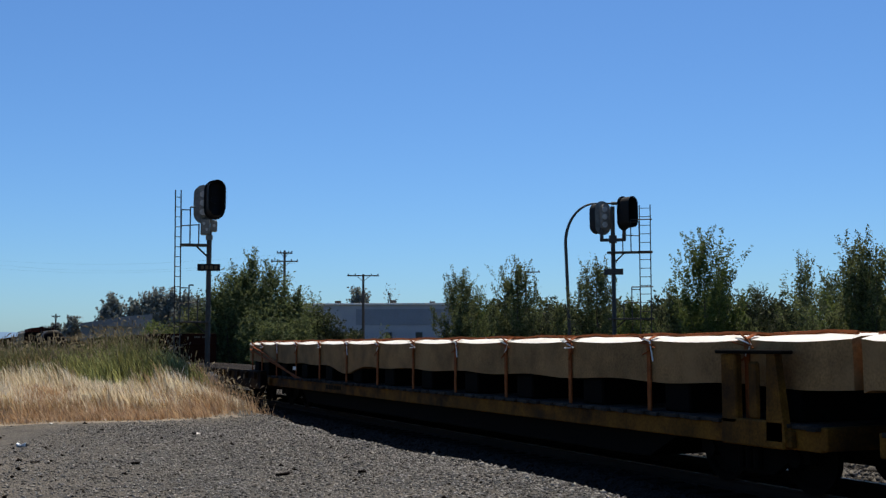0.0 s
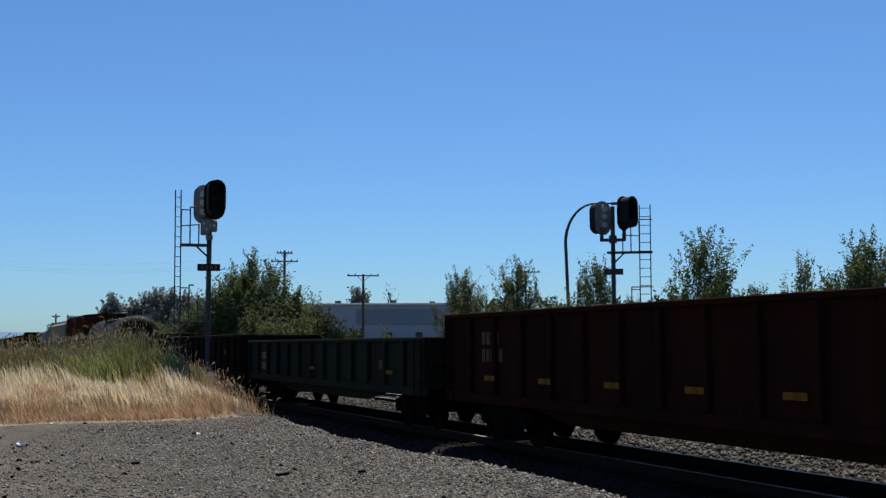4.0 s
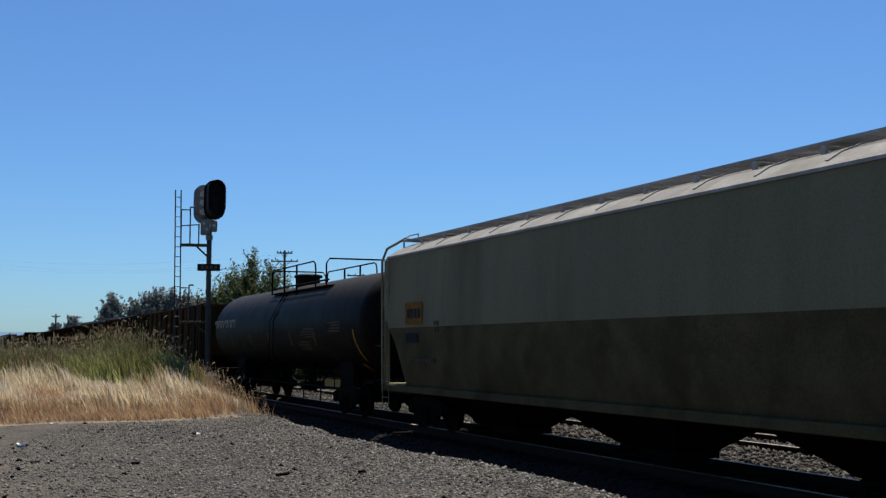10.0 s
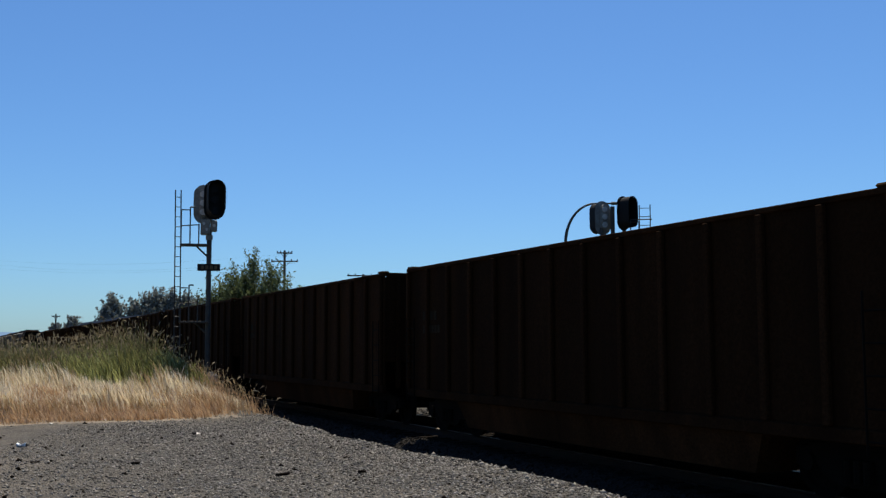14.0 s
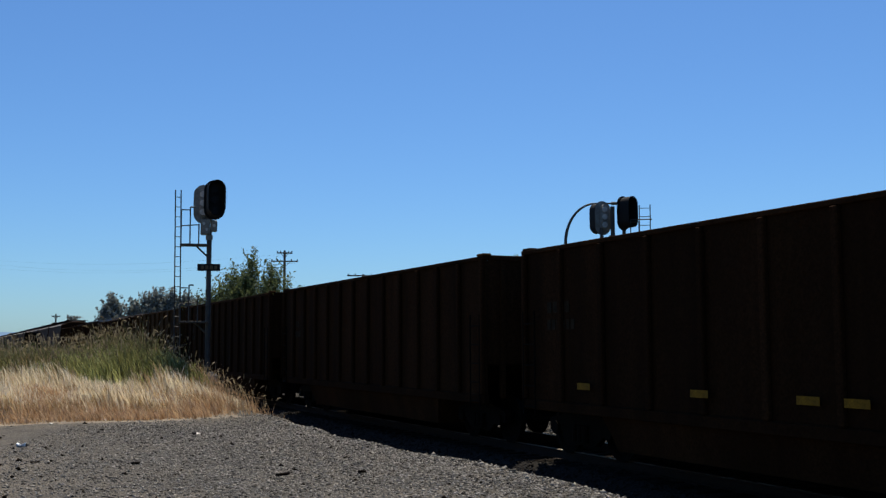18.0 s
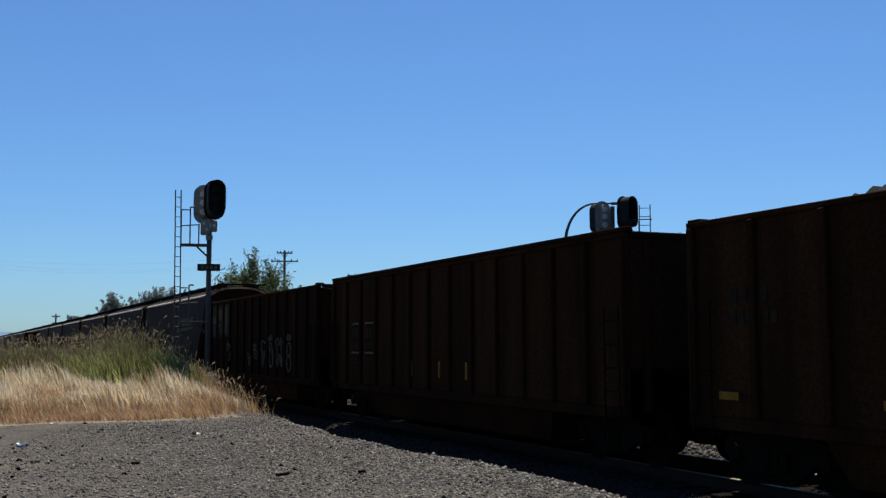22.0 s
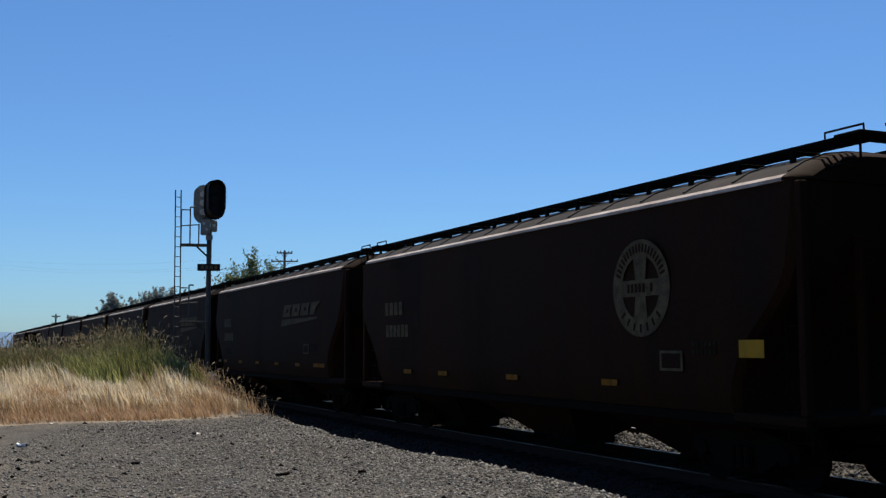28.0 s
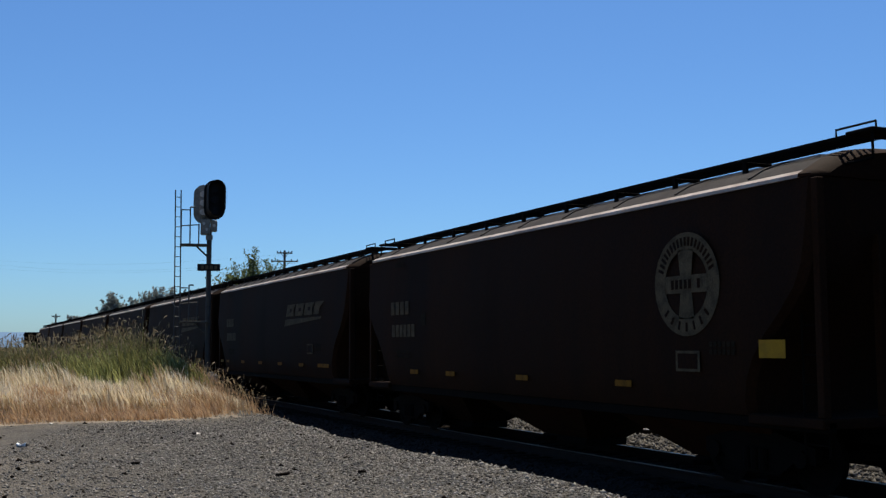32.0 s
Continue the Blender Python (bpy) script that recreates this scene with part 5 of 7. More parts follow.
def reflectors(car, x, spots, z, w=0.42, h=0.11, material=None):
    for y in spots:
        part("reflector", shared(("refl", w, h, x, z), lambda: Shape().plate([(w / 2, z + h / 2), (-w / 2, z + h / 2), (-w / 2, z - h / 2), (w / 2, z - h / 2)], x).mesh("reflector", [material or YELLOW])), YELLOW, car, "yellow reflective stripe", at=pose(0, y, 0))


def heap(half_x, half_y, z, rise, seed, n=(14, 150)):
    rng = np.random.default_rng(seed)
    nx, ny = n
    gx, gy = np.meshgrid(np.linspace(-half_x, half_x, nx), np.linspace(-half_y, half_y, ny))
    prof = np.clip(1 - (gx / half_x) ** 2, 0, 1) * np.clip(1 - np.abs(gy / half_y) ** 6, 0, 1)
    wave = 0.75 + 0.25 * np.sin(gy * 0.8 + rng.random() * 6) + 0.1 * np.sin(gy * 2.1)
    gz = z + rise * prof * wave + rng.normal(0, 0.045, gx.shape)
    v = np.stack([gx.ravel(), gy.ravel(), gz.ravel()], -1)
    f = [(j * nx + i, j * nx + i + 1, (j + 1) * nx + i + 1, (j + 1) * nx + i) for j in range(ny - 1) for i in range(nx - 1)]
    return mesh_np("coal_load", v, f, [COAL])


def coal_gondola(label, material, ribs, load_z, load_rise, spots, seed, T=3.79):
    L, B, W = 16.27, 14.66, 1.57
    car = thing("coal_gondola", label, "freight car", group="coal gondolas of the train")
    hb = B / 2
    side = shared(("cside", material.name, T), lambda: Shape().box(-0.02, 0.02, -hb, hb, 0.98, T - 0.08, 0).mesh("side_wall", [material]))
    for sx in (-1, 1):
        part("side_wall", side, material, car, at=pose(sx * (W - 0.03), 0, 0))
        part("top_chord", shared(("chord", material.name, T), lambda: Shape().box(-0.055, 0.055, -hb, hb, T - 0.08, T, 0.012).mesh("top_chord", [material])), material, car, at=pose(sx * (W - 0.01), 0, 0))
        part("side_sill", shared(("sill", material.name, T), lambda: Shape().box(-0.06, 0.06, -hb, hb, 0.80, 0.978, 0.015).mesh("side_sill", [material])), material, car, at=pose(sx * (W - 0.02), 0, 0))
        for i in range(ribs):
            y = -hb + 0.10 + (B - 0.2) * i / (ribs - 1)
            part("side_post", shared(("post", material.name, ribs, T), lambda: Shape().box(-0.045, 0.045, -0.06, 0.06, 0.984, T - 0.084, 0.018).mesh("side_post", [material])), material, car, at=pose(sx * (W + 0.035), y, 0))
    for sy in (-1, 1):
        ew = part("end_wall", shared(("cend", material.name, T), lambda: Shape().box(-W + 0.002, W - 0.06, -0.02, 0.02, 1.6, T - 0.094, 0).mesh("end_wall", [material])), material, car, at=pose(0, sy * (hb - 0.07), 0))
        part("end_chord", shared(("chd", material.name, T), lambda: Shape().box(-W + 0.1, W - 0.1, -0.06, 0.06, T - 0.09, T + 0.02, 0.015).mesh("end_chord", [material])), material, ew)
        for sx in (-1, 1):
            part("end_post", shared(("epost", material.name, T), lambda: Shape().box(-0.05, 0.05, -0.06, 0.06, 0.9, T - 0.1, 0.01).mesh("end_post", [material])), material, ew, at=pose(sx * 1.15, 0, 0))
        part("slope_sheet", shared(("slope", material.name, sy), lambda: Shape().loft([[(-1.5, sy * (hb - 0.1), 1.62), (-1.5, sy * (hb - 2.3), 0.95), (-1.5, sy * (hb - 2.3), 0.9), (-1.5, sy * (hb - 0.1), 1.56)], [(1.5, sy * (hb - 0.1), 1.62), (1.5, sy * (hb - 2.3), 0.95), (1.5, sy * (hb - 2.3), 0.9), (1.5, sy * (hb - 0.1), 1.56)]]).mesh("slope_sheet", [material])), material, car)
    part("tub", shared(("tub", material.name), lambda: Shape().loft([[(-1.53, y0, 0.97), (1.53, y0, 0.97), (1.36, y1, 0.24), (-1.36, y1, 0.24)] for y0, y1 in ((-4.9, -4.5), (4.9, 4.5))]).mesh("tub", [material])), material, car, "bellied floor tub")
    part("centre_sill", shared("csill", lambda: Shape().box(-0.3, 0.3, -7.3, 7.3, 0.72, 0.98, 0.02).mesh("centre_sill", [DARKSTEEL])), DARKSTEEL, car)
    for sx in (-1, 1):
        part("corner_cap", shared(("ccap", T), lambda: Shape().box(-0.10, 0.10, -0.30, 0.04, T + 0.004, T + 0.055, 0.025).mesh("corner_cap", [material])), material, car, "rounded corner casting", at=pose(sx * (W - 0.06), -hb + 0.30, 0))
        part("corner_tab", shared(("ctab", T), lambda: Shape().box(-0.09, 0.09, -0.14, 0.14, T + 0.004, T + 0.04, 0.012).mesh("corner_tab", [material])), material, car, at=pose(sx * (W - 0.06), hb - 0.16, 0))
    part("coal_load", heap(W - 0.06, hb - 0.1, load_z, load_rise, seed), COAL, car, "heap of black coal")
    add_ladders(car, W + 0.03, hb, 0.7, 2.6, DARKSTEEL)
    part("brake_cylinder", shared("brk", lambda: Shape().tube([(-1.3, hb - 1.55, 1.0), (-1.3, hb - 1.05, 1.0)], 0.12, 14).tube([(-1.36, hb - 1.05, 1.0), (-1.36, hb - 0.3, 1.12)], 0.025, 6).mesh("brake_cylinder", [STEEL], 40)), STEEL, car)
    part("brake_lever", shared("lever", lambda: Shape().box(-1.42, -1.38, hb - 0.95, hb - 0.55, 0.92, 1.02, 0.01).disc((-1.42, hb - 0.75, 0.9), (1, 0, 0), 0.07, 0.05, 14).mesh("brake_lever", [RAILTOP])), RAILTOP, car, "bright worn steel lever")
    reflectors(car, -W - 0.085, spots, 1.28, 0.40, 0.11, DIMYELLOW)
    bars(car, -W - 0.002, hb - 0.9, 2.75, [(4, 0.15, 0.2), (6, 0.12, 0.18)], DIMMARK)
    add_couplers(car, L / 2, hb)
    add_trucks(car, (-6.1, 6.1))
    return car


def covered_hopper(label, paint, roofpaint, L, B, W, eave, top, emblem, low=None, spacing=1.125, walk_half=8.45, em_y=-4.2, mark=FADED, group="covered hoppers of the train", name="covered_hopper"):
    car = thing(name, label, "freight car", group=group)
    hb = B / 2
    levels = [(1.02, W - 0.14, hb - 1.35), (1.22, W - 0.06, hb - 1.32), (1.5, W - 0.02, hb - 1.24), (1.8, W, hb - 1.08), (2.1, W + 0.01, hb - 0.84), (2.4, W + 0.015, hb - 0.52), (2.7, W + 0.012, hb - 0.26), (3.0, W, hb - 0.12), (3.5, W - 0.04, hb - 0.07), (eave, W - 0.10, hb - 0.05)]
    def ring(z, w, l):
        c = 0.10
        return [(-w, -l + c, z), (-w + c, -l, z), (w - c, -l, z), (w, -l + c, z), (w, l - c, z), (w - c, l, z), (-w + c, l, z), (-w, l - c, z)]
    s = Shape()
    s.loft([ring(*lv) for lv in levels])
    if low:
        for i in range(len(s.f)):
            if max(s.v[j][2] for j in s.f[i]) < 2.45:
                s.m[i] = 1
    part("body", s, [paint, low] if low else paint, car, smooth=30)
    r = Shape()
    wr = W - 0.10
    half = [(wr + 0.03, 0.003), (wr + 0.03, 0.05), (wr - 0.07, 0.108), (wr - 0.12, 0.137), (wr - 0.19, 0.177), (wr * 0.75, 0.28), (wr * 0.5, 0.41), (wr * 0.25, 0.46)]
    prof = [(x, eave + z) for x, z in half] + [(0.0, eave + 0.47)] + [(-x, eave + z) for x, z in half[::-1]]
    r.loft([[(x, y, z) for x, z in prof] for y in (-hb + 0.30, hb - 0.30)])
    inner = ROOFSHADE if emblem else roofpaint
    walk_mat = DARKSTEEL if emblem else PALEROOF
    # brown hoppers: inner roof faces take the colour with shade painted in
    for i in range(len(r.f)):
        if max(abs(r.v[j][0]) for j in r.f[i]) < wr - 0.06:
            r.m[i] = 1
    part("roof", r, [roofpaint, inner], car, "curved roof, edge painted pale as sunlit, rest dark as shaded" if emblem else "pale curved roof", smooth=30)
    for sy in (-1, 1):
        ys = ((sy * (hb - 0.30), 1.0, 0.0), (sy * (hb - 0.12), 0.97, -0.02), (sy * (hb - 0.01), 0.86, -0.07))
        part("roof_end", Shape().loft([[(x * q, y, eave + 0.004 + max(0, (z - eave) * (1 + 2 * dz) + dz * 0.5)) for x, z in prof] for y, q, dz in ys]), paint if emblem else inner, car, "rounded roof end", smooth=40)
    part("hatch_trough", Shape().loft([[(-0.3, y, eave + 0.44), (0.3, y, eave + 0.44), (0.27, y, eave + 0.55), (-0.27, y, eave + 0.55)] for y in (-hb + 1.2, hb - 1.2)]), roofpaint, car, "long hatch cover")
    for sx in (-1, 1):
        board = Shape()
        for q in (0.45, 0.55, 0.65, 0.75, 0.85, 0.93):
            board.box(sx * q - 0.014, sx * q + 0.014, -walk_half, walk_half, top - 0.070, top - 0.028)
        for i in range(int(walk_half * 4)):
            yy = -walk_half + 0.2 + i * 0.5
            board.box(min(sx * 0.44, sx * 0.94), max(sx * 0.44, sx * 0.94), yy - 0.012, yy + 0.012, top - 0.065, top - 0.035)
        part("running_board", board, walk_mat, car, "open steel grating walkway")
    steps = int((walk_half - 0.3) / spacing)
    for i in range(-steps, steps + 1):
        y = (i + 0.4) * spacing
        for sx in (-1, 1):
            part("walkway_post", shared(("wpost", eave, top, sx, emblem), lambda: Shape().box(min(sx * 0.90, sx * 0.96), max(sx * 0.90, sx * 0.96), -0.045, 0.045, eave + 0.18, top - 0.079, 0.01).box(min(sx * 0.45, sx * 0.896), max(sx * 0.45, sx * 0.896), -0.03, 0.03, top - 0.13, top - 0.079, 0.008).mesh("walkway_post", [walk_mat])), walk_mat, car, at=pose(0, y, 0))
        if abs(y) < hb - 0.5:
            part("roof_rib", shared(("rrib", W, eave, emblem), lambda: Shape().loft([[(x * (1 if abs(x) < wr - 0.1 else 0.93), t, z + g) for g, pts in ((0.022, prof[2:-2]), (-0.02, prof[2:-2][::-1])) for x, z in pts] for t in (-0.03, 0.03)]).mesh("roof_rib", [inner])), inner, car, at=pose(0, y - spacing * 0.35, 0))
    for sy in (-1, 1):
        part("cross_walk", Shape().box(-1.05, 1.05, min(sy * (walk_half - 0.45), sy * (walk_half + 0.004)), max(sy * (walk_half - 0.45), sy * (walk_half + 0.004)), top - 0.071, top - 0.024, 0.008), walk_mat, car, "end cross walkway")
        part("walk_hanger", Shape().tube([(-1.0, sy * (walk_half - 0.05), top - 0.05), (-1.0, sy * (walk_half - 0.05), eave + 0.18), (-1.0, sy * (hb - 0.3), eave + 0.16)], 0.022, 6), walk_mat, car)
        part("grab_rail", Shape().tube([(-0.9, sy * (walk_half - 0.75), top - 0.04), (-0.9, sy * (walk_half - 0.75), top + 0.07), (-0.9, sy * (walk_half - 0.08), top + 0.07), (-0.9, sy * (walk_half - 0.08), top - 0.04)], 0.016, 6), walk_mat, car)
        for x0, x1, zt in ((-W + 0.10, -W + 0.22, eave - 0.02), (W - 0.22, W - 0.10, eave - 0.02), (-0.5, -0.42, 3.4), (0.42, 0.5, 3.4)):
            part("end_post", shared(("hpost", paint.name, hb, sy, x0), lambda: Shape().box(x0, x1, min(sy * (hb - 0.12), sy * hb), max(sy * (hb - 0.12), sy * hb), 1.06, zt, 0.01).mesh("end_post", [paint])), paint, car)
        part("end_platform", Shape().box(-W + 0.08, W - 0.08, min(sy * (hb - 1.4), sy * hb), max(sy * (hb - 1.4), sy * hb), 0.92, 1.05, 0.015), paint, car)
    for sx in (-1, 1):
        part("side_sill", Shape().box(min(sx * (W - 0.30), sx * (W - (0.16 if emblem else 0.02))), max(sx * (W - 0.30), sx * (W - (0.16 if emblem else 0.02))), -hb, hb, 0.86, 1.018, 0.015), low or DARKSTEEL, car)
    for i, y in enumerate((-4.9, 0.0, 4.9) if emblem else (-5.6, 0.0, 5.6)):
        h = part("hopper_bay", shared(("bay", W, (low or paint).name), lambda: Shape().loft([[(-W + 0.2, -2.1, 1.0), (W - 0.2, -2.1, 1.0), (W - 0.2, 2.1, 1.0), (-W + 0.2, 2.1, 1.0)], [(-0.42, -0.85, 0.22), (0.42, -0.85, 0.22), (0.42, 0.85, 0.22), (-0.42, 0.85, 0.22)]]).mesh("hopper_bay", [DARKSTEEL if low else paint])), DARKSTEEL if low else paint, car, "sloping discharge bay", at=pose(0, y, 0))
        part("outlet_gate", shared("gate", lambda: Shape().box(-0.46, 0.46, -0.82, 0.82, 0.08, 0.218, 0.02).tube([(-0.9, 0.3, 0.16), (0.9, 0.3, 0.16)], 0.04, 8).mesh("outlet_gate", [DARKSTEEL])), DARKSTEEL, h)
    part("centre_sill", Shape().box(-0.3, 0.3, -hb, hb, 0.66, 0.90, 0.02), DARKSTEEL, car)
    add_ladders(car, W - (0.34 if emblem else 0.06), hb, 0.55, 3.3 if emblem else eave, DARKSTEEL if emblem else GREYPAINT)
    xs = -W - 0.022
    if emblem == "slanted":
        slogan(car, xs, em_y, 3.05, 3.9, 0.64, mark)
        reflectors(car, -W - 0.004, (6.98, 6.0, 3.6, 1.1, -1.4, -3.8), 1.39, 0.46, 0.10, HOPYELLOW)
        reflectors(car, -W - 0.004, (-5.72, -6.26), 1.40, 0.49, 0.11, HOPYELLOW)
        frame_y, frame_z = -4.75, 1.88
    elif emblem == "round":
        round_emblem(car, xs, em_y, 2.86, 0.76, mark, 1.0)
        reflectors(car, -W - 0.004, (4.8, 2.8, -0.42, -3.8), 1.37, 0.46, 0.10, HOPYELLOW)
        part("data_plate", Shape().plate([(-7.02, 2.04), (-7.52, 2.04), (-7.52, 1.80), (-7.02, 1.80)], -W - 0.012), YELLOW, car, "yellow square panel")
        frame_y, frame_z = -5.5, 1.74
    if emblem:
        fr = part("data_frame", Shape().plate([(frame_y + 0.28, frame_z + 0.15), (frame_y - 0.28, frame_z + 0.15), (frame_y - 0.28, frame_z - 0.15), (frame_y + 0.28, frame_z - 0.15)], xs), mark, car, "pale outlined panel")
        part("panel", Shape().plate([(frame_y + 0.23, frame_z + 0.11), (frame_y - 0.23, frame_z + 0.11), (frame_y - 0.23, frame_z - 0.11), (frame_y + 0.23, frame_z - 0.11)], xs - 0.0045, 0.003), HOPPER, fr)
        bars(car, xs, 6.2, 3.02, [(4, 0.22, 0.31)], mark)
        bars(car, xs, 6.13, 2.47, [(6, 0.18, 0.29)], mark)
        bars(car, xs, 5.85, 1.86, [(9, 0.07, 0.07), (9, 0.07, 0.07)], DIMMARK)
        bars(car, xs, frame_y - 0.5, 2.02, [(6, 0.07, 0.07), (6, 0.07, 0.07)], DIMMARK)
        bars(car, xs + 0.02, 5.97, 3.98, [(7, 0.06, 0.05), (7, 0.06, 0.05)], DIMMARK)
        part("data_square", Shape().plate([(4.36, 2.70), (4.08, 2.70), (4.08, 2.43), (4.36, 2.43)], xs), DIMMARK, car, "dim square stencil")
    add_couplers(car, L / 2, hb)
    add_trucks(car, (-hb + 1.75, hb - 1.75))
    return car


def tank_car(label, L, B, r, cz, deck, near_rails, far_rails, emblem):
    car = thing("tank_car", label, "freight car", group="tank cars of the train")
    hb = B / 2
    n = 48
    rings = []
    for y, q in [(-hb, 0.02), (-hb + 0.02, 0.25), (-hb + 0.10, 0.55), (-hb + 0.24, 0.78), (-hb + 0.42, 0.92), (-hb + 0.62, 0.985), (-hb + 0.8, 1.0), (-hb / 2, 1.0), (0, 1.0)]:
        rings.append((y, q))
    rings += [(-y, q) for y, q in rings[-2::-1]]
    s = Shape()
    s.loft([[(r * q * math.cos(2 * math.pi * i / n), y, cz + r * q * math.sin(2 * math.pi * i / n)) for i in range(n)] for y, q in rings])
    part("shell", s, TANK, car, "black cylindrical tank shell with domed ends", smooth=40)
    for y in (-hb * 0.62, -hb * 0.3, 0.0, hb * 0.3, hb * 0.62):
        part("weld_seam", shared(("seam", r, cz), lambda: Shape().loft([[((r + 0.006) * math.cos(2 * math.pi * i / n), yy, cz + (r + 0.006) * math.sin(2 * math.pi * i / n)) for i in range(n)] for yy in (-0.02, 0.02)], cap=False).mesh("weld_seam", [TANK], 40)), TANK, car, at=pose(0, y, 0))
    zt = cz + r
    d0, d1 = deck
    my = 0.6 if emblem else 0.0
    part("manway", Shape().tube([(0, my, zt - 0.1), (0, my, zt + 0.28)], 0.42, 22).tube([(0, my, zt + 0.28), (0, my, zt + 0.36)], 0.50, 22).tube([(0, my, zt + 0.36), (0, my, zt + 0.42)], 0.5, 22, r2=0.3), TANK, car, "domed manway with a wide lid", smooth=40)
    for sx in (-1, 1):
        p = part("deck_walk", Shape().box(min(sx * 0.55, sx * 1.0), max(sx * 0.55, sx * 1.0), d0, d1, zt - 0.30, zt - 0.25, 0.008), DARKSTEEL, car, "grated deck beside the manway")
        part("deck_edge", Shape().tube([(sx * 1.02, d0, zt - 0.10), (sx * 1.02, d1, zt - 0.10)], 0.03, 6), DARKSTEEL, p)
        for a, b, posts in near_rails if sx < 0 else far_rails:
            top_z = zt + 0.57
            part("handrail", Shape().tube([(sx, a, zt - 0.30), (sx, a, top_z - 0.15), (sx, a - 0.12, top_z), (sx, b + 0.22, top_z), (sx, b + 0.05, top_z - 0.08), (sx, b, top_z - 0.25), (sx, b, zt - 0.30)], 0.026, 6), DARKSTEEL, p)
            for yy in posts:
                part("post", Shape().tube([(sx * 1.01, yy, zt - 0.55), (sx * 1.01, yy, top_z)], 0.032, 6), DARKSTEEL, p)
        lad = ladder_shape(sx * (r + 0.08), -0.45, 0.0, 0.45, cz + 0.2)
        lad.tube([(sx * (r + 0.08), -0.45, cz + 0.2), (sx * 1.02, -0.45, zt - 0.28)], 0.016, 5)
        lad.tube([(sx * (r + 0.08), 0.0, cz + 0.2), (sx * 1.02, 0.0, zt - 0.28)], 0.016, 5)
        part("ladder", lad, DARKSTEEL, car)
        for yy in np.linspace(-5.2, 5.2, 7):
            part("rail_bracket", shared(("tb", sx), lambda: Shape().tube([(sx * 1.38, 0, 0.78), (sx * 1.0, 0, 1.5)], 0.03, 5).tube([(sx * 1.38, 0, 0.78), (sx * 1.38, 0, 0.35)], 0.022, 5).mesh("rail_bracket", [DARKSTEEL])), DARKSTEEL, car, at=pose(0, float(yy), 0))
        part("side_handrail", Shape().tube([(sx * 1.42, -hb + 0.6, 0.78), (sx * 1.42, hb - 0.6, 0.78)], 0.028, 6), DARKSTEEL, car)
    for yy in (d0 + 0.3, d1):
        part("end_rail", Shape().tube([(-1.0, yy, zt - 0.3), (-1.0, yy, zt + 0.42), (-0.9, yy, zt + 0.57), (0.9, yy, zt + 0.57), (1.0, yy, zt + 0.42), (1.0, yy, zt - 0.3)], 0.026, 6), DARKSTEEL, car, "rail across the end of the deck")
    for sy in (-1, 1):
        part("saddle", Shape().box(-0.95, 0.95, sy * 6.3 - 0.6, sy * 6.3 + 0.6, 0.8, cz - r * 0.72, 0.03), DARKSTEEL, car)
        part("stub_sill", Shape().box(-0.35, 0.35, min(sy * 5.3, sy * (hb + 0.35)), max(sy * 5.3, sy * (hb + 0.35)), 0.66, 1.02, 0.03), TANK, car)
        part("end_platform", Shape().box(-1.45, 1.45, min(sy * (hb - 0.35), sy * (hb + 0.35)), max(sy * (hb - 0.35), sy * (hb + 0.35)), 0.98, 1.06, 0.012), DARKSTEEL, car)
        part("end_handrail", Shape().tube([(-1.4, sy * (hb + 0.3), 1.06), (-1.4, sy * (hb + 0.3), 1.95), (1.4, sy * (hb + 0.3), 1.95), (1.4, sy * (hb + 0.3), 1.06)], 0.022, 6), DARKSTEEL, car)
    part("bottom_outlet", Shape().tube([(0, 0, cz - r + 0.05), (0, 0, 0.45)], 0.16, 12).box(-0.35, 0.35, -0.3, 0.3, 0.5, 0.75, 0.03), DARKSTEEL, car)
    # stripes and panels follow the shell
    def band(y0, y1, a0, a1, q=0.004, steps=8):
        s2 = Shape()
        aa = [a0 + (a1 - a0) * i / steps for i in range(steps + 1)]
        out = [(-(r + q) * math.cos(a), cz + (r + q) * math.sin(a)) for a in aa]
        inn = [(-(r - 0.01) * math.cos(a), cz + (r - 0.01) * math.sin(a)) for a in aa][::-1]
        s2.loft([[(x, y, z) for x, z in out + inn] for y in (y0, y1)])
        return s2
    for yy in (6.08, 3.22, 0.65, -2.02, -4.6) if emblem else (-8.5, -5.2, -2.5, 0.3, 3.1, 5.8, hb - 0.25):
        part("reflector", band(yy - 0.035, yy + 0.035, radians(-26), radians(-8)), HOPYELLOW if emblem else YELLOW, car, "yellow reflective stripe")
    if emblem:
        part("reflector", band(-8.25, -8.16, radians(-46), radians(-8)), YELLOW, car, "long yellow reflective stripe")
        for ya, yb, a, b in ((-7.9, -6.85, -26, -6), (-6.2, -5.35, -46, -32), (-5.7, -5.3, -30, -24), (-6.75, -6.45, -40, -30), (3.3, 4.0, -28, -21)):
            part("stencil_panel", band(ya, yb, radians(a), radians(b)), DIMMARK, car, "dim stencilled panel")
        part("placard", band(-7.75, -7.5, radians(-66), radians(-52)), STRAP, car, "small red hazard placard")
    else:
        part("placard", band(-1.5, -0.85, radians(-10), radians(4)), YELLOW, car, "yellow panel")
    for k, (yy, w, a) in enumerate([(-hb * 0.5, 1.6, -6), (-hb * 0.42, 1.2, -22), (-hb * 0.75, 1.1, 0)]):
        for j in range(4):
            part("marking", band(yy, yy + w * (0.7 + 0.3 * ((j * 7 + k) % 3) / 2), radians(a - j * 3.2), radians(a - j * 3.2 + 1.6)), FADED, car, "faded lettering")
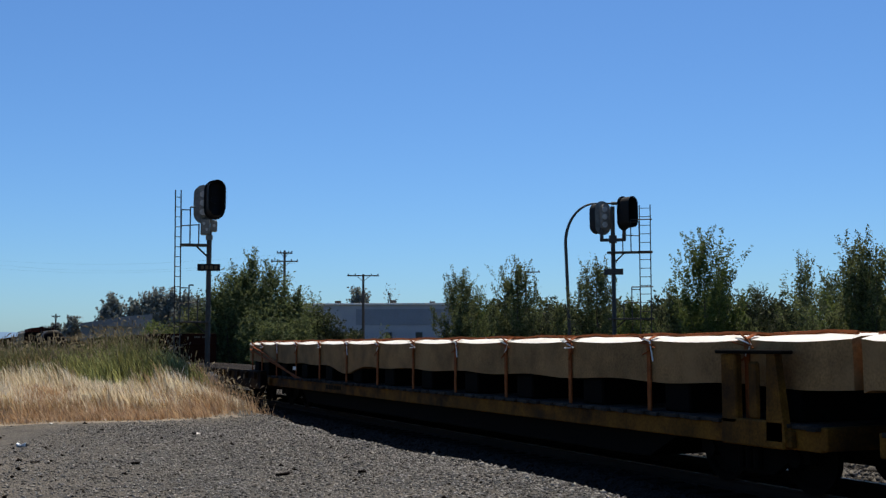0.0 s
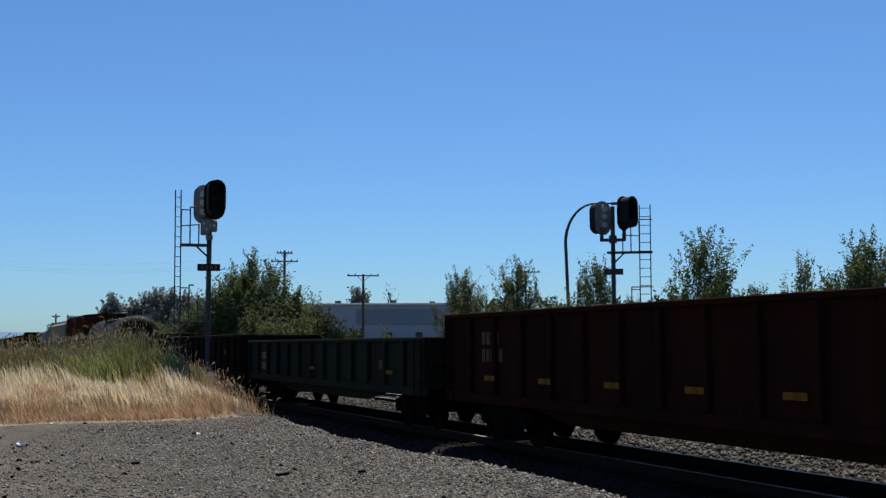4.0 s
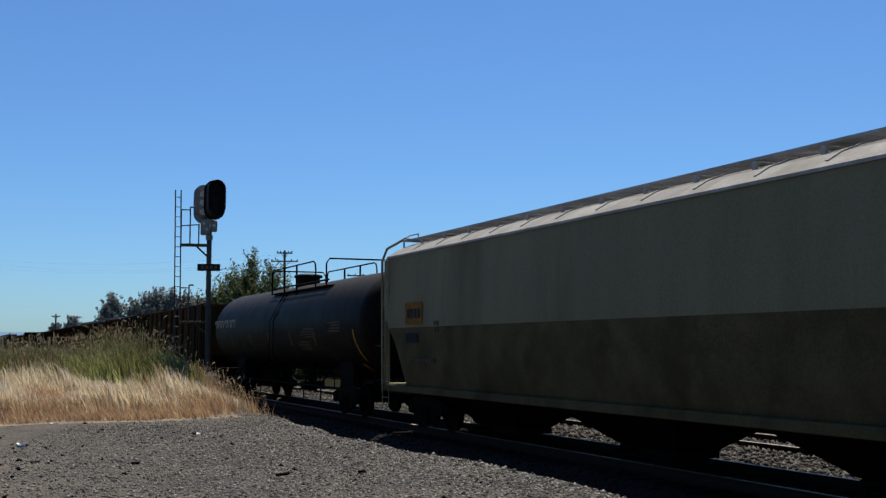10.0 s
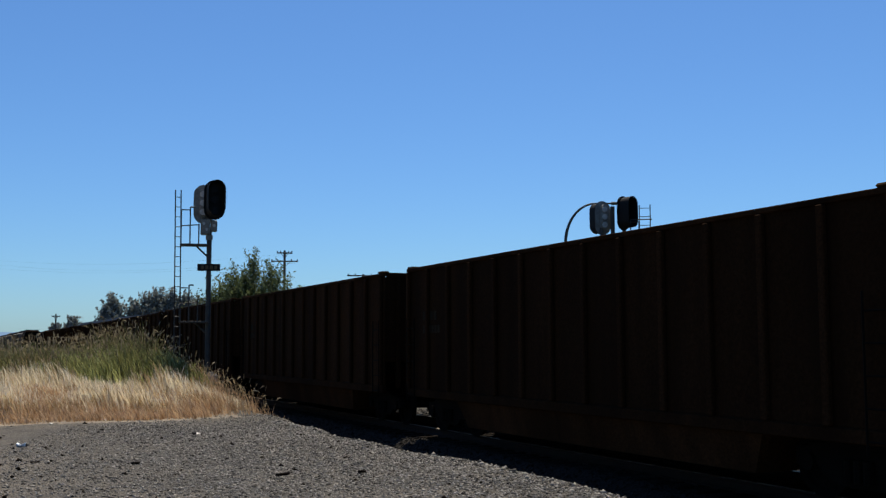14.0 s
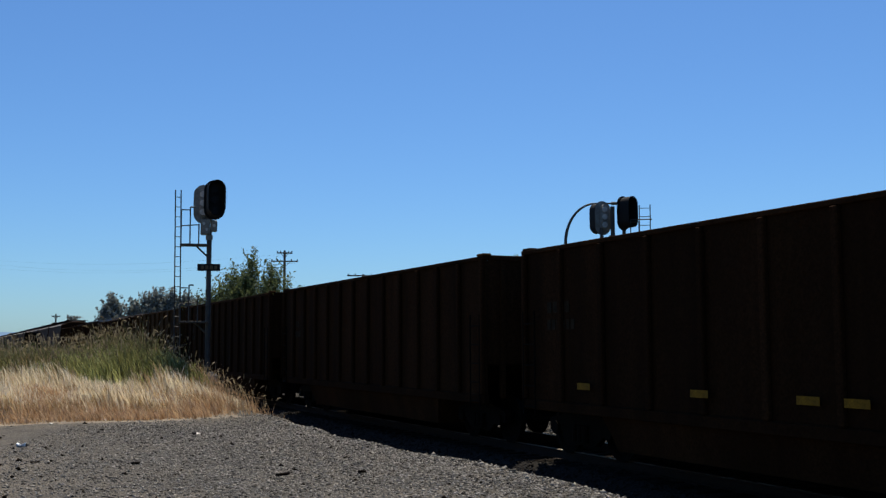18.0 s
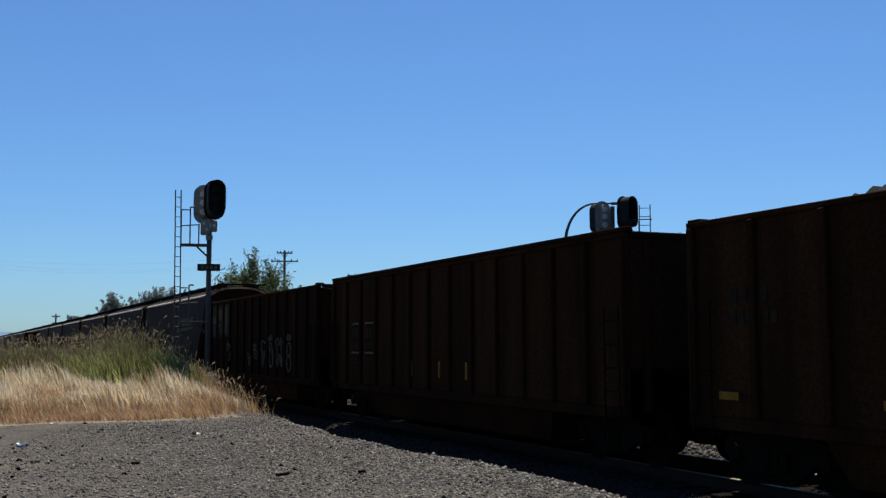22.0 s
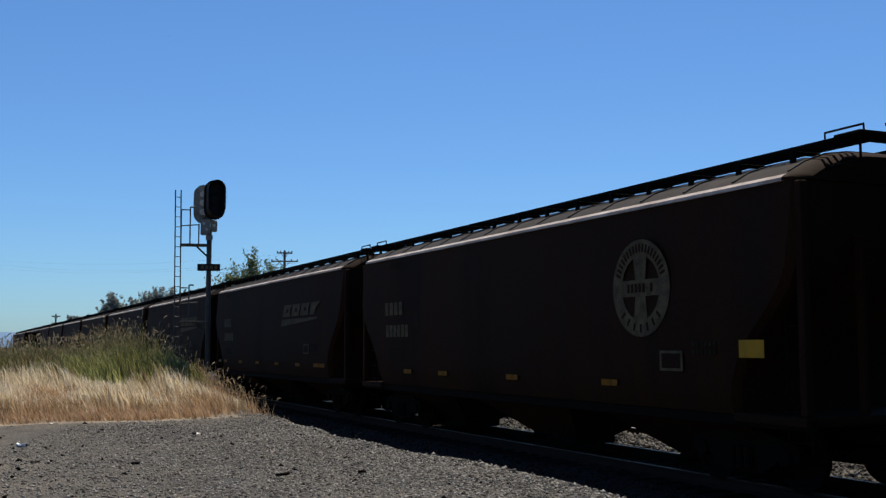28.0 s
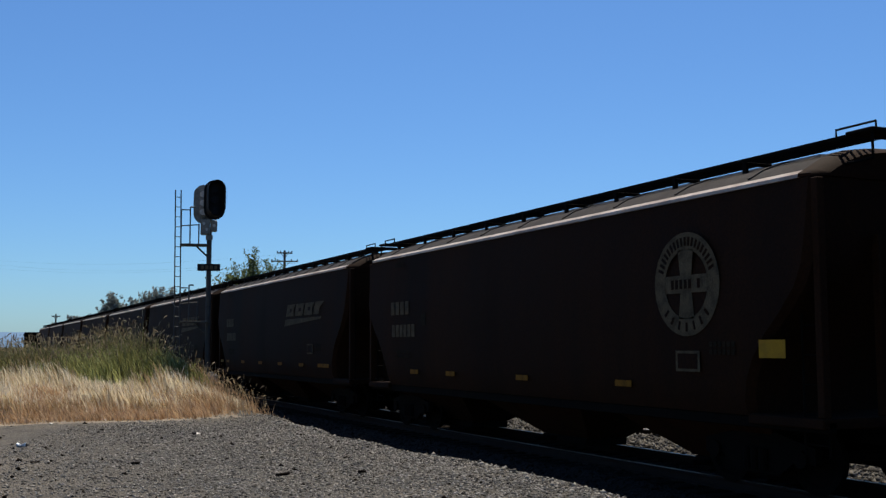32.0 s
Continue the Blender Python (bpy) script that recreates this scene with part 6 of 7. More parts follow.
    if emblem:
        for j in range(6):
            y1 = 9.0 - j * 0.6
            part("emblem", band(y1 - 0.48, y1 - 0.36, radians(3), radians(15)), G_WHITE, car, "white block lettering")
            part("emblem", band(y1 - 0.36, y1 - 0.1, radians(12), radians(15) if j % 2 else radians(14)), G_WHITE, car, "white block lettering")
            part("emblem", band(y1 - 0.12, y1 - 0.0, radians(3 if j % 3 else 9), radians(15)), G_WHITE, car, "white block lettering")
    for j in range(10):
        if j != 4:
            y1 = hb - 0.9 - j * 0.2
            part("marking", band(y1 - 0.13, y1, radians(-4 if emblem else -14), radians(1 if emblem else -7)), WHITE if not emblem else FADED, car, "stencilled marking")
    add_couplers(car, L / 2, hb + 0.35)
    add_trucks(car, (-6.6, 6.6))
    return car


def gondola(label, paint, L, T, ribs, spots, mark, seed):
    """A low open gondola with ribbed sides."""
    car = thing("gondola", label, "freight car", group="open gondolas of the train")
    hb = L / 2 - 0.55
    W = 1.50
    for sx in (-1, 1):
        part("side_wall", Shape().box(sx * (W - 0.03) - 0.02, sx * (W - 0.03) + 0.02, -hb, hb, 1.0, T - 0.10), paint, car)
        part("top_chord", Shape().box(sx * (W + 0.01) - 0.07, sx * (W + 0.01) + 0.07, -hb, hb, T - 0.098, T, 0.015), paint, car)
        part("side_sill", Shape().box(sx * (W - 0.02) - 0.05, sx * (W - 0.02) + 0.05, -hb, hb, 0.80, 0.998, 0.012), paint, car)
        for i in range(ribs):
            y = -hb + 0.12 + (2 * hb - 0.24) * i / (ribs - 1)
            part("side_post", shared(("gp", paint.name, T), lambda: Shape().box(-0.05, 0.05, -0.07, 0.07, 1.004, T - 0.104, 0.02).mesh("side_post", [paint])), paint, car, at=pose(sx * (W + 0.04), y, 0))
    for sy in (-1, 1):
        e = Shape().box(-W, W, sy * (hb - 0.05) - 0.03, sy * (hb - 0.05) + 0.03, 0.98, T - 0.1)
        e.box(-W, W, sy * hb - 0.06, sy * hb + 0.06, T - 0.098, T - 0.002, 0.015)
        for z in (1.5, 2.0):
            if z < T - 0.3:
                e.box(-W + 0.05, W - 0.05, sy * (hb + 0.03) - 0.05, sy * (hb + 0.03) + 0.05, z, z + 0.12, 0.02)
        part("end_wall", e, paint, car)
        part("grab_iron", Shape().tube([(-1.3, sy * (hb + 0.12), 1.7), (-0.7, sy * (hb + 0.12), 1.7)], 0.016, 5), DARKSTEEL, car)
    part("floor", Shape().box(-W + 0.06, W - 0.06, -hb + 0.08, hb - 0.08, 1.0, 1.08), DARKSTEEL, car)
    part("centre_sill", Shape().box(-0.3, 0.3, -hb, hb, 0.68, 0.99, 0.02).box(-0.9, 0.9, -2.2, 2.2, 0.72, 0.99, 0.02), DARKSTEEL, car)
    part("fishbelly", Shape().loft([[(-1.30, y, 0.79), (-1.24, y, 0.79), (-1.24, y, z), (-1.30, y, z)] for y, z in ((-5, 0.78), (-3.6, 0.55), (3.6, 0.55), (5, 0.78))]), paint, car, "deepened middle sill")
    add_ladders(car, W + 0.06, hb, 0.6, T - 0.1, DARKSTEEL)
    reflectors(car, -W - 0.095, spots, 0.77 if seed == 4 else 1.32, 0.44, 0.10, DIMYELLOW if seed == 4 else HOPYELLOW)
    bars(car, -W - 0.002, hb - 1.7, T - 0.40, [(4, 0.15, 0.25)], mark)
    bars(car, -W - 0.002, hb - 1.7, T - 0.74, [(5, 0.14, 0.25)], mark)
    part("data_plate", Shape().plate([(-hb * 0.62, T - 0.55), (-hb * 0.62 - 0.26, T - 0.55), (-hb * 0.62 - 0.26, T - 0.78), (-hb * 0.62, T - 0.78)], -W - 0.002), FADED, car, "stencilled panel")
    add_couplers(car, L / 2, hb)
    add_trucks(car, (-hb + 1.9, hb - 1.9))
    return car


def flatcar(label, L, deck, sill_z, pockets, paint=FLATYELLOW, name="flatcar"):
    car = thing(name, label, "freight car", group="flat cars of the train")
    hb = L / 2 - 0.5
    W = 1.42
    for sx in (-1, 1):
        part("side_sill", Shape().box(sx * (W - 0.05) - 0.05, sx * (W - 0.05) + 0.05, -hb, hb, sill_z, deck - 0.06, 0.015), paint, car, "chipped yellow side sill")
        for i in range(pockets):
            y = -hb + 0.5 + (2 * hb - 1.0) * i / (pockets - 1)
            part("stake_pocket", shared(("sp", deck), lambda: Shape().box(-0.05, 0.05, -0.07, 0.07, deck - 0.30, deck - 0.08, 0.015).mesh("stake_pocket", [paint])), paint, car, at=pose(sx * (W + 0.055), y, 0))
    n = int(2 * hb / 0.17)
    for i in range(n):
        y = -hb + (i + 0.5) * 2 * hb / n
        part("deck_plank", shared(("plank", L), lambda: Shape().box(-W - 0.05, W + 0.05, -hb / n + 0.003, hb / n - 0.003, deck - 0.058, deck, 0.006).mesh("deck_plank", [DECKWOOD])), DECKWOOD, car, at=pose(((i * 37) % 11 - 5) * 0.010, y, ((i * 53) % 7 - 3) * 0.0015, 0, ((i * 29) % 5 - 2) * 0.05, ((i * 17) % 5 - 2) * 0.06))
    for sy in (-1, 1):
        part("end_sill", Shape().box(-W, W, sy * (hb + 0.03) - 0.06, sy * (hb + 0.03) + 0.06, sill_z + 0.02, deck - 0.01, 0.02), paint, car)
    part("centre_sill", Shape().box(-0.4, 0.4, -hb, hb, 0.5, deck - 0.07, 0.02), DARKSTEEL, car)
    if name != "empty_flatcar":
        part("belly", Shape().loft([[(-1.2, y, deck - 0.1), (1.2, y, deck - 0.1), (1.2, y, z), (-1.2, y, z)] for y, z in ((-hb + 3.2, 0.62), (-hb + 4, 0.22), (hb - 4, 0.22), (hb - 3.2, 0.62))]), DARKSTEEL, car)
    add_couplers(car, L / 2, hb)
    add_trucks(car, (-hb + 1.7, hb - 1.7))
    return car


def boxcar():
    L, B, W, T = 17.1, 15.55, 1.55, 4.52
    car = thing("boxcar", "rusty red-brown boxcar covered with orange and blue spray paint", "freight car")
    hb = B / 2
    s = Shape()
    s.box(-W, W, -hb, hb, 1.0, T, 0.02)
    part("body", s, OXIDE, car, "red-brown ribbed steel box")
    roof = Shape()
    roof.loft([[(-W - 0.03, y, T + 0.003), (-W - 0.03, y, T + 0.05), (0, y, T + 0.20), (W + 0.03, y, T + 0.05), (W + 0.03, y, T + 0.003)] for y in (-hb - 0.03, hb + 0.03)])
    part("roof", roof, OXIDE, car, "sheet metal roof")
    for i in range(13):
        y = -hb + 0.05 + (B - 0.1) * i / 12
        part("roof_rib", shared("rrib", lambda: Shape().loft([[(-W - 0.05, y, T + 0.02), (-W - 0.05, y, T + 0.10), (0, y, T + 0.26), (W + 0.05, y, T + 0.10), (W + 0.05, y, T + 0.02)] for y in (-0.06, 0.06)]).mesh("roof_rib", [OXIDE])), OXIDE, car, at=pose(0, y, 0))
    for sx in (-1, 1):
        for i in range(20):
            y = -hb + 0.1 + (B - 0.2) * i / 19
            if abs(y) > 1.75:
                part("side_rib", shared("srib", lambda: Shape().box(-0.035, 0.035, -0.06, 0.06, 1.05, T - 0.02, 0.02).mesh("side_rib", [OXIDE])), OXIDE, car, at=pose(sx * (W + 0.03), y, 0))
        d = part("door", Shape().box(sx * (W + 0.045) - 0.04, sx * (W + 0.045) + 0.04, -1.6, 1.6, 1.1, T - 0.15, 0.02), OXIDE, car, "wide sliding plug door")
        for yy in (-1.1, -0.35, 0.35, 1.1):
            part("lock_rod", Shape().tube([(sx * (W + 0.11), yy, 1.2), (sx * (W + 0.11), yy, T - 0.25)], 0.022, 6), OXIDE, d)
        part("door_track", Shape().box(sx * (W + 0.05) - 0.05, sx * (W + 0.05) + 0.05, -3.4, 3.4, 0.98, 1.09, 0.012), DARKSTEEL, car)
        part("side_sill", Shape().loft([[(sx * (W - 0.02), y, 0.998), (sx * (W - 0.08), y, 0.998), (sx * (W - 0.08), y, z), (sx * (W - 0.02), y, z)] for y, z in ((-hb, 0.85), (-5, 0.85), (-4, 0.62), (4, 0.62), (5, 0.85), (hb, 0.85))]), DARKSTEEL, car)
    for sy in (-1, 1):
        for z in np.linspace(1.25, T - 0.3, 9):
            part("end_rib", shared("erib", lambda: Shape().box(-W + 0.1, W - 0.1, -0.04, 0.04, -0.08, 0.08, 0.035).mesh("end_rib", [OXIDE])), OXIDE, car, at=pose(0, sy * (hb + 0.03), float(z)))
    x = -W - 0.07
    round_emblem(car, x, hb - 0.9, T - 0.62, 0.36, WHITE)
    bars(car, x, hb - 0.75, 2.62, [(4, 0.16, 0.24), (6, 0.12, 0.24)], WHITE)
    bars(car, x, -0.2, 3.9, [(5, 0.12, 0.12), (5, 0.12, 0.12), (5, 0.12, 0.12)], FADED)
    bars(car, x - 0.05, 0.25, 3.05, [(2, 0.13, 0.15)], WHITE)
    part("data_plate", Shape().plate([(-hb + 0.75, 1.78), (-hb + 0.15, 1.78), (-hb + 0.15, 1.5), (-hb + 0.75, 1.5)], x), YELLOW, car, "yellow square panel")
    reflectors(car, x, (hb - 0.5, 3.4, 0.6, -3.2), 1.2, 0.5, 0.12)
    rng = random.Random(8)
    horn = [(0, 1.0), (0.03, 0.95), (0.11, 0.8), (0.115, 0.6), (0.16, 0.3), (0.17, 0.15), (0.12, 0.1), (0.05, 0.35), (0.01, 0.6)]
    thin = [(0.17, 0.1), (0.19, 0.4), (0.235, 0.62), (0.25, 0.3), (0.26, 0.1)]
    fang = [(0.29, 0.12), (0.30, 0.38), (0.335, 0.68), (0.36, 0.5), (0.40, 0.35), (0.42, 0.08)]
    tall = [(0.40, 0.3), (0.44, 0.6), (0.47, 0.95), (0.505, 0.85), (0.52, 0.6), (0.50, 0.4), (0.55, 0.32), (0.56, 0.05), (0.46, 0.05)]
    wide = [(0.57, 0.3), (0.60, 0.55), (0.70, 0.76), (0.73, 0.65), (0.74, 0.4), (0.70, 0.1), (0.62, 0.05)]
    claw = [(0.74, 0.1), (0.75, 0.55), (0.77, 0.62), (0.775, 0.96), (0.80, 0.85), (0.86, 0.70), (0.87, 0.45), (0.92, 0.25), (0.96, 0.05), (0.84, 0.0)]
    def flames(y0, y1, base, height, shapes, patches):
        def put_at(pts):
            return [(y0 + (y1 - y0) * a, base + height * b) for a, b in pts]
        for u, w in patches:
            blob = [(u + w * math.cos(a) * rng.uniform(0.8, 1.1), 0.52 + 0.40 * math.sin(a) * rng.uniform(0.8, 1.15)) for a in np.linspace(0, 6.283, 15)[:-1]]
            part("spray_patch", Shape().plate(put_at(blob), x - 0.002, 0.003), G_BLUE, car, "dark blue sprayed patch")
        for i, shp in enumerate(shapes):
            part("spray_outline", Shape().plate(put_at(shp), x - 0.005 - 0.0006 * i, 0.003), G_WHITE, car, "white sprayed outline")
            cy, cz = sum(q[0] for q in shp) / len(shp), sum(q[1] for q in shp) / len(shp)
            inner = [(cy + (a - cy) * 0.80, cz + (b - cz) * 0.86) for a, b in shp]
            part("spray_letter", Shape().plate(put_at(inner), x - 0.009 - 0.0006 * i, 0.003), G_ORANGE, car, "orange sprayed flame letter")
        for i in range(26):
            a, b, w, h = rng.random() * 0.95, rng.uniform(-0.12, 0.3), rng.uniform(0.008, 0.035), rng.uniform(0.08, 0.25)
            part("spray_drip", Shape().plate(put_at([(a, b), (a + w, b + 0.3 * h), (a + w * 0.7, b + h), (a - w * 0.3, b + 0.6 * h)]), x - 0.016 - 0.0004 * i, 0.003), (G_WHITE, OXIDE, G_ORANGE)[i % 3], car)
    flames(6.3, 1.5, 0.98, 1.6, (thin, fang, tall, wide, claw, [(a - 0.17, b * 1.05) for a, b in thin], [(a - 0.2, b * 0.9) for a, b in fang]), ())
    # the larger piece: a blue cloud, a pink ground and five flame letters in white and orange
    part("spray_patch", Shape().plate([(-2.3, 1.9), (-2.75, 1.8), (-3.1, 1.85), (-3.3, 2.2), (-3.7, 2.3), (-3.95, 2.18), (-4.2, 2.05), (-4.45, 1.8), (-4.3, 1.5), (-3.9, 1.3), (-3.2, 1.2), (-2.5, 1.4)], x - 0.002, 0.003), G_BLUE, car, "dark blue sprayed patch")
    part("spray_patch", Shape().plate([(-4.9, 2.3), (-5.2, 2.35), (-5.6, 2.2), (-5.7, 1.7), (-4.9, 1.6)], x - 0.002, 0.003), G_BLUE, car, "dark blue sprayed patch")
    part("spray_ground", Shape().plate([(-2.4, 1.0), (-2.8, 1.1), (-4.1, 1.15), (-5.1, 1.1), (-6.6, 1.1), (-6.6, 1.02), (-2.4, 1.0)][:-1], x - 0.0045, 0.003), G_PINK, car, "dull pink sprayed base")
    horn2 = [(-1.41, 2.49), (-1.6, 2.34), (-1.86, 2.19), (-2.28, 2.12), (-2.31, 1.8), (-2.5, 1.47), (-2.66, 1.3), (-2.57, 1.06), (-2.25, 1.03), (-2.0, 1.29), (-1.75, 1.44), (-1.51, 1.76), (-1.43, 2.14)]
    spike = [(-3.08, 1.82), (-3.15, 1.63), (-3.18, 1.3), (-3.15, 1.02), (-2.78, 1.02), (-2.87, 1.36), (-2.75, 1.55), (-2.95, 1.63)]
    fork = [(-3.71, 1.9), (-3.84, 1.75), (-3.98, 1.61), (-4.04, 1.44), (-4.09, 1.02), (-3.6, 1.02), (-3.52, 1.3), (-3.54, 1.46), (-3.68, 1.55)]
    sickle = [(-4.61, 2.36), (-4.75, 2.2), (-4.87, 2.0), (-4.9, 1.8), (-4.82, 1.54), (-4.64, 1.4), (-4.54, 1.16), (-4.35, 1.02), (-4.05, 1.02), (-4.07, 1.41), (-4.31, 1.55), (-4.43, 1.69), (-4.46, 2.0)]
    knob = [(-4.66, 1.4), (-4.86, 1.47), (-5.05, 1.46), (-5.3, 1.3), (-5.35, 1.02), (-4.66, 1.02), (-4.6, 1.2)]
    tail = [(-5.5, 1.02), (-5.45, 1.5), (-5.7, 1.75), (-5.8, 2.3), (-6.0, 2.0), (-6.15, 1.6), (-6.4, 1.5), (-6.5, 1.02)]
    for i, shp in enumerate((horn2, spike, fork, knob, sickle, tail)):
        cy, cz = sum(q[0] for q in shp) / len(shp), sum(q[1] for q in shp) / len(shp)
        part("spray_outline", Shape().plate(shp, x - 0.006 - 0.0006 * i, 0.003), G_WHITE, car, "white sprayed outline")
        part("spray_letter", Shape().plate([(cy + (a - cy) * 0.84, cz + (b - cz) * 0.90) for a, b in shp], x - 0.011 - 0.0006 * i, 0.003), G_ORANGE, car, "orange sprayed flame letter")
    for i in range(22):
        a, b, w, h = rng.uniform(-6.3, -2.0), rng.uniform(1.02, 1.25), rng.uniform(0.03, 0.12), rng.uniform(0.06, 0.3)
        part("spray_drip", Shape().plate([(a, b), (a - w, b + 0.2 * h), (a - w * 0.7, b + h), (a + w * 0.2, b + 0.6 * h)], x - 0.017 - 0.0004 * i, 0.003), (G_PINK, OXIDE, G_WHITE, G_PINK)[i % 4], car)
    for yy in (-2.7, -3.55, -4.44):
        part("door_latch", Shape().box(x - 0.10, x, yy - 0.12, yy + 0.12, 1.02, 1.42, 0.02), OXIDE, car, "red-brown latch box")
    scribble(car, "spray_tag", x - 0.004, [(0.65 - 0.085 * i, 1.52 + 0.15 * math.sin(i * 1.9) + 0.05 * (i % 3)) for i in range(22)], 0.016, G_WHITE, "white sprayed scrawl")
    add_couplers(car, L / 2, hb)
    add_ladders(car, W + 0.05, hb, 0.6, 2.3, DARKSTEEL)
    part("centre_sill", Shape().box(-0.4, 0.4, -hb, hb, 0.62, 0.996, 0.02), DARKSTEEL, car)
    add_trucks(car, (-hb + 1.9, hb - 1.9))
    return car


def beam_load(car, y0, y1, bottom, top, straps, W=1.30):
    """The wrapped beams on timbers with orange straps, tied to their flat car."""
    stops = [y0] + [q for q in straps if y0 + 0.3 < q < y1 - 0.3] + [y1]
    s = Shape()
    ring = []
    for a, b in zip(stops[:-1], stops[1:]):
        for k in range(6):
            u = k / 6
            y = a + (b - a) * u
            sag = math.sin(math.pi * u)
            low = bottom - 0.20 * math.exp(-((y - 5.4) / 1.1) ** 2) + 0.025 * math.sin(y * 2.1)
            ring.append([(-W, y, low), (-W - 0.015 * sag, y, (low + top) / 2), (-W - 0.01, y, top - 0.035 - 0.035 * sag), (-W + 0.14, y, top + 0.025 * sag), (0, y, top + 0.05), (W - 0.14, y, top + 0.025 * sag), (W, y, top - 0.07), (W, y, low)])
    ring.append([(x, y1, z) for x, y, z in ring[0]])
    s.loft(ring)
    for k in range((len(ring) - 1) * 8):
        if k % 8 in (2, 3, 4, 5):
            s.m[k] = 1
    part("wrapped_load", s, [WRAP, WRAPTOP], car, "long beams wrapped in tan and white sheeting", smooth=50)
    for i, y in enumerate(straps):
        part("strap", shared(("strap", top, bottom), lambda: Shape().box(-W - 0.045, -W - 0.020, -0.045, 0.045, 0.92, top - 0.02).box(W + 0.025, W + 0.045, -0.045, 0.045, 0.92, top - 0.02).loft([[(-W - 0.04, yy, top - 0.03), (-W + 0.10, yy, top + 0.045), (0, yy, top + 0.10), (W - 0.06, yy, top + 0.045), (W + 0.04, yy, top - 0.03), (W - 0.06, yy, top + 0.03), (0, yy, top + 0.08), (-W + 0.10, yy, top + 0.03)] for yy in (-0.05, 0.05)]).mesh("strap", [STRAP])), STRAP, car, "orange tie-down strap", at=pose(0, y, 0))
        for j in range(3):
            part("strap_tail", Shape().tube([(-W - 0.03, y + 0.03 * j, top - 0.02), (-W - 0.07, y + 0.10 + 0.08 * j, top + 0.05 - 0.06 * ((i + j) % 3)), (-W - 0.05, y - 0.06 - 0.05 * j, top - 0.05 - 0.05 * j), (-W - 0.06, y + 0.14 * (j - 1), top - 0.16 - 0.10 * ((i * 2 + j) % 3))], 0.014, 5), (STRAP, WRAPTOP, STRAP)[(i + j) % 3], car, "frayed strap end")
        part("bunk", shared("bunk", lambda: Shape().box(-1.22, 1.22, -0.32, 0.32, 0.952, 1.404, 0.03).mesh("bunk", [DARKSTEEL])), DARKSTEEL, car, "dark timber under the load", at=pose(0, y - 0.55 if i < len(straps) - 2 else y - 0.2, 0))
    n = int((y1 - y0) / 0.5)
    for sx in (-1, 1):
        part("edge_strap", Shape().tube([(sx * (W - 0.20) + 0.02 * math.sin(k * 1.3), y0 + 0.1 + (y1 - y0 - 0.2) * k / n, top + 0.045 + 0.022 * math.sin(k * 1.7)) for k in range(n + 1)], 0.030, 5), STRAP, car, "orange netting along the edge")


# couplings counted in metres along the train from its first car, and the train's speed
SPEED = 17.7
TRAIN = []


def put(car, front, rear):
    """Remember where a car runs: its couplings' distances along the train."""
    TRAIN.append((car, (front + rear) / 2))


lead = flatcar("yellow flat car under the front of the wrapped load", 26.8, 0.95, 0.62, 2)
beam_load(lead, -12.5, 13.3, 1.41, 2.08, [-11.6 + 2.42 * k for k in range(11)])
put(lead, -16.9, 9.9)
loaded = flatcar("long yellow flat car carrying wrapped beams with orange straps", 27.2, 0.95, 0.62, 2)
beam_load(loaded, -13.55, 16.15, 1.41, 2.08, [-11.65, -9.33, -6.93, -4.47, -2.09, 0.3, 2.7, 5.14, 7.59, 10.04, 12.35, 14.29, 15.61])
part("paper_tag", Shape().box(-1.38, -1.37, 9.92, 10.25, 1.20, 1.31), WRAPTOP, loaded, "white paper tag")
bars(loaded, -1.425, 6.7, 0.84, [(4, 0.11, 0.12)], DIMMARK)
bars(loaded, -1.425, 6.1, 0.84, [(6, 0.10, 0.12)], DIMMARK)
yy = -11.95
st = part("load_stanchion", Shape().box(-1.56, -1.44, yy - 0.62, yy + 0.62, 0.62, 0.98, 0.02).loft([[(-1.56, yy - 0.66, 0.72), (-1.44, yy - 0.66, 0.72), (-1.44, yy - 0.50, 1.85), (-1.56, yy - 0.50, 1.85)], [(-1.56, yy - 0.30, 0.72), (-1.44, yy - 0.30, 0.72), (-1.44, yy - 0.34, 1.85), (-1.56, yy - 0.34, 1.85)]]).box(-1.56, -1.44, yy + 0.28, yy + 0.60, 0.9, 1.85, 0.02).box(-1.53, -1.46, yy - 0.12, yy + 0.08, 0.98, 1.75, 0.03), FLATYELLOW, loaded, "yellow side stanchion")
part("stanchion_cap", Shape().box(-1.60, -1.40, yy - 0.68, yy + 0.68, 1.853, 1.91, 0.015), DARKSTEEL, st)
part("diagonal_strap", Shape().tube([(-1.36, 15.9, 1.85), (-1.37, 13.8, 1.55), (-1.42, 9.0, 0.9)], 0.03, 5), STRAP, loaded, "slack orange strap")
part("diagonal_strap", Shape().tube([(-1.36, 15.6, 1.95), (-1.37, 13.8, 1.7), (-1.42, 9.6, 0.92)], 0.03, 5), STRAP, loaded, "slack orange strap")
put(loaded, 9.9, 37.1)
empty_flat = flatcar("empty flat car with chipped yellow sides and grey plank deck", 20.2, 1.09, 0.45, 15, FLATRUST, "empty_flatcar")
bars(empty_flat, -1.425, -3.1, 0.76, [(3, 0.26, 0.2)], CHALK)
put(empty_flat, 37.2, 57.4)
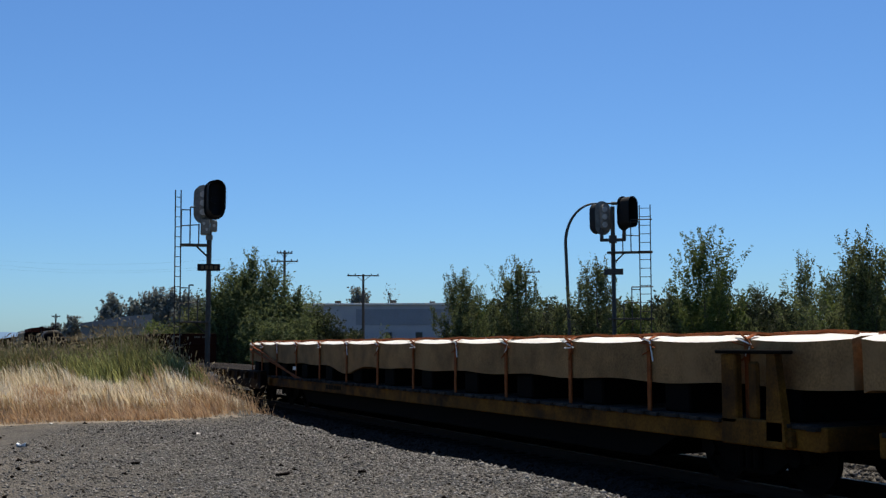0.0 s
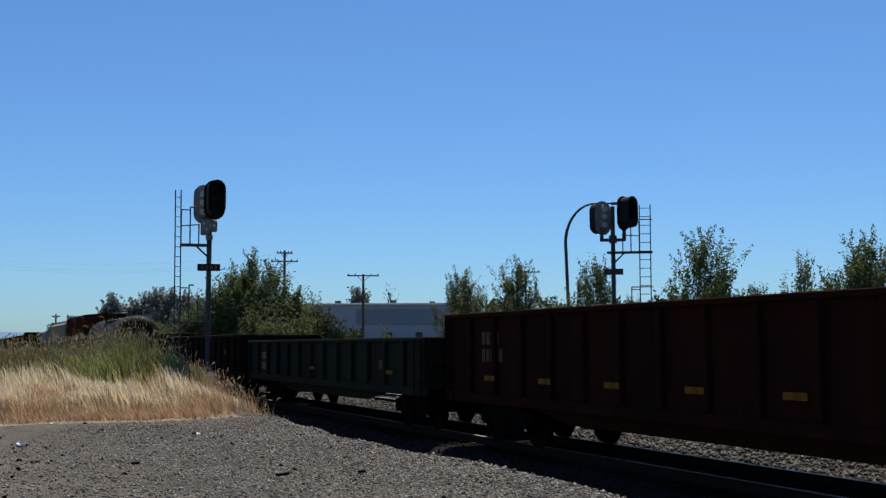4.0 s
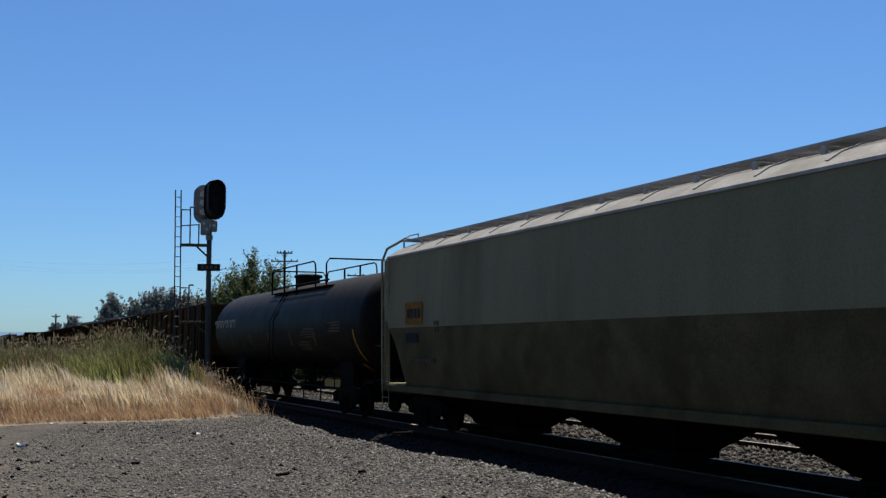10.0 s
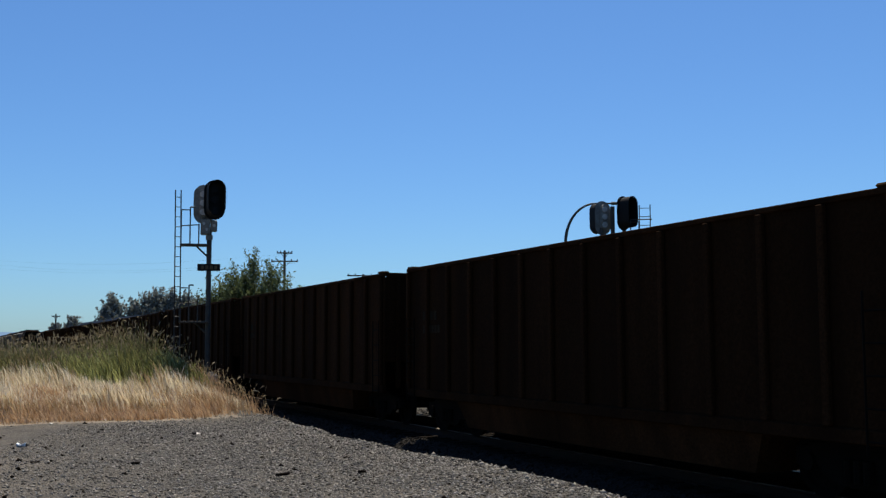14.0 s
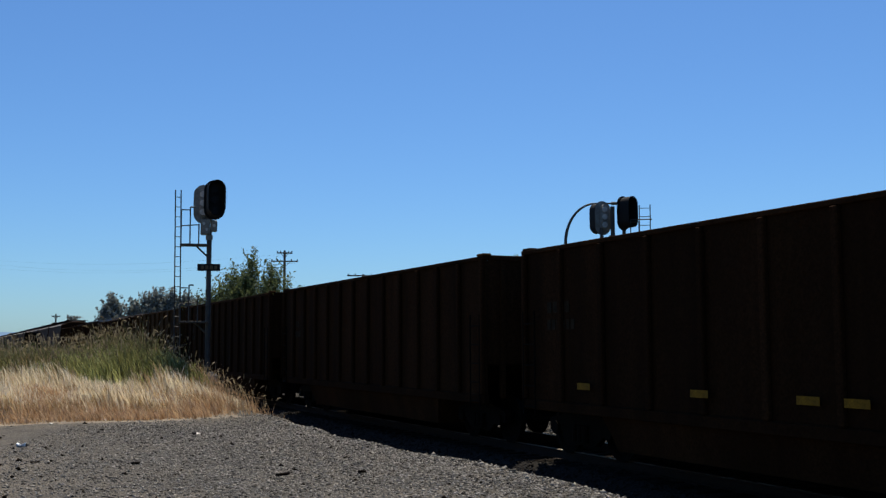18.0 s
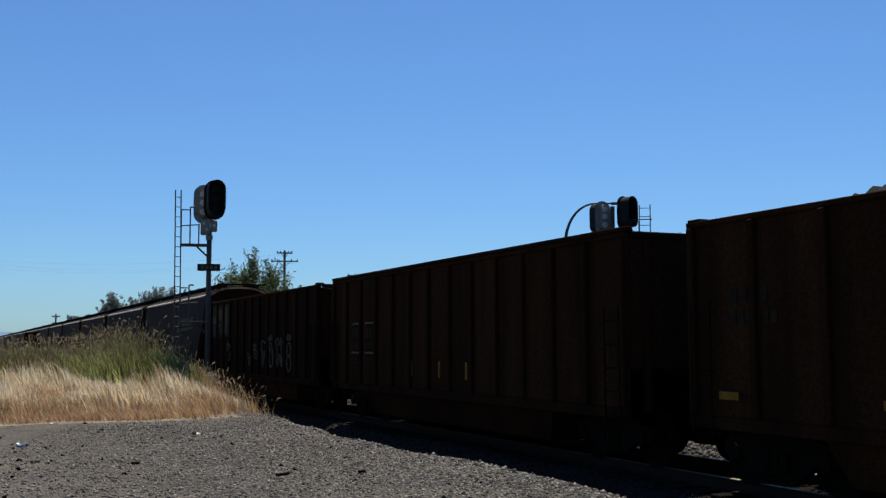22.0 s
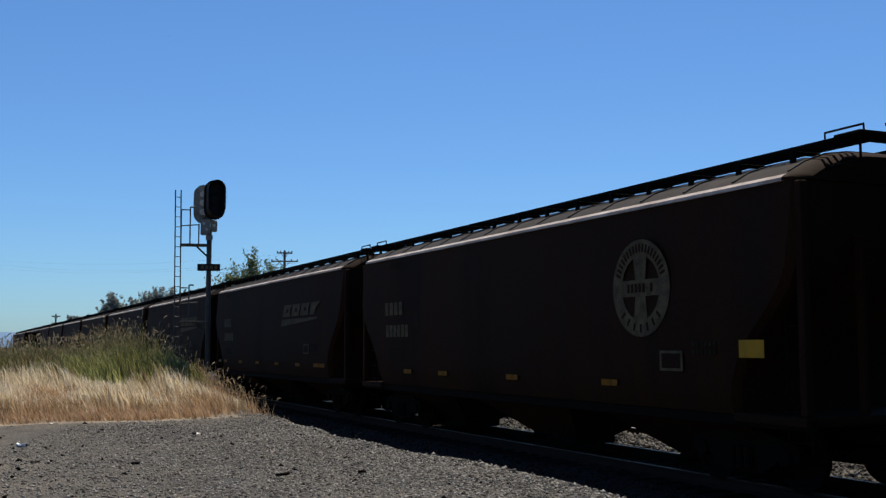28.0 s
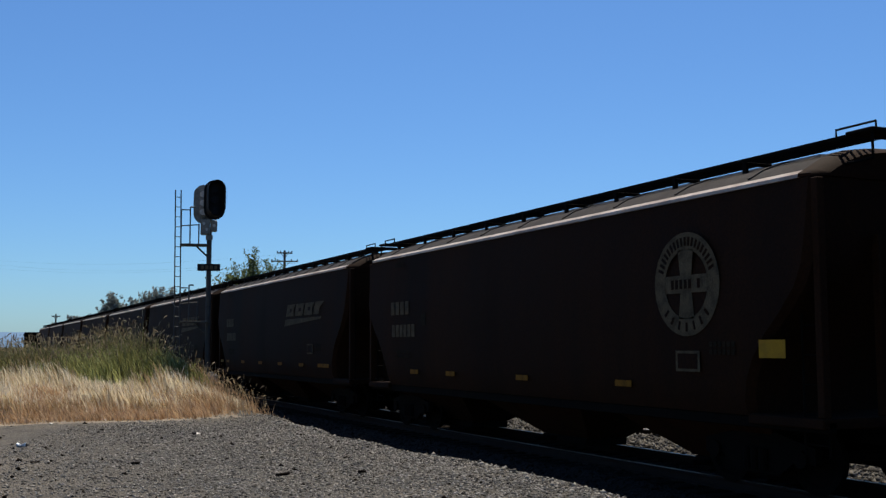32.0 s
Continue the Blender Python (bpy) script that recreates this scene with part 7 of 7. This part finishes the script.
for lab, paint, a, b, top, ribs, spots, mk, seed in [
        ("dark maroon open gondola with yellow stripes", MAROON, 57.95, 75.05, 2.64, 15, (), FADED, 1),
        ("dark maroon open gondola with white stencilled marks", MAROON, 74.9, 92.8, 2.64, 16, (-7.0, -5.45, -2.4, -0.35, 1.8, 4.0, 6.2), FADED, 2),
        ("dull green low open gondola with ribbed sides", GREEN, 92.8, 110.2, 2.17, 14, (-6, 0.3), WHITE, 3),
        ("dark open gondola with yellow reflectors", NEARBLACK, 110.2, 127.4, 2.40, 15, (7.3, 4.45, 1.68, -1.2, -4.0, -6.9), FADED, 4),
        ("oxide-red open gondola with white scrawls", MAROON, 127.4, 145.6, 2.62, 16, (-4.3, 2.5), FADED, 5)]:
    g = gondola(lab, paint, b - a, top, ribs, spots, mk, seed)
    if seed == 1:
        for yy, z0, z1 in ((6.75, 0.95, 1.83), (3.6, 1.05, 1.5), (0.75, 1.03, 1.48), (-2.15, 1.03, 1.49), (-6.4, 1.0, 1.86)):
            part("post_stripe", Shape().box(-1.615, -1.605, yy - 0.04, yy + 0.04, z0, z1), YELLOW, g, "yellow painted stripe")
        bars(g, -1.502, 6.18, 1.43, [(3, 0.18, 0.17)], mk)
        s = Shape()
        for i in range(10):
            if i != 4:
                s.box(0.40 + i * 0.085, 0.455 + i * 0.085, -7.994, -7.983, 2.41, 2.50)
        part("end_marking", s, WHITE, g, "white stencilled marks across the end wall")
    if seed == 4:
        for sx in (-1, 1):
            part("lower_side", Shape().box(sx * 1.49 - 0.03, sx * 1.49 + 0.03, -8.0, 8.0, 0.53, 0.796, 0.012), paint, g, "deep side below the sill")
            # thin pale strip added to paint sunlight along the top chord
            part("chord_cap", Shape().box(sx * 1.51 - 0.06, sx * 1.51 + 0.06, -8.0, 8.0, 2.402, 2.422, 0.006), FADED, g, "added pale strip painting the sun on the top edge")
    if seed == 5:
        for line in ([(0.68, 2.17), (1.53, 2.15), (1.32, 1.37), (1.21, 1.28), (0.55, 1.33)], [(0.96, 2.11), (0.87, 1.5)], [(-0.1, 2.22), (-0.5, 2.12), (-0.47, 1.88), (0.17, 1.72), (-0.81, 1.38), (-1.0, 1.3)],
                     [(-2.02, 2.16), (-1.11, 2.12), (-1.29, 1.28), (-2.32, 1.3), (-2.16, 1.86)], [(-1.35, 1.77), (-2.0, 1.78)], [(-1.6, 1.94), (-1.83, 1.56)], [(-1.77, 1.92), (-1.55, 1.55)], [(-3.06, 2.1), (-2.66, 1.73), (-3.26, 1.54)], [(-2.66, 1.73), (-3.08, 1.79)]):
            scribble(g, "spray_tag", -1.60, line, 0.030, CHALK, "broad pale sprayed stroke")
    put(g, a, b)
t1 = tank_car("black tank car with a railed manway deck", 19.4, 18.6, 1.46, 2.62, (-4.3, 0.75), ((0.75, 0.16, ()), (-0.49, -3.79, (-2.11,))), ((-0.3, -3.6, (-1.9,)),), False)
put(t1, 145.6, 165.0)
put(boxcar(), 165.0, 182.1)
grey = covered_hopper("long pale grey covered hopper with darker lower sides", GREYPAINT, PALEROOF, 20.9, 19.6, 1.58, 4.14, 4.68, "", GREYLOW, spacing=1.35, walk_half=9.7, group="", name="grey_hopper")
part("data_plate", Shape().plate([(8.08, 2.98), (7.06, 2.98), (7.06, 2.46), (8.08, 2.46)], -1.61), HOPYELLOW, grey, "orange-yellow rectangular panel")
bars(grey, -1.616, 7.95, 2.83, [(4, 0.155, 0.22)], BLACK)
bars(grey, -1.618, 8.05, 2.26, [(5, 0.115, 0.22)], BLACK)
bars(grey, -1.614, 7.95, 1.68, [(14, 0.085, 0.09)], FADED)
bars(grey, -1.616, 6.4, 2.52, [(2, 0.10, 0.10), (2, 0.10, 0.10)], FADED)
bars(grey, -1.612, -7.2, 2.3, [(3, 0.12, 0.12), (3, 0.12, 0.12)], BLACK)
for sx in (-1, 1):
    for sy in (-1, 1):
        part("end_handrail", Shape().tube([(sx * 1.54, sy * 9.75, 1.0), (sx * 1.54, sy * 9.78, 4.1), (sx * 1.42, sy * 9.75, 4.42), (sx * 0.95, sy * 9.6, 4.70)], 0.035, 8), GREYPAINT, grey, "pale bent corner handrail")
put(grey, 182.1, 203.0)
t2 = tank_car("long black tank car with white block lettering", 20.0, 19.0, 1.47, 2.62, (-4.8, 1.7), ((1.73, -3.41, (0.11, -1.35)),), ((1.5, -3.6, (-0.4, -2.0)),), True)
put(t2, 203.0, 223.0)

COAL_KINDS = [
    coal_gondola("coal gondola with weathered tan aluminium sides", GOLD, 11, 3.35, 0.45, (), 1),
    coal_gondola("dark coal gondola with plain sides", BROWNBLACK, 14, 3.2, 0.3, (), 2),
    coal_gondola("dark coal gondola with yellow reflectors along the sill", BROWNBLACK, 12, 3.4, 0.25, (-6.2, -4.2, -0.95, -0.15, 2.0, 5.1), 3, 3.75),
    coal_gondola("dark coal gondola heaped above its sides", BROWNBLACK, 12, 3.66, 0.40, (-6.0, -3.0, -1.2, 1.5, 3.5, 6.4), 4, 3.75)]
ORDER = [0, 1, 1, 1, 1, 2, 2, 1, 1, 0, 3, 1, 1]
used = set()
edge0 = 223.0
for k, kind in enumerate(ORDER):
    e1 = edge0 + (16.6 if k == 0 else 16.275)
    c = COAL_KINDS[kind] if kind not in used else copy_thing(COAL_KINDS[kind], Matrix())
    used.add(kind)
    back = {10: 0.65, 11: 0.65, 12: 0.4}[k] if k > 9 else 0.0
    put(c, edge0 + back, e1 + back)
    if k == 11:
        for sx in (-1, 1):
            part("top_rail", Shape().box(sx * 1.56 - 0.07, sx * 1.56 + 0.07, -7.42, 7.33, 3.794, 3.87, 0.012), BROWNBLACK, c, "raised steel rim")
        for ya, yb in ((5.82, 5.17), (4.79, 4.09)):
            for z in (2.56, 1.79):
                part("marking", Shape().plate([(ya, z + 0.025), (yb, z + 0.025), (yb, z - 0.025), (ya, z - 0.025)], -1.566, 0.003), CHALK, c, "pale stencilled line")
            bars(c, -1.566, ya - 0.05, 2.44, [(2, 0.2, 0.26)], DIMMARK)
            bars(c, -1.566, ya - 0.05, 2.08, [(3, 0.13, 0.2)], DIMMARK)
            bars(c, -1.566, ya - 0.08, 1.66, [(4, 0.09, 0.07), (4, 0.09, 0.07)], DIMMARK)
        for yy in (1.62, 0.03, -1.36):
            part("reflector", Shape().plate([(yy + 0.05, 1.62), (yy - 0.05, 1.62), (yy - 0.05, 1.26), (yy + 0.05, 1.26)], -1.566, 0.003), DIMYELLOW, c, "yellow reflective stripe")
    if k == 9:
        for yy, z0, z1 in ((6.3, 1.4, 2.06), (4.17, 1.31, 1.7)):
            part("post_stripe", Shape().plate([(yy + 0.06, z0), (yy - 0.06, z0), (yy - 0.06, z1), (yy + 0.06, z1)], -1.662), YELLOW, c, "yellow painted stripe")
    if k == 12:
        for line in ([(-2.58, 2.23), (-2.46, 2.11), (-2.65, 1.77), (-2.56, 1.44), (-2.67, 1.29), (-2.8, 1.44), (-2.84, 1.7), (-2.99, 1.65), (-3.06, 1.39), (-3.16, 1.3), (-3.19, 1.46), (-3.09, 1.84), (-3.14, 2.1), (-3.06, 2.24), (-2.93, 2.04), (-2.84, 1.97), (-2.74, 2.21), (-2.58, 2.23)],
                     [(-1.8, 2.08), (-1.59, 2.05), (-1.77, 1.76), (-1.67, 1.4), (-1.81, 1.25), (-2.05, 1.35), (-2.11, 1.56), (-1.97, 1.91), (-1.8, 2.08)], [(-1.66, 2.3), (-1.52, 2.23), (-1.6, 2.12), (-1.73, 2.21), (-1.66, 2.3)], [(-1.86, 2.33), (-1.79, 2.25), (-1.89, 2.15), (-1.99, 2.24), (-1.86, 2.33)],
                     [(-1.11, 2.05), (-0.83, 2.15), (-0.57, 2.12), (-0.64, 1.83), (-0.76, 1.75), (-0.71, 1.37), (-0.82, 1.26), (-0.94, 1.45), (-1.1, 1.79), (-0.84, 1.79), (-0.9, 1.56)],
                     [(0.13, 2.0), (0.35, 1.94), (0.32, 1.8), (0.09, 1.82), (-0.07, 1.74), (0.04, 1.52), (0.36, 1.57), (0.27, 1.74)], [(1.39, 1.68), (1.12, 1.73), (1.35, 1.51), (0.98, 1.56), (1.13, 1.3), (0.88, 1.31), (0.91, 1.64)], [(4.32, 2.04), (4.06, 1.97), (4.32, 1.79), (4.01, 1.69), (4.27, 1.41), (3.97, 1.44)]):
            scribble(c, "spray_tag", -1.66, [(y - 0.52, z) for y, z in line], 0.024, CHALK, "pale sprayed loop")
        for cy, cz, ry, rz in ((-4.50, 1.84, 0.20, 0.24), (-4.50, 1.42, 0.24, 0.26), (-4.38, 2.24, 0.08, 0.09), (-4.62, 2.24, 0.08, 0.09), (-0.22, 1.92, 0.13, 0.12), (3.95, 1.95, 0.15, 0.14)):
            scribble(c, "spray_tag", -1.66, [(cy + ry * math.cos(i * math.pi / 6) * (1 + 0.12 * math.sin(i * 2.3)), cz + rz * math.sin(i * math.pi / 6)) for i in range(13)], 0.024, CHALK, "pale sprayed loop")
        part("painted_panel", Shape().plate([(7.2, 3.62), (4.25, 3.62), (4.25, 2.35), (7.2, 2.35)], -1.564, 0.003), OLIVE, c, "olive painted panel")
        for ya, yb, z0, z1 in ((7.18, 6.55, 2.88, 3.18), (6.05, 5.45, 3.0, 3.45), (5.30, 4.50, 3.18, 3.53), (5.0, 4.45, 2.93, 3.17), (5.40, 4.50, 2.48, 2.92), (6.3, 5.6, 2.55, 2.85)):
            part("emblem_block", Shape().plate([(ya, z1), (yb, z1), (yb, z0), (ya, z0)], -1.570, 0.003), FADED, c, "cream emblem block")
    edge0 = e1

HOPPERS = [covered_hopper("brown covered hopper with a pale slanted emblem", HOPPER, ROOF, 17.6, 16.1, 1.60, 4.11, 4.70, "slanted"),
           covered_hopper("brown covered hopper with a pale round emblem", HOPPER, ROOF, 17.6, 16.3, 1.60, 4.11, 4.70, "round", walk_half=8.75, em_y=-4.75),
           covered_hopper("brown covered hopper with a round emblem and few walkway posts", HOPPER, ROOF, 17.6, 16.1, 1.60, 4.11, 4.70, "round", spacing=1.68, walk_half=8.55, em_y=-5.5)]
ORDER2 = [0, 0, 0, 0, 1, 0, 0, 0, 2, 0, 0, 1, 0, 0, 1, 0]
used = set()
for k, kind in enumerate(ORDER2):
    e1 = edge0 + (17.8 if k == 0 else 17.6)
    c = HOPPERS[kind] if kind not in used else copy_thing(HOPPERS[kind], Matrix())
    used.add(kind)
    if k == 7:
        scribble(c, "spray_tag", -1.63, [(6.2, 3.25), (5.7, 3.3), (5.5, 3.6), (5.3, 3.3), (4.9, 3.28), (4.6, 3.5), (4.5, 3.3), (4.0, 3.3), (3.7, 3.75), (3.6, 3.3), (3.0, 3.32), (2.2, 3.35)], 0.022, WHITE, "thin white sprayed line")
        scribble(c, "spray_tag", -1.63, [(5.0, 3.0), (4.8, 3.1), (4.6, 3.0), (4.4, 3.1), (4.2, 2.98), (3.9, 3.1), (3.6, 3.0), (3.3, 3.08)], 0.016, WHITE, "thin white sprayed line")
        for yy in (1.4, -4.4):
            scribble(c, "spray_tag", -1.63, [(yy + 0.6 - 0.05 * i + 0.09 * math.sin(i * 1.9), 1.68 + 0.19 * math.sin(i * 1.25 + yy) + 0.06 * math.sin(i * 2.9)) for i in range(25)], 0.020, WHITE, "white sprayed scrawl")
    shift = 0.27 if k == 0 else 0.0
    put(c, edge0 + shift, e1 + shift)
    edge0 = e1


def dragonfly():
    ob = thing("dragonfly", "small dragonfly with clear shining wings in flight", "insect")
    part("body", Shape().tube([(0, -0.035, 0), (0, -0.02, 0.004), (0, 0.0, 0.004), (0, 0.02, 0.002), (0, 0.05, 0)], 0.005, 8), DARKSTEEL, ob)
    part("head", Shape().tube([(0, -0.046, 0), (0, -0.040, 0.001), (0, -0.034, 0)], 0.006, 8), DARKSTEEL, ob)
    for sx in (-1, 1):
        for y0, sw in ((-0.018, -0.012), (-0.004, 0.012)):
            w = Shape().add([(0, y0, 0.006), (sx * 0.03, y0 + sw - 0.006, 0.010), (sx * 0.055, y0 + sw * 1.4 - 0.004, 0.014), (sx * 0.056, y0 + sw * 1.4 + 0.006, 0.014), (sx * 0.03, y0 + sw + 0.009, 0.0102)], [(0, 1, 2, 3, 4)])
            part("wing", w, WING, ob, "clear shining wing")
    return ob


fly = dragonfly()
build_stones()
build_grass()


def motions():
    """The train rolls by at one speed; crowns sway a little; a dragonfly darts past once."""
    for car, mid in TRAIN:
        walk(car, [(t, pose(TRACK_X, mid - SPEED * t, 0)) for t in (0.0, 8.0, 16.0, 24.0, 32.0)])
    for crown, seed in SWAYING:
        a = 0.55 if crown.parent.name.startswith("willow") else 1.0
        walk(crown, [(k * 1.6, pose(0, 0, 0, a * (0.8 * math.sin(k * 1.9 + seed) + 0.5 * math.sin(k * 0.7 + seed * 2)), a * (0.9 * math.sin(k * 2.3 + seed * 1.7) + 0.7 * math.sin(k * 0.9 + seed)), 0)) for k in range(21)])
    walk(fly, [(0.0, pose(-6.0, -3.0, 3.0, 20, 25, 150)), (22.0, pose(-5.0, -2.0, 3.2, 20, 25, 150)), (22.7, pose(-1.2, 1.5, 3.0, 20, 25, 150)),
               (22.9, pose(0.158, 2.89, 2.764, 20, 25, 150)), (23.0, pose(0.578, 3.755, 2.836, 20, 25, 160)), (23.1, pose(0.706, 4.646, 2.897, 15, 20, 170)),
               (23.2, pose(0.577, 6.27, 3.236, 10, 20, 180)), (23.4, pose(0.66, 9.47, 3.796, 5, 15, 170)), (23.6, pose(0.90, 11.0, 3.69, 5, 10, 160)),
               (24.0, pose(1.60, 15.9, 3.75, 5, 10, 150)), (26.0, pose(5.0, 40.0, 12.0, 0, 0, 150)), (32.0, pose(30.0, 120.0, 30.0, 0, 0, 150))])


motions()
